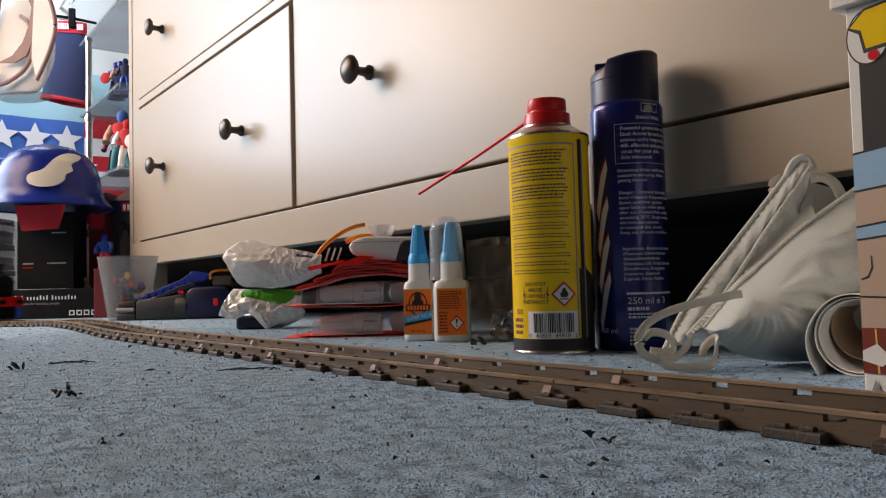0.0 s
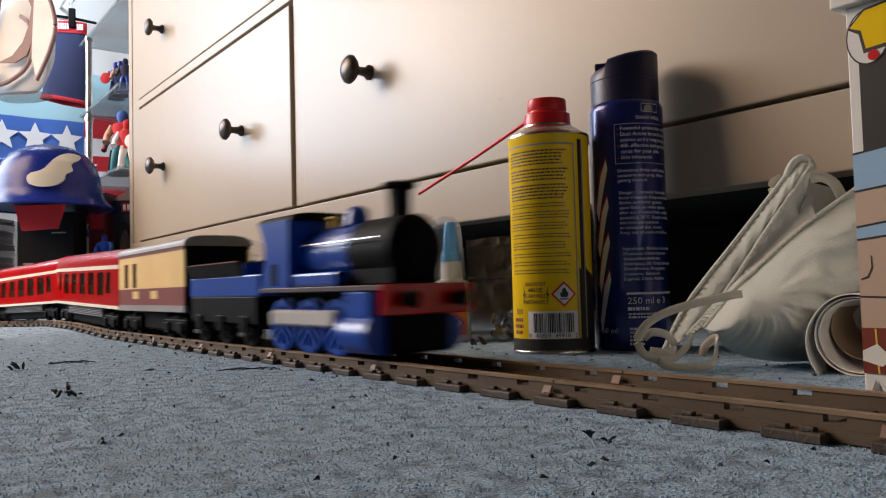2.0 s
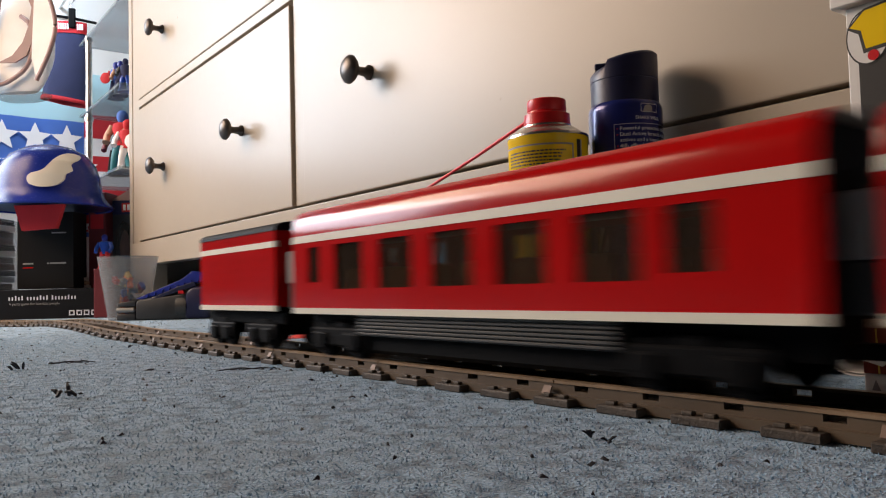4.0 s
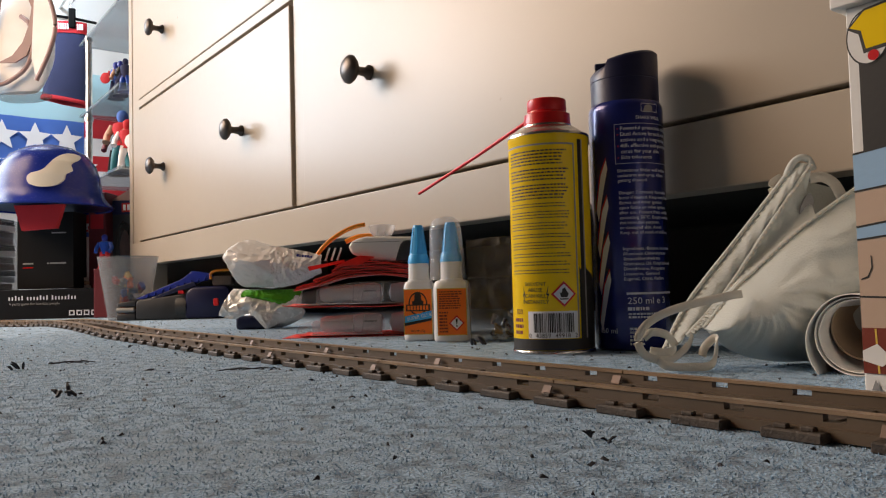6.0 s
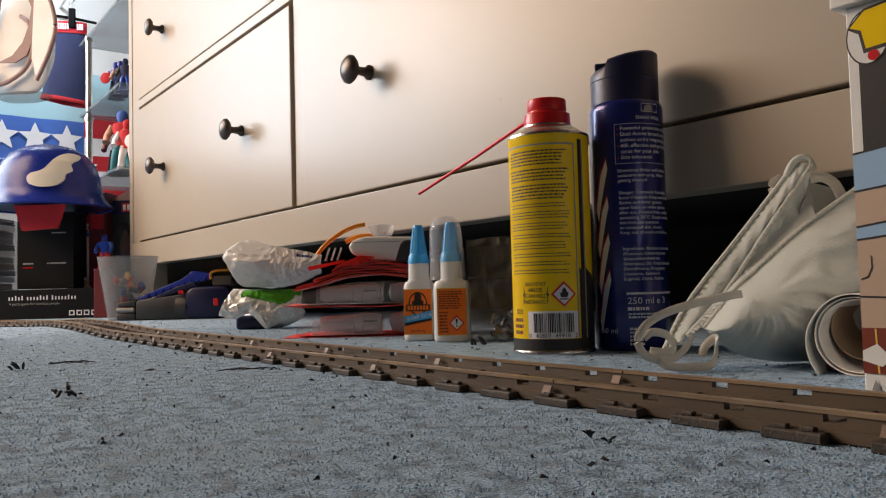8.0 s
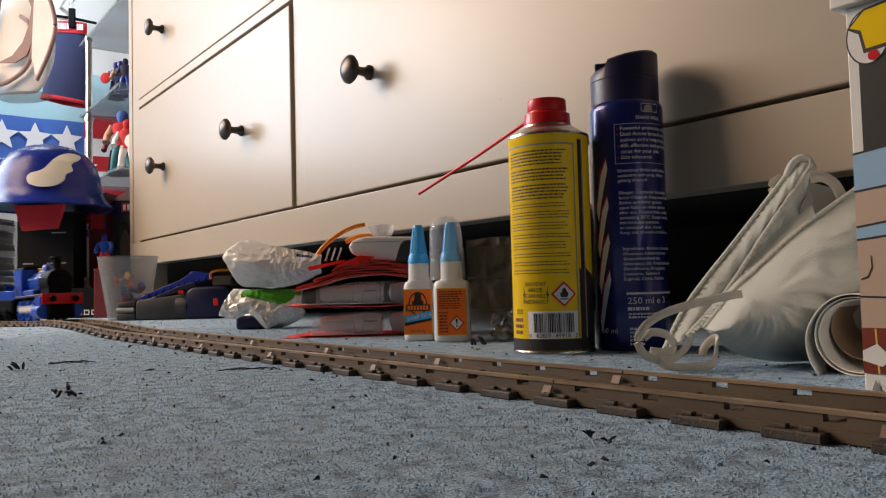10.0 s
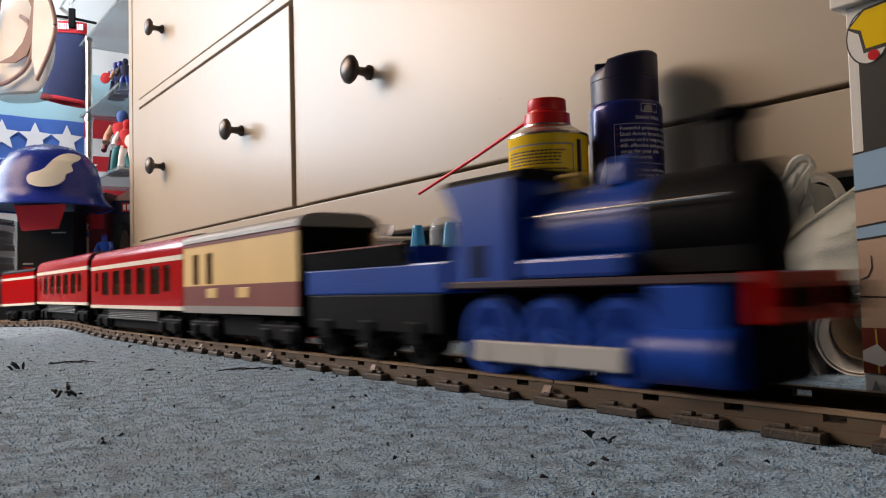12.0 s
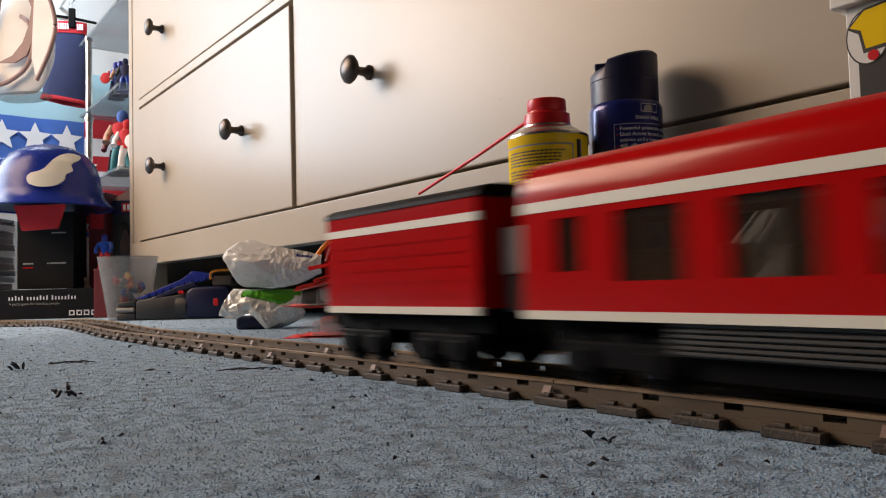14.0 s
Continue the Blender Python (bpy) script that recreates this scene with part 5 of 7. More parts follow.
def build_blister_stack():
    """Two carded blister packs, one on the other, with a fan of red envelopes on top."""
    for i, z in enumerate((0.0, 0.0305)):
        g = empty("blister_pack", pose(1.118, -0.062, z, 0, 0, TURN), "red card with clear blister holding a white glue pen", "blister pack", "blister packs")
        bm = bmesh.new()
        bmesh.ops.create_grid(bm, x_segments=30, y_segments=6, size=1)
        for v in bm.verts:
            x, y = v.co.x, v.co.y
            v.co = Vector((-0.004 + 0.079 * x, 0.012 + 0.036 * y, 0.0006 + (0.0022 * i) * x * x * (1 if x < 0 else -0.4) + 0.0006 * math.sin(7 * x + 3 * y) * i))
        bmesh.ops.solidify(bm, geom=bm.faces[:], thickness=0.0011)
        part("card", bm, CARD_RED, g, "thin red backing card", smooth=40)
        part("card_face", box(-0.070, 0.070, -0.0215, 0.046, 0.0020, 0.0023), MAUVE_DARK if i else CARD_RED, g)
        x0 = -0.0545 if i == 0 else -0.050
        part("blister", box(x0, -0.0115, -0.0215, 0.018, 0.0023, 0.0165 + 0.003 * i, 0.003, 2), CLEAR_FILM, g, "clear moulded blister", smooth=40).visible_shadow = False
        part("blister_dome", box(-0.0125, 0.0165, -0.0235, 0.02, 0.0023, 0.0225, 0.0065, 4), CLEAR_FILM, g, "clear rounded blister dome", smooth=40).visible_shadow = False
        # pale tubes put where the blister shows bright vertical highlights
        for k, (x, lean) in enumerate(((-0.0125, 0.0015), (-0.0042, 0.004))):
            part("highlight_ridge", tube([(x, -0.0238, 0.003), (x + lean * 0.5, -0.0246, 0.012), (x + lean, -0.0232, 0.0225)], 0.0005, 6), RIDGE_FILM, g, "pale ridge added for a bright highlight on the blister", smooth=60)
        part("blister_rim", tube([(x0, -0.0222, 0.0032), (0.018, -0.0242, 0.0030)], 0.0006, 6), RIDGE_FILM, g, smooth=60)
        wrap_film = drape([(-0.066, -0.020, 0.014), (-0.02, -0.0225, 0.0235), (0.020, -0.0245, 0.0245), (0.055, -0.020, 0.0225)], [(-0.070, -0.0235, 0.003), (-0.02, -0.0255, 0.003), (0.055, -0.0235, 0.003)], 0.002, 0.0004, 31 + 5 * i, 0.0013, 70, 24)
        part("film_wrap", wrap_film, WRAP_FILM, g, "loose clear film", smooth=24).visible_shadow = False
        pen = lathe([(0, -0.036), (0.0062, -0.036), (0.0082, -0.031), (0.0088, -0.002), (0.0102, 0.006), (0.0104, 0.019), (0.0085, 0.0255), (0, 0.0270)], 28, "x")
        pen.transform(Matrix.Translation((-0.0105, -0.0105, 0.0130)))
        part("glue_pen", pen, PEN_WHITE, g, "white tube inside the blister", smooth=50)
        pen2 = lathe([(0, -0.014), (0.009, -0.011), (0.0105, 0.0), (0.0105, 0.022), (0, 0.025)], 28, "x")
        pen2.transform(Matrix.Translation((0.036, 0.004, 0.0130)))
        part("glue_pen", pen2, PEN_WHITE, g, "white tube inside the blister", smooth=50)
        t = text_rows(0, 0.012, 0, 0.0018, 1, random.Random(i), 0.2, 0)
        t.transform(Matrix.Translation((-0.001, -0.0212, 0.0145)) @ Matrix.Rotation(radians(90), 4, "X"))
        part("print", t, INK, g)
    fan = empty("red_envelopes", pose(1.118, -0.062, 0.0, 0, 0, TURN), "fanned stack of red card envelopes on the blister packs", "envelopes")
    rnd = random.Random(11)
    for i in range(8):
        left = (-0.074, -0.071, -0.066, -0.054, -0.052, -0.035, -0.032, -0.010)[i]
        bm = bmesh.new()
        bmesh.ops.create_grid(bm, x_segments=40, y_segments=3, size=1)
        dy = rnd.uniform(-0.002, 0.002)
        for v in bm.verts:
            u, y = (v.co.x + 1) / 2, v.co.y
            x = left + (0.056 - left) * u
            z = 0.0575 + 0.0018 * i + 0.0052 * max(0.0, 1 - ((x - 0.004) / 0.05) ** 2)
            z -= 0.17 * max(0.0, -0.022 - x)
            z += 0.0012 * max(0.0, 1 - abs(x + 0.02) / 0.012) * (i > 2)
            v.co = Vector((x - 0.0025 * y * (u < 0.02), -0.002 + dy + 0.022 * y, z + 0.0006 * math.sin(90 * x + 2 * i)))
        bmesh.ops.solidify(bm, geom=bm.faces[:], thickness=0.0012)
        part("envelope", bm, CARD_RED, fan, smooth=30)
    for pts, mat, name in (([(-0.057, -0.024, 0.0715), (-0.020, -0.02, 0.0780), (-0.020, -0.02, 0.0755), (-0.055, -0.024, 0.0675)], CARD_RED, "torn red flap"), ([(-0.030, -0.0255, 0.0715), (-0.004, -0.0245, 0.0815), (0.012, -0.0245, 0.0800), (-0.002, -0.0255, 0.0730)], CARD_RED, "red flap")):
        bm = bmesh.new()
        bm.faces.new([bm.verts.new(q) for q in pts])
        bmesh.ops.solidify(bm, geom=bm.faces[:], thickness=0.0006)
        part("flap", bm, mat, fan, name)
    w = empty("white_sensor_puck", pose(1.118, -0.062, 0.0, 0, 0, TURN), "rounded white plastic unit with a dark end cap", "plastic unit")
    bm = prism([(-0.0169, 0.0915), (-0.012, 0.0975), (0.0004, 0.1012), (0.052, 0.0998), (0.052, 0.078), (0.030, 0.0752), (0.005, 0.0775), (-0.013, 0.0835)], -0.018, 0.018)
    bmesh.ops.bevel(bm, geom=bm.edges[:], offset=0.0035, segments=3, affect="EDGES", profile=0.5)
    part("shell", bm, WHITE, w, "white plastic shell", smooth=50)
    bm = prism([(0.0365, 0.0925), (0.0405, 0.0962), (0.053, 0.0962), (0.053, 0.0755), (0.031, 0.0755), (0.034, 0.085)], -0.0192, 0.0192)
    bmesh.ops.bevel(bm, geom=bm.edges[:], offset=0.0015, segments=2, affect="EDGES", profile=0.5)
    part("end_cap", bm, DARK_GREY, w, "dark grey end cap", smooth=40)
    part("seam", box(-0.0125, 0.036, -0.0183, -0.0178, 0.0950, 0.0955), GREY, w)
    gl = empty("safety_goggles", pose(1.118, -0.062, 0, 0, 0, TURN), "clear safety glasses with orange arms lying on the stack", "safety glasses")
    part("arm", tube(smooth_path([(-0.049, -0.010, 0.0845), (-0.041, -0.009, 0.094), (-0.029, -0.007, 0.1035), (-0.015, -0.004, 0.111), (-0.001, 0.0, 0.1148)]), 0.0023, 10, 1.3), ORANGE_RUBBER, gl, "orange rubber arm", smooth=60)
    part("arm", tube(smooth_path([(-0.022, 0.006, 0.0975), (-0.008, 0.008, 0.1030), (0.008, 0.012, 0.1035)]), 0.0026, 10, 1.3), ORANGE_RUBBER, gl, "orange rubber arm", smooth=60)
    lens = lathe([(0.0, 0.0), (0.009, 0.0), (0.0125, 0.004), (0.0145, 0.011), (0.0135, 0.012), (0.0115, 0.0045), (0.0085, 0.0012), (0, 0.0012)], 32)
    lens.transform(Matrix.Translation((0.0165, 0.004, 0.1020)))
    part("lens", lens, RIDGE_FILM, gl, "clear lens", smooth=50)
    for dx in (0, 0.0075):
        part("nose_clip", tube([(0.012 + dx, -0.006, 0.1005), (0.013 + dx, -0.008, 0.1110)], 0.0011, 8), RIDGE_FILM, gl)
    for dx in (0, 0.006, 0.012):
        part("hinge_clip", tube([(-0.040 + dx, -0.016, 0.0775), (-0.036 + dx, -0.013, 0.0905)], 0.0011, 8), RIDGE_FILM, gl)


def build_zip_bag():
    g = empty("parts_bag", pose(1.308, -0.022, 0, 0, 0, TURN - 8), "clear zip bag of small metal parts under the chest", "zip bag")
    part("bag", drape([(-0.046, 0.004, 0.088), (0.0, 0.0, 0.090), (0.05, 0.002, 0.086)], [(-0.042, -0.016, 0.001), (0.0, -0.018, 0.001), (0.05, -0.016, 0.001)], 0.006, 0.0006, 21, 0.0035), GREY_FILM, g, "smoky clear film", smooth=24)
    part("seal_strip", box(-0.044, 0.048, -0.014, -0.012, 0.0535, 0.0555, 0.0006, 1), GREY_FILM, g)
    rnd = random.Random(6)
    for i in range(26):
        x, z = rnd.uniform(-0.026, 0.034), 0.004 + abs(rnd.gauss(0, 0.010))
        b = box(-0.005, 0.005, -0.0014, 0.0014, -0.0009, 0.0009, 0.0003, 1) if i % 3 else lathe([(0, -0.004), (0.0024, -0.004), (0.0024, 0.004), (0, 0.004)], 10)
        b.transform(pose(x, rnd.uniform(-0.015, 0.002), z, rnd.uniform(0, 180), rnd.uniform(-40, 40), rnd.uniform(0, 180)))
        part("metal_piece", b, (STEEL, BRASS, COPPER)[i % 3], g)


def build_blaster():
    """Dark grey and blue hand tool lying on its side, a strapped block on its back."""
    g = empty("toy_power_tool", pose(0.352, 0.012, 0, 0, 0, TURN), "dark grey and royal blue plastic hand tool lying on the carpet", "hand tool")

    def bar(points, y0, y1, r):
        bm = prism(points, y0, y1)
        bmesh.ops.bevel(bm, geom=bm.edges[:], offset=r, segments=2, affect="EDGES", profile=0.5)
        return bm

    part("nose", bar([(-0.098, 0.001), (-0.003, 0.001), (-0.003, 0.046), (-0.012, 0.0475), (-0.092, 0.0385), (-0.098, 0.034)], -0.014, 0.014, 0.004), DARK_GREY, g, "dark grey barrel", smooth=40)
    part("muzzle", bar([(-0.134, 0.001), (-0.099, 0.001), (-0.099, 0.013), (-0.134, 0.013)], -0.012, 0.012, 0.002), DARK_GREY, g, "lower jaw", smooth=40)
    part("muzzle", bar([(-0.132, 0.0265), (-0.099, 0.0265), (-0.099, 0.037), (-0.132, 0.0335)], -0.012, 0.012, 0.002), DARK_GREY, g, "upper jaw", smooth=40)
    part("tip", moved(lathe([(0, 0), (0.0042, 0.001), (0.0048, 0.010), (0.0048, 0.034), (0, 0.036)], 16, "x"), Matrix.Translation((-0.136, -0.008, 0.0200))), GREY, g, "pale grey tip", smooth=40)
    part("collar", moved(lathe([(0, -0.010), (0.0205, -0.010), (0.0215, 0.0), (0.0205, 0.010), (0, 0.010)], 28, "x"), Matrix.Translation((-0.012, 0, 0.0245))), SKIRT, g, "scuffed grey collar", smooth=40)
    part("body", bar([(-0.004, 0.001), (0.074, 0.001), (0.080, 0.012), (0.080, 0.056), (0.070, 0.0615), (0.010, 0.0600), (-0.004, 0.050)], -0.020, 0.018, 0.006), NAVY_CLOTHLIKE, g, "dark navy body shell", smooth=40)
    part("handle_bar", bar([(-0.101, 0.0400), (-0.088, 0.0390), (0.044, 0.0760), (0.043, 0.0850), (0.006, 0.0905), (-0.012, 0.0760)], -0.006, 0.006, 0.001), TOOL_BLUE, g, "blue handle bar")
    part("trigger_bar", bar([(-0.072, 0.0395), (-0.062, 0.0380), (0.016, 0.0625), (0.012, 0.0700), (-0.020, 0.0610)], -0.013, -0.0065, 0.001), NAVY_CAP, g, "dark lower bar")
    for i in range(9):
        x = -0.078 + i * 0.0135
        z = 0.0430 + (x + 0.078) * 0.275
        part("rib", moved(box(-0.0012, 0.0012, -0.0085, 0.0085, -0.0015, 0.0075, 0.0004, 1), pose(x, 0, z, 0, 20, 0)), TOOL_BLUE, g)
    part("switch", box(0.050, 0.060, -0.0222, -0.0195, 0.024, 0.038, 0.002, 2), RED_CAP, g, "red-orange switch")
    part("switch", box(-0.016, -0.005, -0.0205, -0.016, 0.0475, 0.0535, 0.001, 1), RED_CAP, g, "small red button")
    o = empty("orange_clamp", pose(0.352, 0.012, 0.0615, 0, 0, TURN), "brown block with an orange rubber band resting on the tool", "clamp")
    part("block", box(0.046, 0.082, -0.014, 0.012, 0.0, 0.0185, 0.003, 2), MAUVE_DARK, o, "dull brown block", smooth=40)
    part("band", tube(smooth_path([(0.086, -0.0155, 0.0285), (0.064, -0.0155, 0.0285), (0.049, -0.0155, 0.0265), (0.044, -0.0155, 0.0205), (0.0445, -0.0155, 0.012)]), 0.0025, 8), ORANGE_RUBBER, o, "orange rubber band", smooth=60)


def build_beaker():
    g = empty("frosted_cup", pose(0.243, -0.071, 0), "frosted plastic cup holding small coloured bricks", "cup")
    part("cup", lathe([(0, 0.0015), (0.034, 0.0015), (0.0352, 0.0), (0.037, 0.004), (0.055, 0.119), (0.0565, 0.122), (0.0545, 0.1215), (0.0355, 0.006), (0, 0.0035)], 56), FROSTED, g, "frosted translucent cup", smooth=40)
    rnd = random.Random(9)
    for i in range(34):
        b = box(-0.008, 0.008, -0.004, 0.004, -0.005, 0.005, 0.0006, 1)
        a, r = rnd.uniform(0, 6.28), rnd.uniform(0, 0.027)
        b.transform(pose(r * math.cos(a), r * math.sin(a), 0.012 + 0.075 * (i / 34), rnd.uniform(0, 360), rnd.uniform(0, 360), rnd.uniform(0, 360)))
        part("brick", b, (BLUE, ORANGE, DARK_GREY, BRASS, GREY, RED)[i % 6], g)


def build_mask():
    m = pose(1.5615, -0.0735, 0, 0, 0, TURN)
    g = empty("respirator_mask", m, "white folded fleece respirator mask with stitched seams", "face mask")

    def sheet(n, k, fn, thick):
        bm = bmesh.new()
        vs = [[bm.verts.new(fn(i / n, j / k)) for j in range(k + 1)] for i in range(n + 1)]
        for i in range(n):
            for j in range(k):
                bm.faces.new((vs[i][j], vs[i + 1][j], vs[i + 1][j + 1], vs[i][j + 1]))
        bmesh.ops.recalc_face_normals(bm, faces=bm.faces)
        bmesh.ops.solidify(bm, geom=bm.faces[:], thickness=thick)
        return bm

    def along(points, u):
        k = u * (len(points) - 1)
        i = min(int(k), len(points) - 2)
        return points[i].lerp(points[i + 1], k - i)

    # the three stitched edges, from the floor up to the peak
    outer = smooth_path([(-0.0555, -0.006, 0.0095), (-0.038, 0.0, 0.0368), (-0.008, 0.002, 0.072), (0.0215, 0.003, 0.107), (0.027, 0.003, 0.1135)], 12)
    middle = smooth_path([(-0.0440, -0.012, 0.0175), (-0.0200, -0.008, 0.0415), (0.006, -0.006, 0.0765), (0.0335, -0.002, 0.1115)], 12)
    lower = smooth_path([(-0.0360, -0.016, 0.0215), (-0.0165, -0.013, 0.0430), (-0.0050, -0.012, 0.0527), (0.0210, -0.012, 0.0748), (0.0540, -0.012, 0.0972), (0.088, -0.010, 0.121)], 12)
    hem = smooth_path([(-0.0340, -0.018, 0.0195), (-0.0200, -0.014, 0.0085), (0.004, -0.008, 0.0018), (0.040, -0.004, 0.001), (0.088, -0.002, 0.001)], 12)

    def cloth(x, z, k):
        return 0.0006 * noise.noise(Vector((x * 120, z * 120, k))) + 0.0003 * noise.noise(Vector((x * 320, z * 320, k)))

    def outer_panel(u, v):
        q = along(outer, u).lerp(along(middle, u), v)
        q.y -= 0.0035 * math.sin(math.pi * v) + 0.0008 * math.sin(60 * u + 4 * v) * v + cloth(q.x, q.z, 3)
        return q

    def inner_panel(u, v):
        q = along(middle, u).lerp(along(lower, 0.66 * u), v)
        q.y += 0.006 * math.sin(math.pi * v) * u + 0.0009 * math.sin(70 * u - 9 * v) * math.sin(math.pi * v) + cloth(q.x, q.z, 5)
        return q

    def front_panel(u, v):
        w = v ** 0.85
        q = along(lower, u).lerp(along(hem, u), w)
        belly = (0.25 + 0.75 * math.sin(math.pi * (0.12 + 0.72 * u)))
        q.y -= 0.031 * math.sin(math.pi * v ** 0.8) * belly
        # folds that fan out from the strap joint
        dx, dz = q.x + 0.012, q.z - 0.040
        far = min(1.0, max(0.0, math.hypot(dx, dz) / 0.03 - 0.25))
        a = math.atan2(dz, dx) + 0.25 * noise.noise(Vector((q.x * 40, q.z * 40, 8)))
        fade = math.sin(math.pi * min(1.0, v * 1.02)) * far * max(0.0, 1 - max(0.0, q.x - 0.03) / 0.06)
        q.y -= (0.0026 * math.sin(13 * a) + 0.0012 * math.sin(29 * a + 1.3)) * fade + cloth(q.x, q.z, 2)
        return q

    part("front_panel", sheet(110, 80, front_panel, 0.0012), MASK_CLOTH, g, "bulging white fleece front", smooth=60)
    part("upper_panel", sheet(70, 24, inner_panel, 0.0012), MASK_CLOTH, g, "folded upper panel", smooth=60)
    part("back_panel", sheet(70, 20, outer_panel, 0.0012), MASK_CLOTH, g, "outer edge panel", smooth=60)
    part("inner_lining", sheet(30, 16, lambda u, v: Vector((0.030 + 0.05 * u, 0.012 + 0.01 * u, 0.050 + (0.056 - 0.012 * u) * v)), 0.0012), MASK_CLOTH, g, smooth=60)
    # stitched welts
    for pts in (outer, middle, lower):
        welt = [q + Vector((0, -0.0012, 0)) for k, q in enumerate(pts)]
        part("edge_seam", tube(welt, 0.0012, 8, 1.2), MASK_CLOTH, g, "stitched edge seam", smooth=60)
        st = []
        n = max(8, int(sum((b - a).length for a, b in zip(welt, welt[1:])) / 0.0030))
        for k in range(1, n):
            c, d = along(welt, k / n), along(welt, min(1, (k + 0.4) / n))
            st.append(tube([c + Vector((0.0004, -0.0019, 0.0007)), d + Vector((0.0004, -0.0019, 0.0007))], 0.0006, 5))
        part("stitching", join(*st), ELASTIC, g, "row of stitches")
    part("peak_fold", tube(smooth_path([(0.0215, 0.003, 0.105), (0.0245, 0.002, 0.1125), (0.0290, 0.0, 0.1162), (0.0335, -0.001, 0.1145), (0.0345, -0.002, 0.109)]), 0.0019, 10, 1.6), MASK_CLOTH, g, "folded peak", smooth=60)
    # flat grey plate standing in for the nose clip slot
    slot = [(0.0275 + 0.0034 * math.cos(t) + 0.0030 * math.sin(t), 0.0840 - 0.0012 * math.cos(t) + 0.0108 * math.sin(t)) for t in [2 * math.pi * k / 24 for k in range(24)]]
    part("nose_slot", prism(slot, -0.0072, -0.0060), GREY, g, "grey plate for the nose clip slot")
    for pts in ([(0.034, 0.0, 0.104), (0.040, -0.002, 0.1045), (0.046, -0.003, 0.1005), (0.0495, -0.004, 0.093)], [(0.0205, 0.006, 0.094), (0.0155, 0.005, 0.097), (0.0150, 0.005, 0.102), (0.0205, 0.006, 0.1055)]):
        part("head_strap", tube(smooth_path(pts), 0.0030, 8, 0.3), ELASTIC, g, "cream elastic strap", smooth=60)
    y = -0.030
    for pts in ([(-0.0205, y - 0.003, 0.0400), (-0.0307, y - 0.003, 0.0386), (-0.0545, y, 0.033), (-0.0690, y, 0.0262), (-0.0750, y, 0.0178), (-0.0722, y, 0.0097), (-0.0636, y + 0.001, 0.0062), (-0.056, y + 0.004, 0.0066), (-0.046, y + 0.010, 0.0125), (-0.042, y + 0.014, 0.018)],
                [(-0.0713, y + 0.004, 0.0177), (-0.0669, y + 0.003, 0.0208), (-0.0599, y + 0.004, 0.0197), (-0.0560, y + 0.006, 0.0165), (-0.0539, y + 0.006, 0.0125), (-0.0579, y + 0.003, 0.0098), (-0.0682, y + 0.003, 0.0110)],
                [(-0.0651, y, 0.0062), (-0.0610, y - 0.003, 0.0034), (-0.050, y - 0.005, 0.0028), (-0.0386, y - 0.003, 0.0032), (-0.0345, y, 0.0087), (-0.0330, y + 0.003, 0.0170), (-0.0381, y + 0.005, 0.0125), (-0.0398, y + 0.006, 0.0074)]):
        part("ear_strap", tube(smooth_path(pts), 0.0022, 8, 0.3), ELASTIC, g, "cream elastic strap", smooth=60)
    rnd = random.Random(14)
    marks = join(text_rows(0, 0.020, 0.010, 0.0165, 2, rnd, 0.35, 0.1), text_rows(0, 0.017, 0.0, 0.009, 3, rnd, 0.5, 0.1))
    marks.transform(Matrix.Translation((0.043, -0.0395, 0.052)) @ Matrix.Rotation(radians(-6), 4, "Y") @ Matrix.Rotation(radians(80), 4, "X"))
    part("stamp", marks, GREY, g, "faint grey stamp")


def build_paper_roll():
    g = empty("paper_roll", pose(1.628, -0.098, 0, 0, 0, 8), "rolled sheet of white paper beside the mask", "paper roll")
    bm = bmesh.new()
    turns, n = 2.4, 150
    rows = []
    for i in range(n + 1):
        a = -2.3 - 2 * math.pi * turns * i / n
        r = 0.0215 - 0.0042 * (i / n) ** 0.6 + (0.0045 * max(0, 0.09 - i / n) / 0.09)
        shift = 0.004 * (1 - i / n)
        rows.append([bm.verts.new((r * math.cos(a), yy - (shift if yy == 0 else 0), 0.0222 + r * math.sin(a))) for yy in (0.0, 0.09, 0.19)])
    for a, b in zip(rows, rows[1:]):
        for k in range(2):
            bm.faces.new((a[k], b[k], b[k + 1], a[k + 1]))
    bmesh.ops.recalc_face_normals(bm, faces=bm.faces)
    bmesh.ops.solidify(bm, geom=bm.faces[:], thickness=0.0004)
    part("sheet", rest(bm), PAPER, g, "curled white sheet", smooth=60)
    core = lathe([(0.0150, 0.012), (0.0158, 0.012), (0.0158, 0.18), (0.0150, 0.18), (0.0150, 0.012)], 40, "y")
    core.transform(Matrix.Translation((0, 0, 0.0222)))
    part("core", core, KRAFT, g, "brown card core", smooth=40)


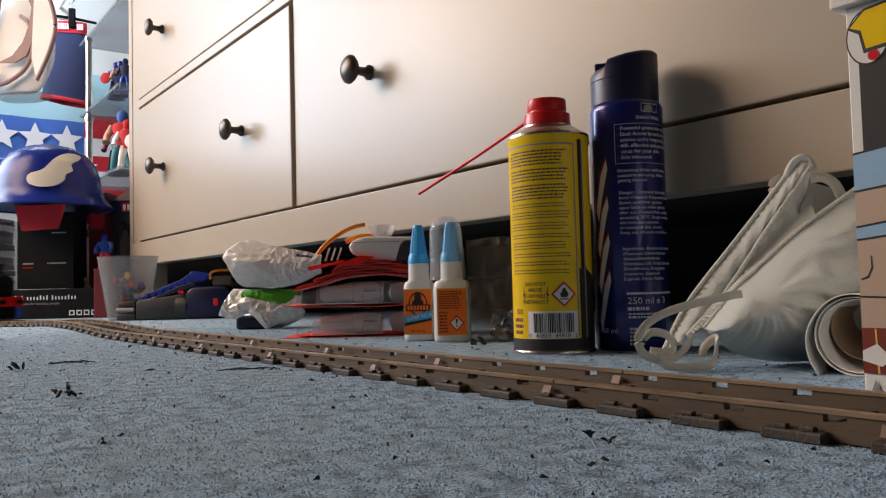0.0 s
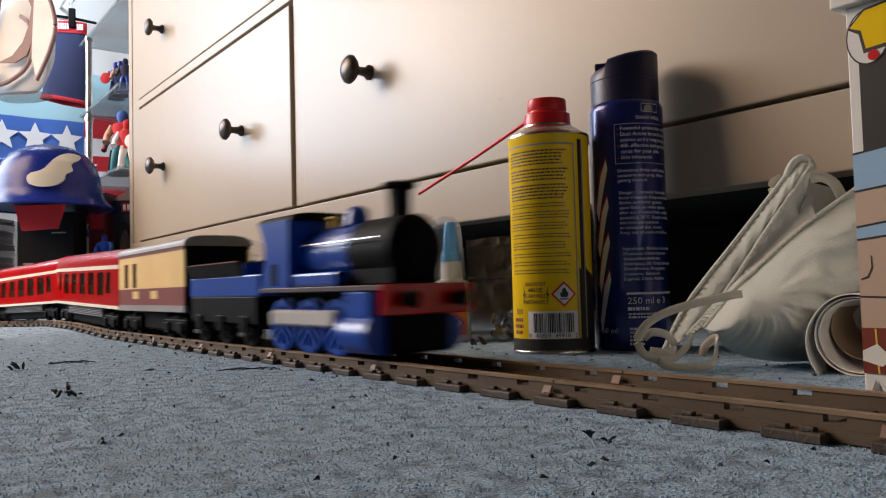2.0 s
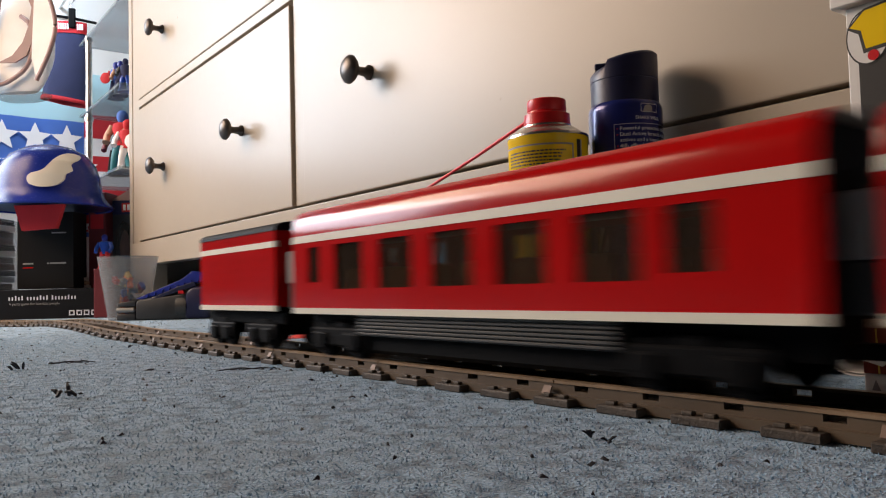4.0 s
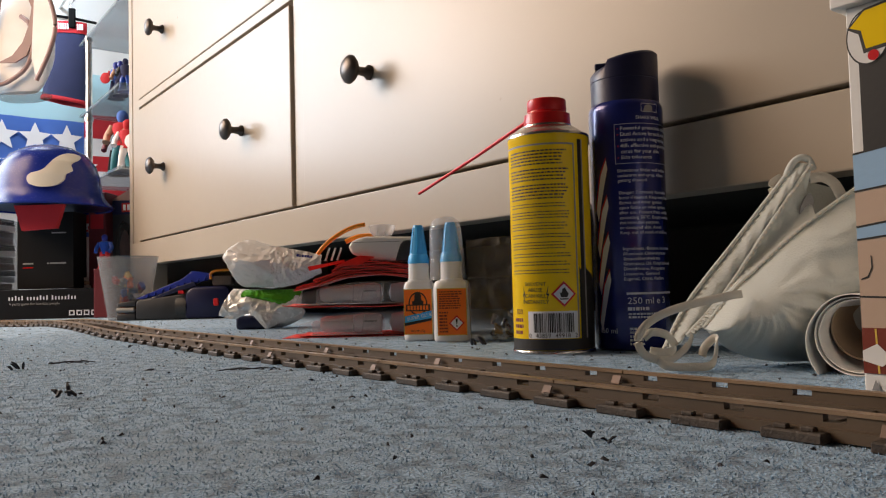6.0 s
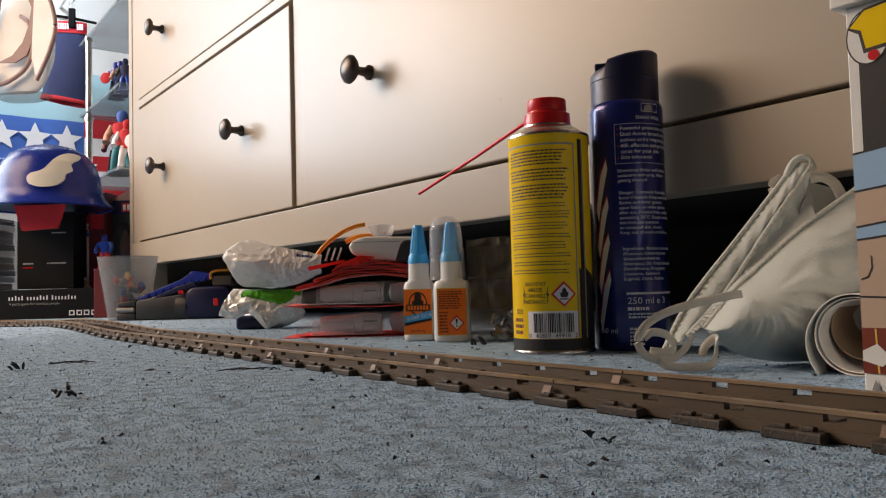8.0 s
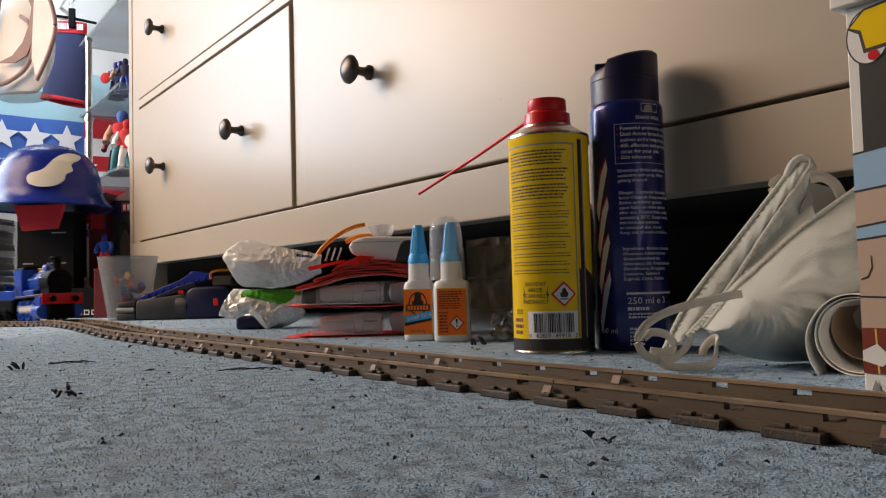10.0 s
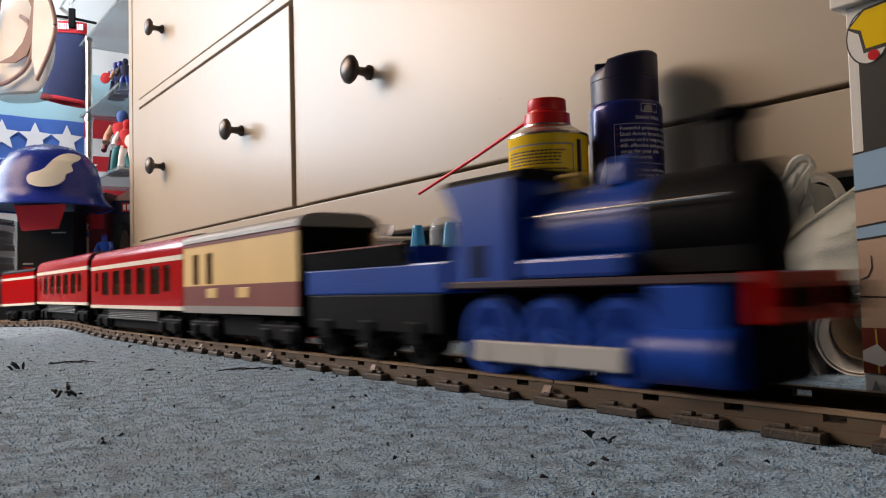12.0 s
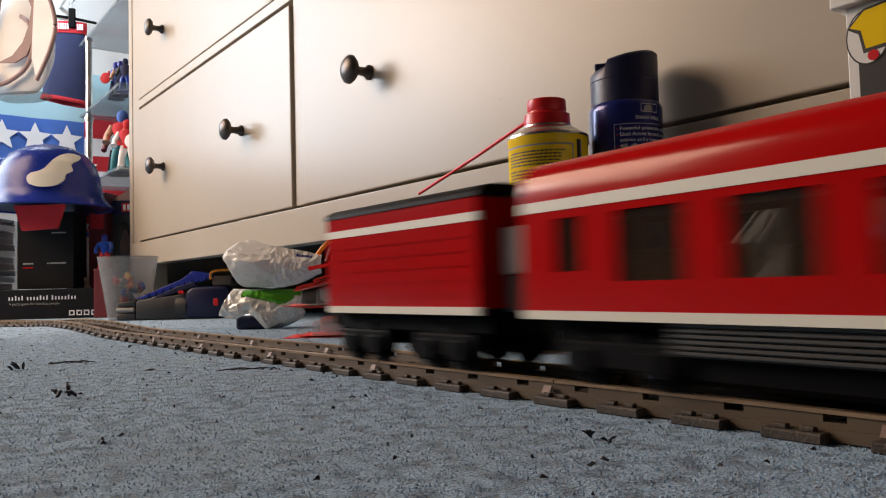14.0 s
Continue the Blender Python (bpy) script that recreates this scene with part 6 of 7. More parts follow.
def build_figure_box():
    g = empty("figure_box", pose(1.656, -0.153, 0), "white collectible box with cartoon print and window", "box")
    b = part("carton", box(0, 0.114, 0, 0.088, 0, 0.1585, 0.0005, 1), PAPER, g, "white printed carton")
    part("lid", box(-0.0045, 0.1185, -0.004, 0.092, 0.1585, 0.165, 0.0006, 1), PAPER, g, "white carton lid")

    def put(name, pts, mat, lift, label=""):
        bm = shape(pts)
        bm.transform(Matrix.Translation((0, -0.0002 - lift, 0)) @ Matrix.Rotation(radians(90), 4, "X"))
        part(name, bm, mat, b, label)

    put("window", [(0.0045, 0.098), (0.11, 0.098), (0.11, 0.1485), (0.0045, 0.1485)], INK, 0.0001, "dark window panel")
    put("sky_band", [(0.0002, 0.0825), (0.114, 0.094), (0.114, 0.105), (0.03, 0.101), (0.0002, 0.0975)], PALE_BLUE, 0.0002, "pale blue printed band")
    put("band_line", [(0.0002, 0.0818), (0.114, 0.0932), (0.114, 0.0942), (0.0002, 0.0826)], INK, 0.0003)
    put("band_line", [(0.0002, 0.0972), (0.03, 0.1008), (0.114, 0.1045), (0.114, 0.1055), (0.03, 0.1016), (0.0002, 0.098)], INK, 0.0003)
    put("sand_field", [(0.0002, 0.026), (0.114, 0.026), (0.114, 0.0935), (0.0002, 0.082)], SAND, 0.00015, "beige printed field")
    put("stream_band", [(0.0002, 0.0625), (0.03, 0.0655), (0.114, 0.067), (0.114, 0.0735), (0.03, 0.0715), (0.0002, 0.0675)], PALE_BLUE, 0.0002, "pale blue stream band")
    put("stream_line", [(0.0002, 0.0672), (0.03, 0.0712), (0.114, 0.0732), (0.114, 0.074), (0.03, 0.072), (0.0002, 0.068)], INK, 0.0003)
    put("stream_line", [(0.0002, 0.062), (0.03, 0.065), (0.114, 0.0665), (0.114, 0.0673), (0.03, 0.0658), (0.0002, 0.0628)], INK, 0.0003)
    put("curl_line", [(0.001, 0.046), (0.004, 0.047), (0.0058, 0.051), (0.0055, 0.056), (0.0051, 0.056), (0.0053, 0.0512), (0.0037, 0.0477), (0.001, 0.0466)], INK, 0.0003)
    put("field_line", [(0.0002, 0.039), (0.114, 0.036), (0.114, 0.0367), (0.0002, 0.0397)], INK, 0.0003)
    put("dark_field", [(0.0002, 0.0085), (0.114, 0.0085), (0.114, 0.0265), (0.0002, 0.0268)], BROWN_LIVERY, 0.0002, "dark brown printed field")
    put("yellow_line", [(0.0058, 0.0085), (0.0066, 0.0085), (0.0060, 0.0265), (0.0052, 0.0265)], BRASS, 0.0003)
    put("white_shape", [(0.0002, 0.0135), (0.0075, 0.0115), (0.012, 0.0145), (0.006, 0.0205), (0.0002, 0.0175)], PAPER, 0.0004)
    put("badge", [(0.0085 + 0.0085 * math.cos(t), 0.1445 + 0.0115 * math.sin(t)) for t in [2 * math.pi * i / 30 for i in range(30)]], INK, 0.0003, "round badge outline")
    put("badge_field", [(0.0085 + 0.0079 * math.cos(t), 0.1445 + 0.0108 * math.sin(t)) for t in [2 * math.pi * i / 30 for i in range(30)]], PAPER, 0.0004)
    put("badge_arrow", [(0.0005, 0.1495), (0.0075, 0.1562), (0.016, 0.1572), (0.03, 0.1572), (0.03, 0.140), (0.0068, 0.138), (0.0052, 0.1462)], INK, 0.0005)
    put("badge_arrow_field", [(0.0018, 0.1497), (0.0078, 0.1553), (0.016, 0.1562), (0.03, 0.1562), (0.03, 0.1412), (0.0078, 0.1397), (0.0062, 0.1475)], YELLOW, 0.0006, "yellow arrow shape")
    put("badge_dot", [(0.0105 + 0.0022 * math.cos(t), 0.1365 + 0.0022 * math.sin(t)) for t in [2 * math.pi * i / 16 for i in range(16)]], RED_CAP, 0.0006)
    put("foot_mark", [(0.003, 0.0018), (0.0065, 0.0018), (0.0047, 0.0062)], GREY, 0.0003)


PALE_BLUE = surface("pale_blue_print", (0.30, 0.47, 0.66), 0.45, vary=0.04)
SAND = surface("sand_print", (0.52, 0.38, 0.28), 0.45, vary=0.04)

build_bags()
build_blister_stack()
build_zip_bag()
build_blaster()
build_beaker()
build_mask()
build_paper_roll()
build_figure_box()

# ---- corner beyond the chest ----
NAVY_CLOTH = surface("navy_cloth", (0.018, 0.024, 0.075), 0.85, vary=0.15, scale=40, bump=0.4, bump_scale=500)
RED_CLOTH = surface("red_cloth", (0.50, 0.02, 0.03), 0.8, vary=0.12, scale=40, bump=0.4, bump_scale=500)
WHITE_CLOTH = surface("white_cloth", (0.80, 0.80, 0.82), 0.8, vary=0.05, scale=40, bump=0.3, bump_scale=400)
FLAG_BLUE = surface("flag_blue_cloth", (0.06, 0.15, 0.50), 0.75, vary=0.15, scale=30, bump=0.3, bump_scale=400)
AQUA_WALL = surface("pale_aqua_paint", (0.42, 0.66, 0.74), 0.8, vary=0.05, scale=8, bump=0.2, bump_scale=150)
HELMET_BLUE = surface("glossy_blue_shell", (0.008, 0.02, 0.20), 0.26, spec=0.3, vary=0.1, scale=20, bump=0.03)
WING_WHITE = surface("cream_white_enamel", (0.74, 0.73, 0.66), 0.4, vary=0.04)
MAROON = surface("dark_maroon_board", (0.13, 0.012, 0.018), 0.5, vary=0.15, scale=30)
BLACK_CARD = surface("black_card", (0.007, 0.007, 0.008), 0.45, spec=0.18, vary=0.2, scale=40, bump=0.1)
MAUVE = surface("mauve_trim", (0.30, 0.19, 0.17), 0.5, vary=0.1)
GLASS_SHELF = clear_pane("glass_shelf", (0.42, 0.50, 0.54), 0.72, 0.70)
TEAL = surface("teal_paint", (0.02, 0.16, 0.20), 0.5, vary=0.1)
SKIN_TOY = surface("painted_toy_tan", (0.45, 0.26, 0.17), 0.5, vary=0.1)
TOY_PINK = surface("dusty_pink_plastic", (0.5, 0.25, 0.24), 0.4, vary=0.1)


def build_cabinet():
    g = empty("glass_display_cabinet", pose(-0.24, 0.19, 0), "glass display cabinet with chrome posts and glass shelves", "display cabinet")
    for z in (0.727, 0.531, 0.338):
        part("glass_shelf", box(-0.198, 0.205, -0.205, 0.2, z, z + 0.006, 0.001, 1), GLASS_SHELF, g, "thick clear glass shelf")
        part("shelf_edge", box(-0.198, 0.205, -0.2075, -0.2052, z - 0.0005, z + 0.0065, 0.0005, 1), GLASS_SHELF, g, "greenish polished shelf edge")
    for x, y in ((-0.135, -0.197), (-0.135, 0.19), (0.195, 0.19)):
        post = lathe([(0, 0), (0.0085, 0), (0.0085, 0.72), (0, 0.72)], 20)
        post.transform(Matrix.Translation((x, y, 0.004)))
        p = part("post", post, STEEL, g, "polished chrome post", smooth=40)
        for z in (0.735, 0.522, 0.33):
            c = lathe([(0.0085, -0.006), (0.0115, -0.006), (0.0115, 0.006), (0.0085, 0.006)], 20)
            c.transform(Matrix.Translation((x, y, z - 0.006)))
            part("collar", c, STEEL, p, smooth=40)
    part("base", box(-0.198, 0.205, -0.2, 0.2, 0, 0.075, 0.003, 1), DARK_GREY, g, "dark cabinet base")
    part("back_board", box(-0.198, -0.19, -0.02, 0.2, 0.075, 0.33, 0.001, 1), MAROON, g, "dark maroon back board")


def toy_figure(name, m, h, body, legs, head, accent, label, shield=None):
    """A small action figure as one plain shape: legs, trunk, arms, head and base joined."""
    bms = []
    s = h / 0.15
    mats = [body, legs, head, accent]
    me_all = bmesh.new()

    def add(bm, idx):
        for f in bm.faces:
            f.material_index = idx
        nonlocal me_all
        me_all = join(me_all, bm)

    for sx in (-1, 1):
        add(tube([(sx * 0.022 * s, 0, 0.0), (sx * 0.017 * s, -0.004 * s, 0.036 * s), (sx * 0.010 * s, 0, 0.07 * s)], [0.011 * s, 0.0095 * s, 0.013 * s], 10), 1)
        add(tube([(sx * 0.024 * s, 0, 0.112 * s), (sx * 0.036 * s, -0.006 * s, 0.090 * s), (sx * 0.031 * s, -0.022 * s, 0.070 * s)], [0.010 * s, 0.0085 * s, 0.008 * s], 10), 3)
    add(moved(lathe([(0, 0.062), (0.018, 0.064), (0.017, 0.08), (0.026, 0.105), (0.022, 0.118), (0.008, 0.122), (0, 0.122)], 16), Matrix.Diagonal((s, s * 0.72, s, 1))), 0)
    add(moved(lathe([(0, 0.119), (0.009, 0.121), (0.0135, 0.132), (0.0125, 0.143), (0.007, 0.15), (0, 0.151)], 16), Matrix.Diagonal((s, s, s, 1))), 2)
    add(moved(lathe([(0, 0), (0.034, 0), (0.034, 0.004), (0, 0.004)], 20), Matrix.Diagonal((s, s, s, 1)) @ Matrix.Translation((0, 0, -0.003))), 1)
    if shield:
        sh = lathe([(0, 0.006), (0.012, 0.005), (0.022, 0.002), (0.0225, 0.0), (0, 0.001)], 24)
        sh.transform(Matrix.Translation((shield * 0.030 * s, -0.028 * s, 0.08 * s)) @ Matrix.Rotation(radians(90), 4, "X") @ Matrix.Diagonal((s, s, s, 1)))
        add(sh, 3)
    me_all.transform(Matrix.Translation((0, 0, 0.003 * s)))
    me = bpy.data.meshes.new(name)
    me_all.to_mesh(me)
    me_all.free()
    for mm in mats:
        me.materials.append(mm)
    me.shade_smooth()
    me.set_sharp_from_angle(angle=radians(50))
    ob = new(name, me)
    ob.matrix_world = m
    return tagged(ob, label, "figurine", "toy figures")


def build_corner():
    # painted wall patch, flag and clothes on the west wall
    tagged(part("wall_panel", box(-0.978, -0.972, -0.5, 0.54, 0.60, 0.80, 0.001, 1), AQUA_WALL), "pale aqua painted wall band", "wall panel", kind="structure")
    flag = empty("wall_flag", pose(-0.966, 0, 0), "stars and stripes cloth flag hung on the wall", "flag")

    def cloth(y0, y1, z0, z1, mat, name, lift=0.0, label="", n=18):
        bm = bmesh.new()
        rows = [[bm.verts.new((lift + 0.004 * math.sin(38 * (y0 + (y1 - y0) * i / n)) + 0.001 * math.sin(90 * z), y0 + (y1 - y0) * i / n, z)) for z in (z0, (z0 + z1) / 2, z1)] for i in range(n + 1)]
        for a, b in zip(rows, rows[1:]):
            for k in range(2):
                bm.faces.new((a[k], b[k], b[k + 1], a[k + 1]))
        bmesh.ops.recalc_face_normals(bm, faces=bm.faces)
        bmesh.ops.solidify(bm, geom=bm.faces[:], thickness=0.0015)
        return part(name, bm, mat, flag, label, smooth=50)

    for k in range(6):
        cloth(0.105, 0.53, 0.28 + k * 0.06, 0.36 + k * 0.06, RED_CLOTH if k % 2 else WHITE_CLOTH, "stripe", label="red cloth stripe" if k % 2 else "white cloth stripe")
    canton = cloth(-0.46, 0.105, 0.33, 0.63, FLAG_BLUE, "canton", label="blue field of the flag")
    for r in range(3):
        for c in range(6):
            y, z = -0.42 + c * 0.094 + (0.047 if r % 2 else 0), 0.385 + r * 0.09
            pts = []
            for i in range(10):
                a, rad_ = math.pi / 2 + math.pi * i / 5, 0.05 if i % 2 == 0 else 0.0225
                pts.append((y + rad_ * math.cos(a), z + rad_ * math.sin(a)))
            st = prism(pts, 0.0075, 0.009, "yz")
            part("star", st, WHITE_CLOTH, canton, "white five-pointed star")
    # shorts clipped on a hanger
    sh = empty("navy_shorts", pose(-0.79, 0.03, 0.022, 0, 0, TURN + 16), "navy shorts with red hem and waistband on a hanger", "shorts")
    bm = bmesh.new()
    n, k = 30, 14
    rows = []
    for i in range(n):
        a = 2 * math.pi * i / n
        row = []
        for j in range(k + 1):
            v = j / k
            w = 0.040 + 0.030 * v ** 0.8 + (0.006 * v * math.sin(a * 5))
            row.append(bm.verts.new((w * math.cos(a) - 0.012 * v, (0.012 + 0.022 * v) * math.sin(a), 0.85 - 0.215 * v - 0.012 * v * math.cos(a))))
        rows.append(row)
    for i in range(n):
        for j in range(k):
            a, b = rows[i], rows[(i + 1) % n]
            bm.faces.new((a[j], b[j], b[j + 1], a[j + 1]))
    bmesh.ops.recalc_face_normals(bm, faces=bm.faces)
    part("leg", bm, NAVY_CLOTH, sh, "navy cloth leg", smooth=60)
    hem = []
    for i in range(31):
        a = 2 * math.pi * i / 30
        hem.append(((0.0705 + 0.006 * math.sin(a * 5)) * math.cos(a) - 0.012, 0.0345 * math.sin(a), 0.634 - 0.012 * math.cos(a)))
    part("hem", tube(hem, 0.0065, 8, 0.4), RED_CLOTH, sh, "red hem band", smooth=60)
    wb = lathe([(0.041, 0.848), (0.0425, 0.848), (0.0425, 0.884), (0.041, 0.884)], 32)
    wb.transform(Matrix.Diagonal((1.1, 0.34, 1, 1)))
    band = part("waistband", wb, RED_CLOTH, sh, "red waistband with white marks", smooth=50)
    for x in (-0.034, -0.0275, -0.021, -0.0145, -0.008, 0.02, 0.0265, 0.033):
        part("mark", box(x, x + 0.0046, -0.0175, -0.0155, 0.857, 0.876), WHITE_CLOTH, band)
    hanger = empty("clip_hanger", pose(-0.79, 0.03, 0.022, 0, 0, TURN + 16), "black plastic clip hanger holding the shorts", "hanger")
    part("bar", tube([(-0.07, -0.004, 0.904), (0.0, -0.004, 0.898), (0.075, -0.004, 0.886)], 0.0045, 8), BLACK, hanger, smooth=60)
    part("clip", box(-0.004, 0.017, -0.021, -0.012, 0.862, 0.925, 0.004, 2), BLACK, hanger, "black clip")
    part("hook", tube(smooth_path([(0.0, 0, 0.9), (0.0, 0, 0.94), (0.015, 0, 0.965), (0.0, 0, 0.985), (-0.015, 0, 0.97)]), 0.002, 8), STEEL, hanger, smooth=60)
    # white moulded costume piece with mauve trim hanging in front of the wall
    c = empty("white_costume_piece", pose(-0.53, -0.155, 0.0, 0, 0, TURN), "white moulded plastic costume piece with mauve trim", "costume")
    body = rest(crumple(2, 0.105, 0.03, 0.15, pose(0, 0, 0), 0.10, 1.1, 4), 0.60)
    part("shell", body, WHITE, c, "smooth white plastic shell", smooth=60)
    wing = prism([(0.075, 0.90), (0.115, 0.83), (0.128, 0.76), (0.112, 0.70), (0.088, 0.65), (0.078, 0.63), (0.066, 0.68), (0.07, 0.78)], -0.05, -0.038)
    part("wing", wing, WHITE, c, "white wing plate")
    for pts in ([(-0.02, -0.035, 0.92), (-0.03, -0.036, 0.82), (-0.045, -0.034, 0.73), (-0.05, -0.03, 0.66)], [(0.03, -0.036, 0.80), (0.055, -0.040, 0.775), (0.065, -0.040, 0.72), (0.045, -0.038, 0.66), (0.0, -0.036, 0.625), (-0.03, -0.034, 0.615)], [(0.06, -0.04, 0.93), (0.09, -0.052, 0.885), (0.118, -0.052, 0.83), (0.13, -0.052, 0.76), (0.112, -0.052, 0.69), (0.08, -0.052, 0.62)]):
        part("trim", tube(smooth_path(pts), 0.0058, 8), MAUVE, c, "mauve edge trim", smooth=60)
    part("buckle", join(box(-0.062, -0.036, -0.05, -0.03, 0.63, 0.655, 0.004, 2), box(-0.056, -0.04, -0.05, -0.03, 0.60, 0.632, 0.003, 1)), TOY_PINK, c, "pinkish buckle")
    # taupe plate that paints the shading on the white shell
    part("fold_shade", prism([(0.020, 0.672), (0.050, 0.690), (0.070, 0.735), (0.078, 0.800), (0.068, 0.848), (0.055, 0.842), (0.064, 0.818), (0.056, 0.770), (0.040, 0.725), (0.012, 0.690), (-0.025, 0.672)], -0.046, -0.040), MAUVE, c, "taupe plate painting the shade of a fold")
    part("visor", rest(crumple(5, 0.075, 0.02, 0.018, pose(0.02, 0, 0), 0.1, 1.2), 0.575), GREY_FILM, c, "violet clear visor", smooth=50)
    st = empty("white_shelf_panel", pose(-0.60, -0.25, 0, 0, 0, TURN), "tall white board leaning in the corner", "board")
    part("board", moved(box(-0.05, 0.035, -0.006, 0.006, 0, 0.6, 0.001, 1), Matrix.Rotation(radians(-3), 4, "Y")), WHITE, st)

    # dark game boxes with the helmet on top
    tray = empty("black_game_box", pose(-0.0245, -0.050, 0, 0, 0, TURN), "long black card game box with white print", "game box")
    part("carton", box(-0.30, 0.024, 0.0, 0.14, 0, 0.066, 0.001, 1), BLACK_CARD, tray, "matt black carton")
    rnd = random.Random(21)

    def bars(x, z, counts, h, mat, name="title_bar"):
        for c in counts:
            bms = []
            for _ in range(c):
                bms.append(box(x, x + h * 0.30, -0.0008, -0.0002, z, z + h * rnd.choice((0.72, 0.72, 1.0))))
                x += h * 0.72
            x += h * 0.5
            part(name, join(*bms), mat, tray, "white printed title bars")

    bars(-0.216, 0.0425, (5, 7, 8), 0.0100, PRINT_WHITE)
    part("subtitle", moved(words("A party game for horrible people.", 0.0085), pose(-0.216, -0.0006, 0.0315, 90, 0, 0)), GREY, tray, "small grey printed line")
    for i in range(4):
        part("icon", box(-0.081 + i * 0.0165, -0.069 + i * 0.0165, -0.0008, -0.0002, 0.0065, 0.018), PRINT_WHITE, tray, "small white icon square")
        part("icon_mark", box(-0.0785 + i * 0.0165, -0.0715 + i * 0.0165, -0.0012, -0.0008, 0.009, 0.0155), BLACK_CARD, tray)
    up = empty("black_card_box", pose(-0.0245, -0.050, 0.068, 0, 0, TURN), "upright black card box standing on the game box", "card box")
    part("carton", box(-0.236, -0.104, 0.07, 0.135, 0, 0.178, 0.001, 1), BLACK_CARD, up, "matt black carton")
    part("title_bar", join(box(-0.222, -0.198, 0.0692, 0.0698, 0.057, 0.0605), box(-0.166, -0.162, 0.0692, 0.0698, 0.057, 0.0605), box(-0.160, -0.122, 0.0692, 0.0698, 0.057, 0.0605)), GREY, up, "grey printed title bars")
    part("red_bar", box(-0.222, -0.198, 0.0692, 0.0698, 0.048, 0.0505), RED, up, "small red bar")
    part("side_print", box(-0.155, -0.122, 0.0692, 0.0698, 0.128, 0.131), GREY, up)
    hel = empty("blue_toy_helmet", pose(-0.118, -0.147, 0.246, 0, 0, TURN), "glossy blue toy helmet with white wing emblem", "helmet")
    dome = lathe([(0.134, 0.004), (0.136, 0.0), (0.138, 0.003), (0.128, 0.012), (0.116, 0.024), (0.111, 0.04), (0.107, 0.068), (0.098, 0.098), (0.081, 0.121), (0.050, 0.138), (0.022, 0.145), (0, 0.146)], 64)
    part("shell", dome, HELMET_BLUE, hel, "glossy blue shell with flared brim", smooth=50)
    part("inner_rim", lathe([(0.134, 0.004), (0.12, 0.006), (0.10, 0.02), (0.0, 0.03)], 48), NAVY_CAP, hel, smooth=60)
    wpts = [(0.014, 0.056), (0.020, 0.066), (0.042, 0.075), (0.055, 0.095), (0.064, 0.110), (0.074, 0.117), (0.086, 0.115), (0.090, 0.102), (0.084, 0.090), (0.088, 0.076), (0.080, 0.067), (0.078, 0.053), (0.066, 0.041), (0.042, 0.037), (0.020, 0.043)]
    wp = [(q.x - 0.004, q.z) for q in smooth_path([(x, 0, z) for x, z in wpts], 4, closed=True)]
    wg = prism(wp, -0.132, -0.112)
    bmesh.ops.triangulate(wg, faces=wg.faces[:])
    for k in range(18):
        for co, no in (((-0.01 + k * 0.007, 0, 0), (1, 0, 0)), ((0, 0, 0.035 + k * 0.006), (0, 0, 1))):
            bmesh.ops.bisect_plane(wg, geom=wg.verts[:] + wg.edges[:] + wg.faces[:], plane_co=co, plane_no=no)
    for v in wg.verts:
        # lay the emblem on the dome
        z = v.co.z
        r = float(np.interp(z, (0.024, 0.04, 0.068, 0.098, 0.121, 0.138), (0.116, 0.111, 0.107, 0.098, 0.081, 0.050)))
        depth = math.sqrt(max(r * r - v.co.x ** 2, 0.0004))
        v.co.y = -depth - (0.006 if v.co.y < -0.12 else 0.0005)
    part("wing_emblem", wg, WING_WHITE, hel, "cream wing emblem")
    part("neck_flap", prism([(-0.046, 0.004), (0.063, 0.004), (0.046, -0.048), (-0.029, -0.052)], -0.062, -0.050), RED_CLOTH, hel, "red flap below the brim")
    bk = empty("case_stack", pose(-0.262, -0.301, 0.0, 0, 0, TURN), "stack of pale plastic disc cases", "disc cases")
    for i in range(11):
        z = 0.07 + i * 0.0155
        part("case", moved(box(-0.062, 0.045, 0, 0.13, z, z + 0.0135, 0.001, 1), Matrix.Translation((rnd.uniform(-0.005, 0.004), 0, 0))), (GREY, WHITE, DARK_GREY, MAUVE)[i % 4], bk)
    part("stand", box(-0.062, 0.045, 0, 0.13, 0, 0.0695, 0.001, 1), DARK_GREY, bk)
    part("clear_sleeve", box(0.047, 0.058, 0.0, 0.13, 0, 0.235, 0.002, 1), GREY_FILM, bk)
    pr = empty("printed_card_display", pose(-0.09, -0.062, 0, 0, 0, TURN), "white and red printed card display with stars", "card display")
    part("panel", box(-0.100, -0.056, 0.108, 0.112, 0.0, 0.262, 0.001, 1), PAPER, pr, "white card panel")
    part("red_field", box(-0.0995, -0.0565, 0.1055, 0.1075, 0.205, 0.2615), RED_CLOTH, pr, "red printed field")
    for cx, cz in ((-0.084, 0.236), (-0.066, 0.219)):
        part("star", prism([(cx + (0.015 if i % 2 == 0 else 0.0065) * math.cos(math.pi / 2 + math.pi * i / 5), cz + (0.015 if i % 2 == 0 else 0.0065) * math.sin(math.pi / 2 + math.pi * i / 5)) for i in range(10)], 0.103, 0.1053, "xz"), WHITE_CLOTH, pr, "white printed star")
    part("blue_rule", box(-0.0995, -0.0565, 0.1055, 0.1075, 0.192, 0.203), FLAG_BLUE, pr)
    ss = empty("paper_stack", pose(-0.09, -0.062, 0, 0, 0, TURN), "leaning pile of cream papers and booklets", "papers")
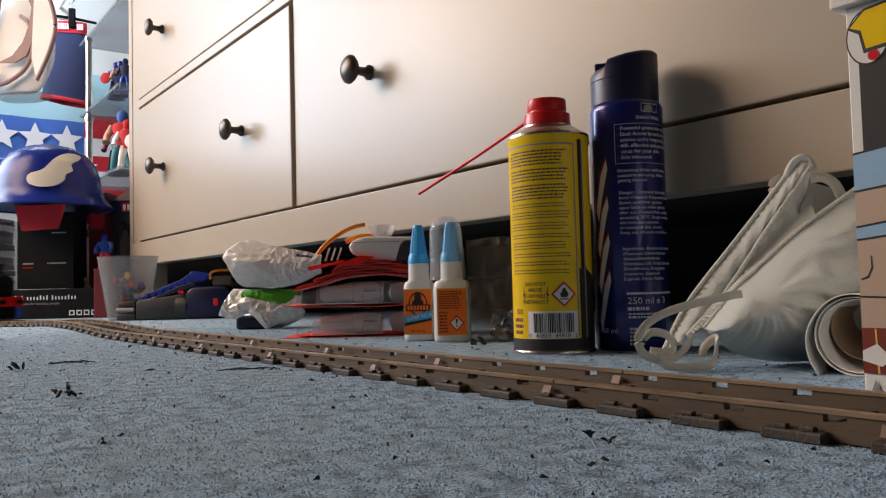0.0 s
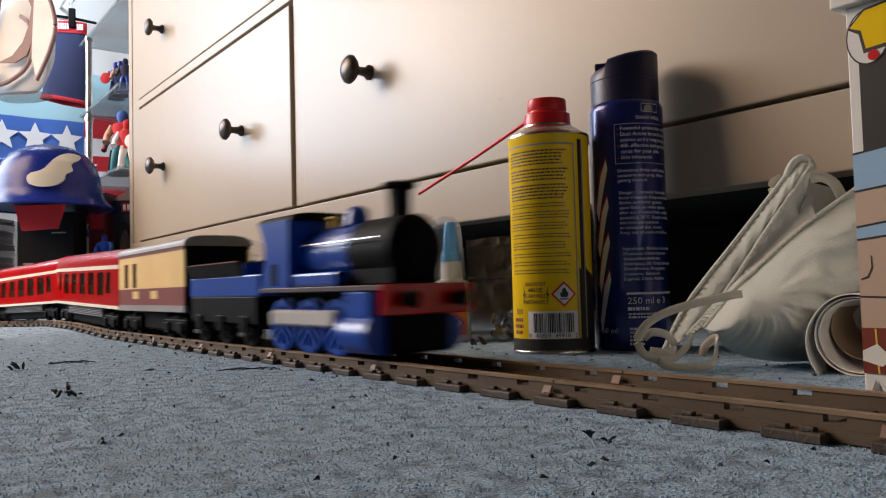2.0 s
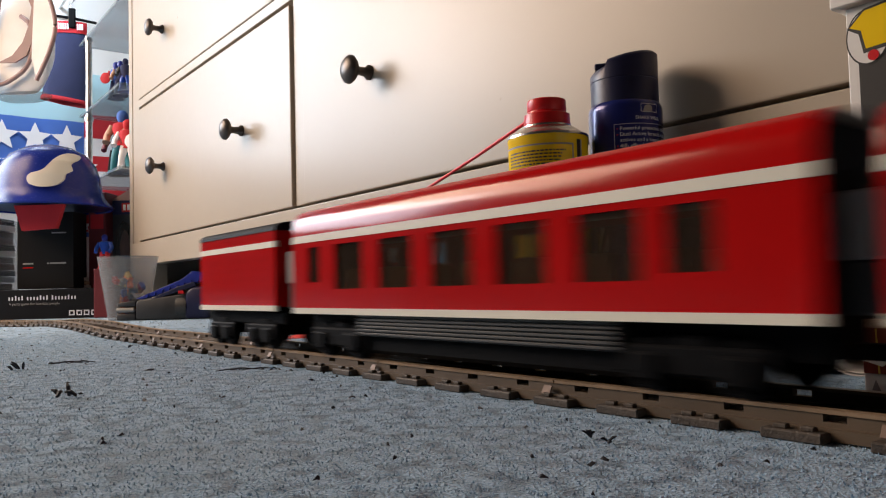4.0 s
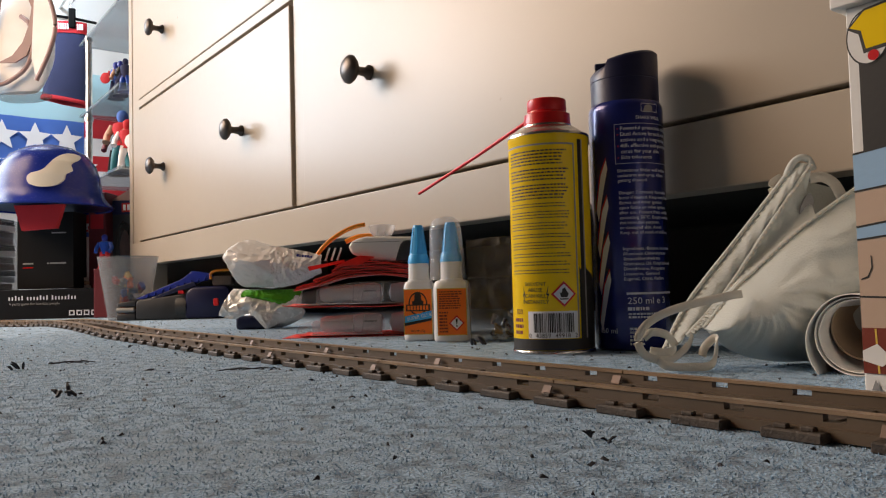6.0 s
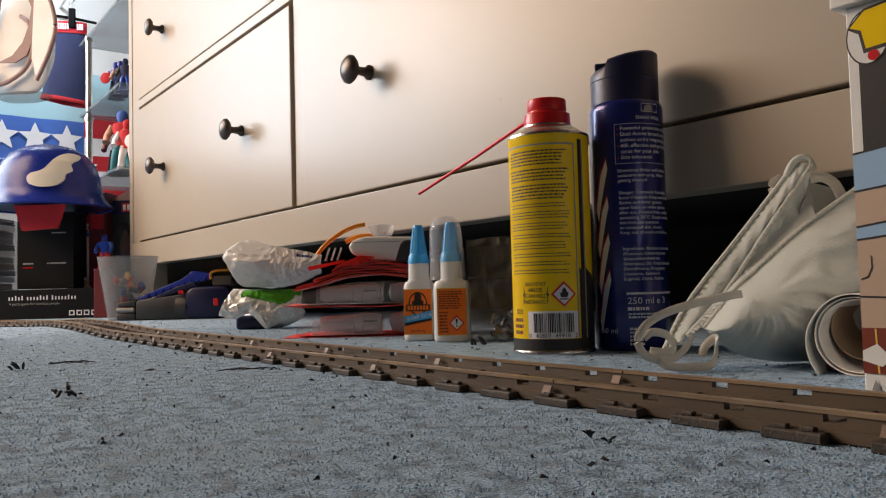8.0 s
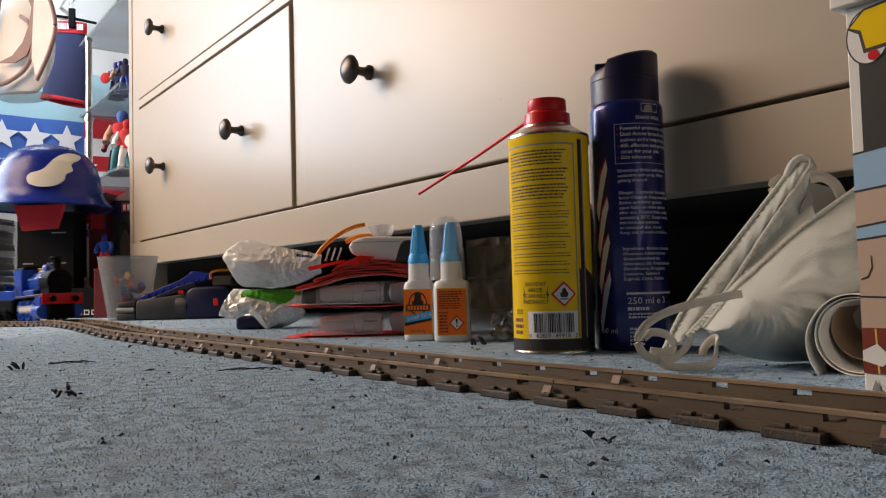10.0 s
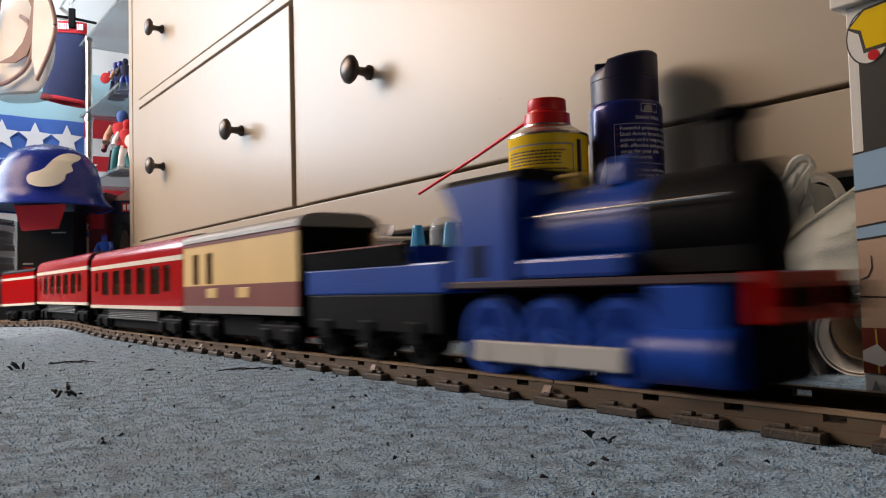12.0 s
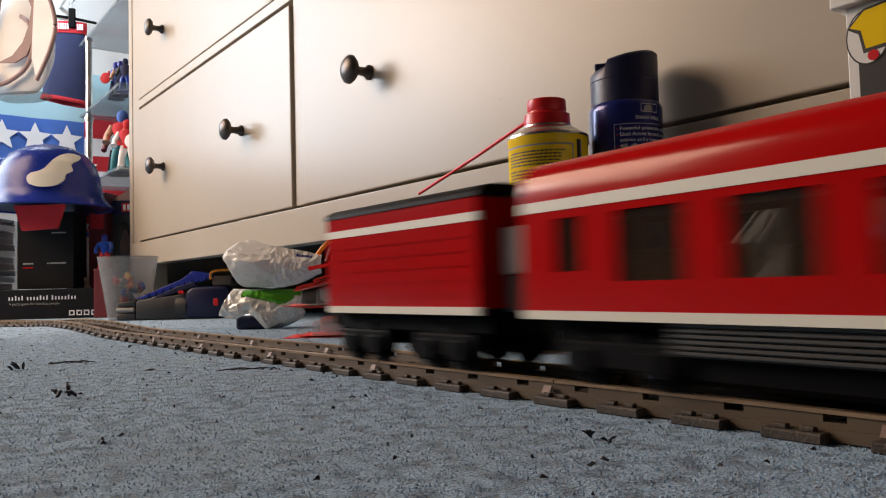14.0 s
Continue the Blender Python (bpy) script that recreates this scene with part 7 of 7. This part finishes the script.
    for i in range(12):
        z = 0.0662 + i * 0.0095
        part("booklet", moved(box(-0.098 + 0.0006 * i, -0.050 - 0.0028 * i, 0.075, 0.100, z, z + 0.0080, 0.0006, 1), Matrix.Translation((rnd.uniform(-0.0015, 0.0015), 0, 0))), (PAPER, SAND, PAPER, GREY)[i % 4], ss)
    part("stand", box(-0.098, -0.050, 0.075, 0.100, 0, 0.0660, 0.001, 1), DARK_GREY, ss)
    mb = empty("maroon_box_file", pose(-0.09, -0.062, 0, 0, 0, TURN), "tall dark maroon box beside the cabinet", "box file")
    part("carton", box(-0.0545, -0.0125, 0.098, 0.17, 0, 0.300, 0.002, 1), MAROON, mb)
    part("spine_label", box(-0.049, -0.018, 0.0965, 0.0978, 0.210, 0.245, 0.0003, 1), RED_CLOTH, mb, "red spine label")
    db = empty("boxed_toy", pose(-0.09, -0.062, 0.0755, 0, 0, TURN), "dark boxed toy with blue and red header card", "boxed toy")
    part("carton", box(-0.0115, 0.060, 0.135, 0.20, 0, 0.207, 0.001, 1), DARK_GREY, db, "dark printed carton")
    part("header", box(-0.0115, 0.060, 0.1335, 0.1348, 0.172, 0.2065), NAVY_CLOTH, db, "navy header strip")
    part("header_panel", box(0.012, 0.046, 0.1322, 0.1334, 0.178, 0.200), RED_CLOTH, db, "red header panel")
    for k in range(3):
        part("header_mark", box(0.016 + k * 0.010, 0.022 + k * 0.010, 0.1312, 0.1321, 0.182, 0.196), WHITE_CLOTH, db, "white mark")
    part("blister", moved(facets(8, 0.030, 0.010, 0.07, pose(0, 0, 0), 40), pose(0.022, 0.128, 0.09)), GREY_FILM, db, "smoky clear blister", smooth=30)
    part("toy_shape", moved(facets(15, 0.012, 0.006, 0.05, pose(0, 0, 0), 24), pose(0.022, 0.129, 0.085)), MAUVE, db, "brownish toy shape", smooth=30)
    part("roof_flap", prism([(-0.016, 0.2075), (0.064, 0.2075), (0.064, 0.250), (0.040, 0.240)], 0.136, 0.19), MAUVE, db, "mauve angled top flap")

    # figures on the shelves and floor
    for x, z, h, body, legs, head, accent, label, shield in (
            (-0.205, 0.537, 0.092, FLAG_BLUE, NAVY_CLOTH, TOOL_BLUE, RED_CLOTH, "small blue and red painted figure on a glass shelf", -1),
            (-0.165, 0.537, 0.085, NAVY_CLOTH, NAVY_CLOTH, TOOL_BLUE, SKIN_TOY, "small navy painted figure on a glass shelf", None),
            (-0.120, 0.537, 0.080, NAVY_CLOTH, BLUE, NAVY_CLOTH, DARK_GREY, "small dark blue painted figure on a glass shelf", None),
            (-0.150, 0.344, 0.150, RED_CLOTH, TEAL, FLAG_BLUE, SKIN_TOY, "red and teal painted figure holding a round shield", 1),
            (-0.195, 0.344, 0.125, DARK_GREY, BLACK, DARK_GREY, MAROON, "black and maroon painted figure on a glass shelf", None),
            (-0.105, 0.344, 0.120, RED_CLOTH, WHITE_CLOTH, RED_CLOTH, WHITE_CLOTH, "red and white painted figure on a glass shelf", 1)):
        toy_figure("toy_figure", pose(x, 0.02, z, 0, 0, 45), h, body, legs, head, accent, label, shield)
    for x0, x1, z, h, mat, band, label in ((-0.230, -0.130, 0.5375, 0.105, DARK_GREY, NAVY_CLOTH, "dark toy carton standing on a glass shelf"), (-0.125, -0.045, 0.5375, 0.135, GREY, WHITE_CLOTH, "grey toy carton standing on a glass shelf"), (-0.150, -0.050, 0.7335, 0.10, MAROON, RED_CLOTH, "maroon toy carton on the upper glass shelf")):
        bx = empty("toy_carton", pose(0, 0.075, z), label, "carton", "toy cartons")
        part("carton", box(x0, x1, 0, 0.07, 0, h, 0.001, 1), mat, bx)
        part("front_band", box(x0 + 0.006, x1 - 0.006, -0.002, -0.0003, h * 0.55, h * 0.85), band, bx, "printed front band")
    rb = empty("maroon_block", pose(-0.012, -0.055, 0, 0, 0, TURN), "dark maroon block behind the cup", "block")
    part("block", box(-0.02, 0.028, -0.01, 0.03, 0, 0.108, 0.002, 1), MAROON, rb)
    toy_figure("toy_figure", pose(-0.016, -0.053, 0.1082, 0, 0, 50), 0.074, BLUE, RED_CLOTH, TOOL_BLUE, BLUE, "small blue and red painted figure standing on a maroon block")
    rod = empty("clothes_rod", pose(-0.972, 0.03, 1.0095), "thin white clothes rod fixed to the wall", "clothes rod")
    part("rod", tube([(0, 0, 0), (0.4, 0, 0)], 0.006, 12), WHITE, rod, smooth=60)
    part("plate", box(0.0, 0.008, -0.03, 0.03, -0.03, 0.03, 0.002, 1), WHITE, rod)


build_cabinet()
build_corner()


# ---- litter and pile on the carpet ----
FLECK = surface("dark_litter", (0.02, 0.022, 0.03), 0.7, vary=0.3)


def build_litter():
    rnd = random.Random(31)
    verts, faces = [], []

    def chip(x, y, r, n=6, h=0.001):
        base = len(verts)
        a0 = rnd.uniform(0, 6)
        sx = rnd.uniform(0.5, 1.6)
        for i in range(n):
            a = a0 + 2 * math.pi * i / n
            q = r * rnd.uniform(0.5, 1.2)
            verts.append((x + q * sx * math.cos(a), y + q * math.sin(a) / sx, ruck(x, y) + 0.0008 + rnd.uniform(0, h)))
        verts.append((x, y, ruck(x, y) + 0.0012 + h))
        for i in range(n):
            faces.append((base + i, base + (i + 1) % n, base + n))

    for i in range(900):
        x = rnd.uniform(0.1, 1.85)
        y = rnd.uniform(-0.55, 0.0)
        chip(x, y, rnd.choice((0.0005, 0.0007, 0.0007, 0.001, 0.0015)))
    me = bpy.data.meshes.new("carpet_litter")
    me.from_pydata(verts, [], faces)
    me.materials.append(FLECK)
    ob = tagged(new("carpet_litter", me), "dark crumbs and flecks strewn over the carpet", "litter", kind="stuff")
    # larger scraps that can be picked out
    for x, y, s, turn in ((1.405, -0.402, 0.0045, 0), (1.078, -0.289, 0.0022, 37), (1.319, -0.263, 0.0028, 74), (1.3236, -0.0841, 0.0062, 111), (1.641, -0.301, 0.0022, 148), (1.651, -0.302, 0.0018, 5), (1.226, -0.397, 0.004, 42)):
        g = bmesh.new()
        for k in range(4):
            a = rnd.uniform(0, 6.28)
            p0 = Vector((rnd.uniform(-s, s), rnd.uniform(-s, s), 0.001))
            p1 = p0 + Vector((math.cos(a) * s * 1.2, math.sin(a) * s * 1.2, s * rnd.uniform(0.3, 1.3)))
            g = join(g, tube([p0, p0.lerp(p1, 0.5) + Vector((0, 0, s * 0.2)), p1], [s * 0.18, s * 0.24, s * 0.08], 5))
        g.transform(pose(x, y, 0, 0, 0, turn))
        tagged(part("lint_scrap", g, FLECK), "dark scrap of lint on the carpet", "lint", "lint scraps")
    for x, y, turn in ((1.212, -0.362, 60), (0.615, -0.268, 60), (1.362, -0.293, 60)):
        g = bmesh.new()
        for k in range(6):
            pts = [(rnd.uniform(-0.02, 0.02), rnd.uniform(-0.003, 0.003), 0.0012) for _ in range(2)]
            g = join(g, tube([pts[0], ((pts[0][0] + pts[1][0]) / 2, rnd.uniform(-0.003, 0.003), 0.0025), pts[1]], 0.00032, 5))
        g.transform(pose(x, y, 0, 0, 0, turn))
        tagged(part("fluff_strand", g, FLECK), "dark strand of fluff on the carpet", "fluff", "fluff strands")


def pile_material():
    m, n, l, b = nodes_of("pile_fibre")
    geo = n.new("ShaderNodeNewGeometry")
    ramp = n.new("ShaderNodeValToRGB")
    ramp.color_ramp.elements[0].color = (0.19, 0.31, 0.43, 1)
    ramp.color_ramp.elements[1].color = (0.41, 0.60, 0.78, 1)
    e = ramp.color_ramp.elements.new(0.5)
    e.color = (0.30, 0.46, 0.62, 1)
    l.new(geo.outputs["Random Per Island"], ramp.inputs[0])
    l.new(ramp.outputs[0], b.inputs["Base Color"])
    b.inputs["Roughness"].default_value = 0.9
    return m


def build_pile():
    rng = np.random.default_rng(12)
    n = 200000
    # denser close to the near edge
    x = 1.83 - 1.05 * rng.random(n) ** 1.5
    y = -0.52 + 0.52 * rng.random(n)
    keep = (np.hypot(x - EYE[0], y - EYE[1]) > 0.10)
    x, y = x[keep], y[keep]
    n = len(x)
    h = rng.uniform(0.0003, 0.0009, n)
    w = rng.uniform(0.00012, 0.00026, n)
    a = rng.uniform(0, 2 * np.pi, n)
    lean = rng.uniform(0.0002, 0.0010, n)
    la = rng.uniform(0, 2 * np.pi, n)
    ground = ruck(x, y)
    co = np.empty((n, 3, 3))
    co[:, 0] = np.stack((x - w * np.cos(a), y - w * np.sin(a), ground), 1)
    co[:, 1] = np.stack((x + w * np.cos(a), y + w * np.sin(a), ground), 1)
    co[:, 2] = np.stack((x + lean * np.cos(la), y + lean * np.sin(la), ground + h), 1)
    me = bpy.data.meshes.new("carpet_pile")
    me.vertices.add(n * 3)
    me.vertices.foreach_set("co", co.ravel())
    me.loops.add(n * 3)
    me.loops.foreach_set("vertex_index", np.arange(n * 3, dtype=np.int32))
    me.polygons.add(n)
    me.polygons.foreach_set("loop_start", np.arange(0, n * 3, 3, dtype=np.int32))
    me.update(calc_edges=True)
    me.materials.append(pile_material())
    tagged(new("carpet_pile", me), "short blue-grey carpet fibres", "carpet pile", kind="stuff")


build_litter()
build_pile()

motions()
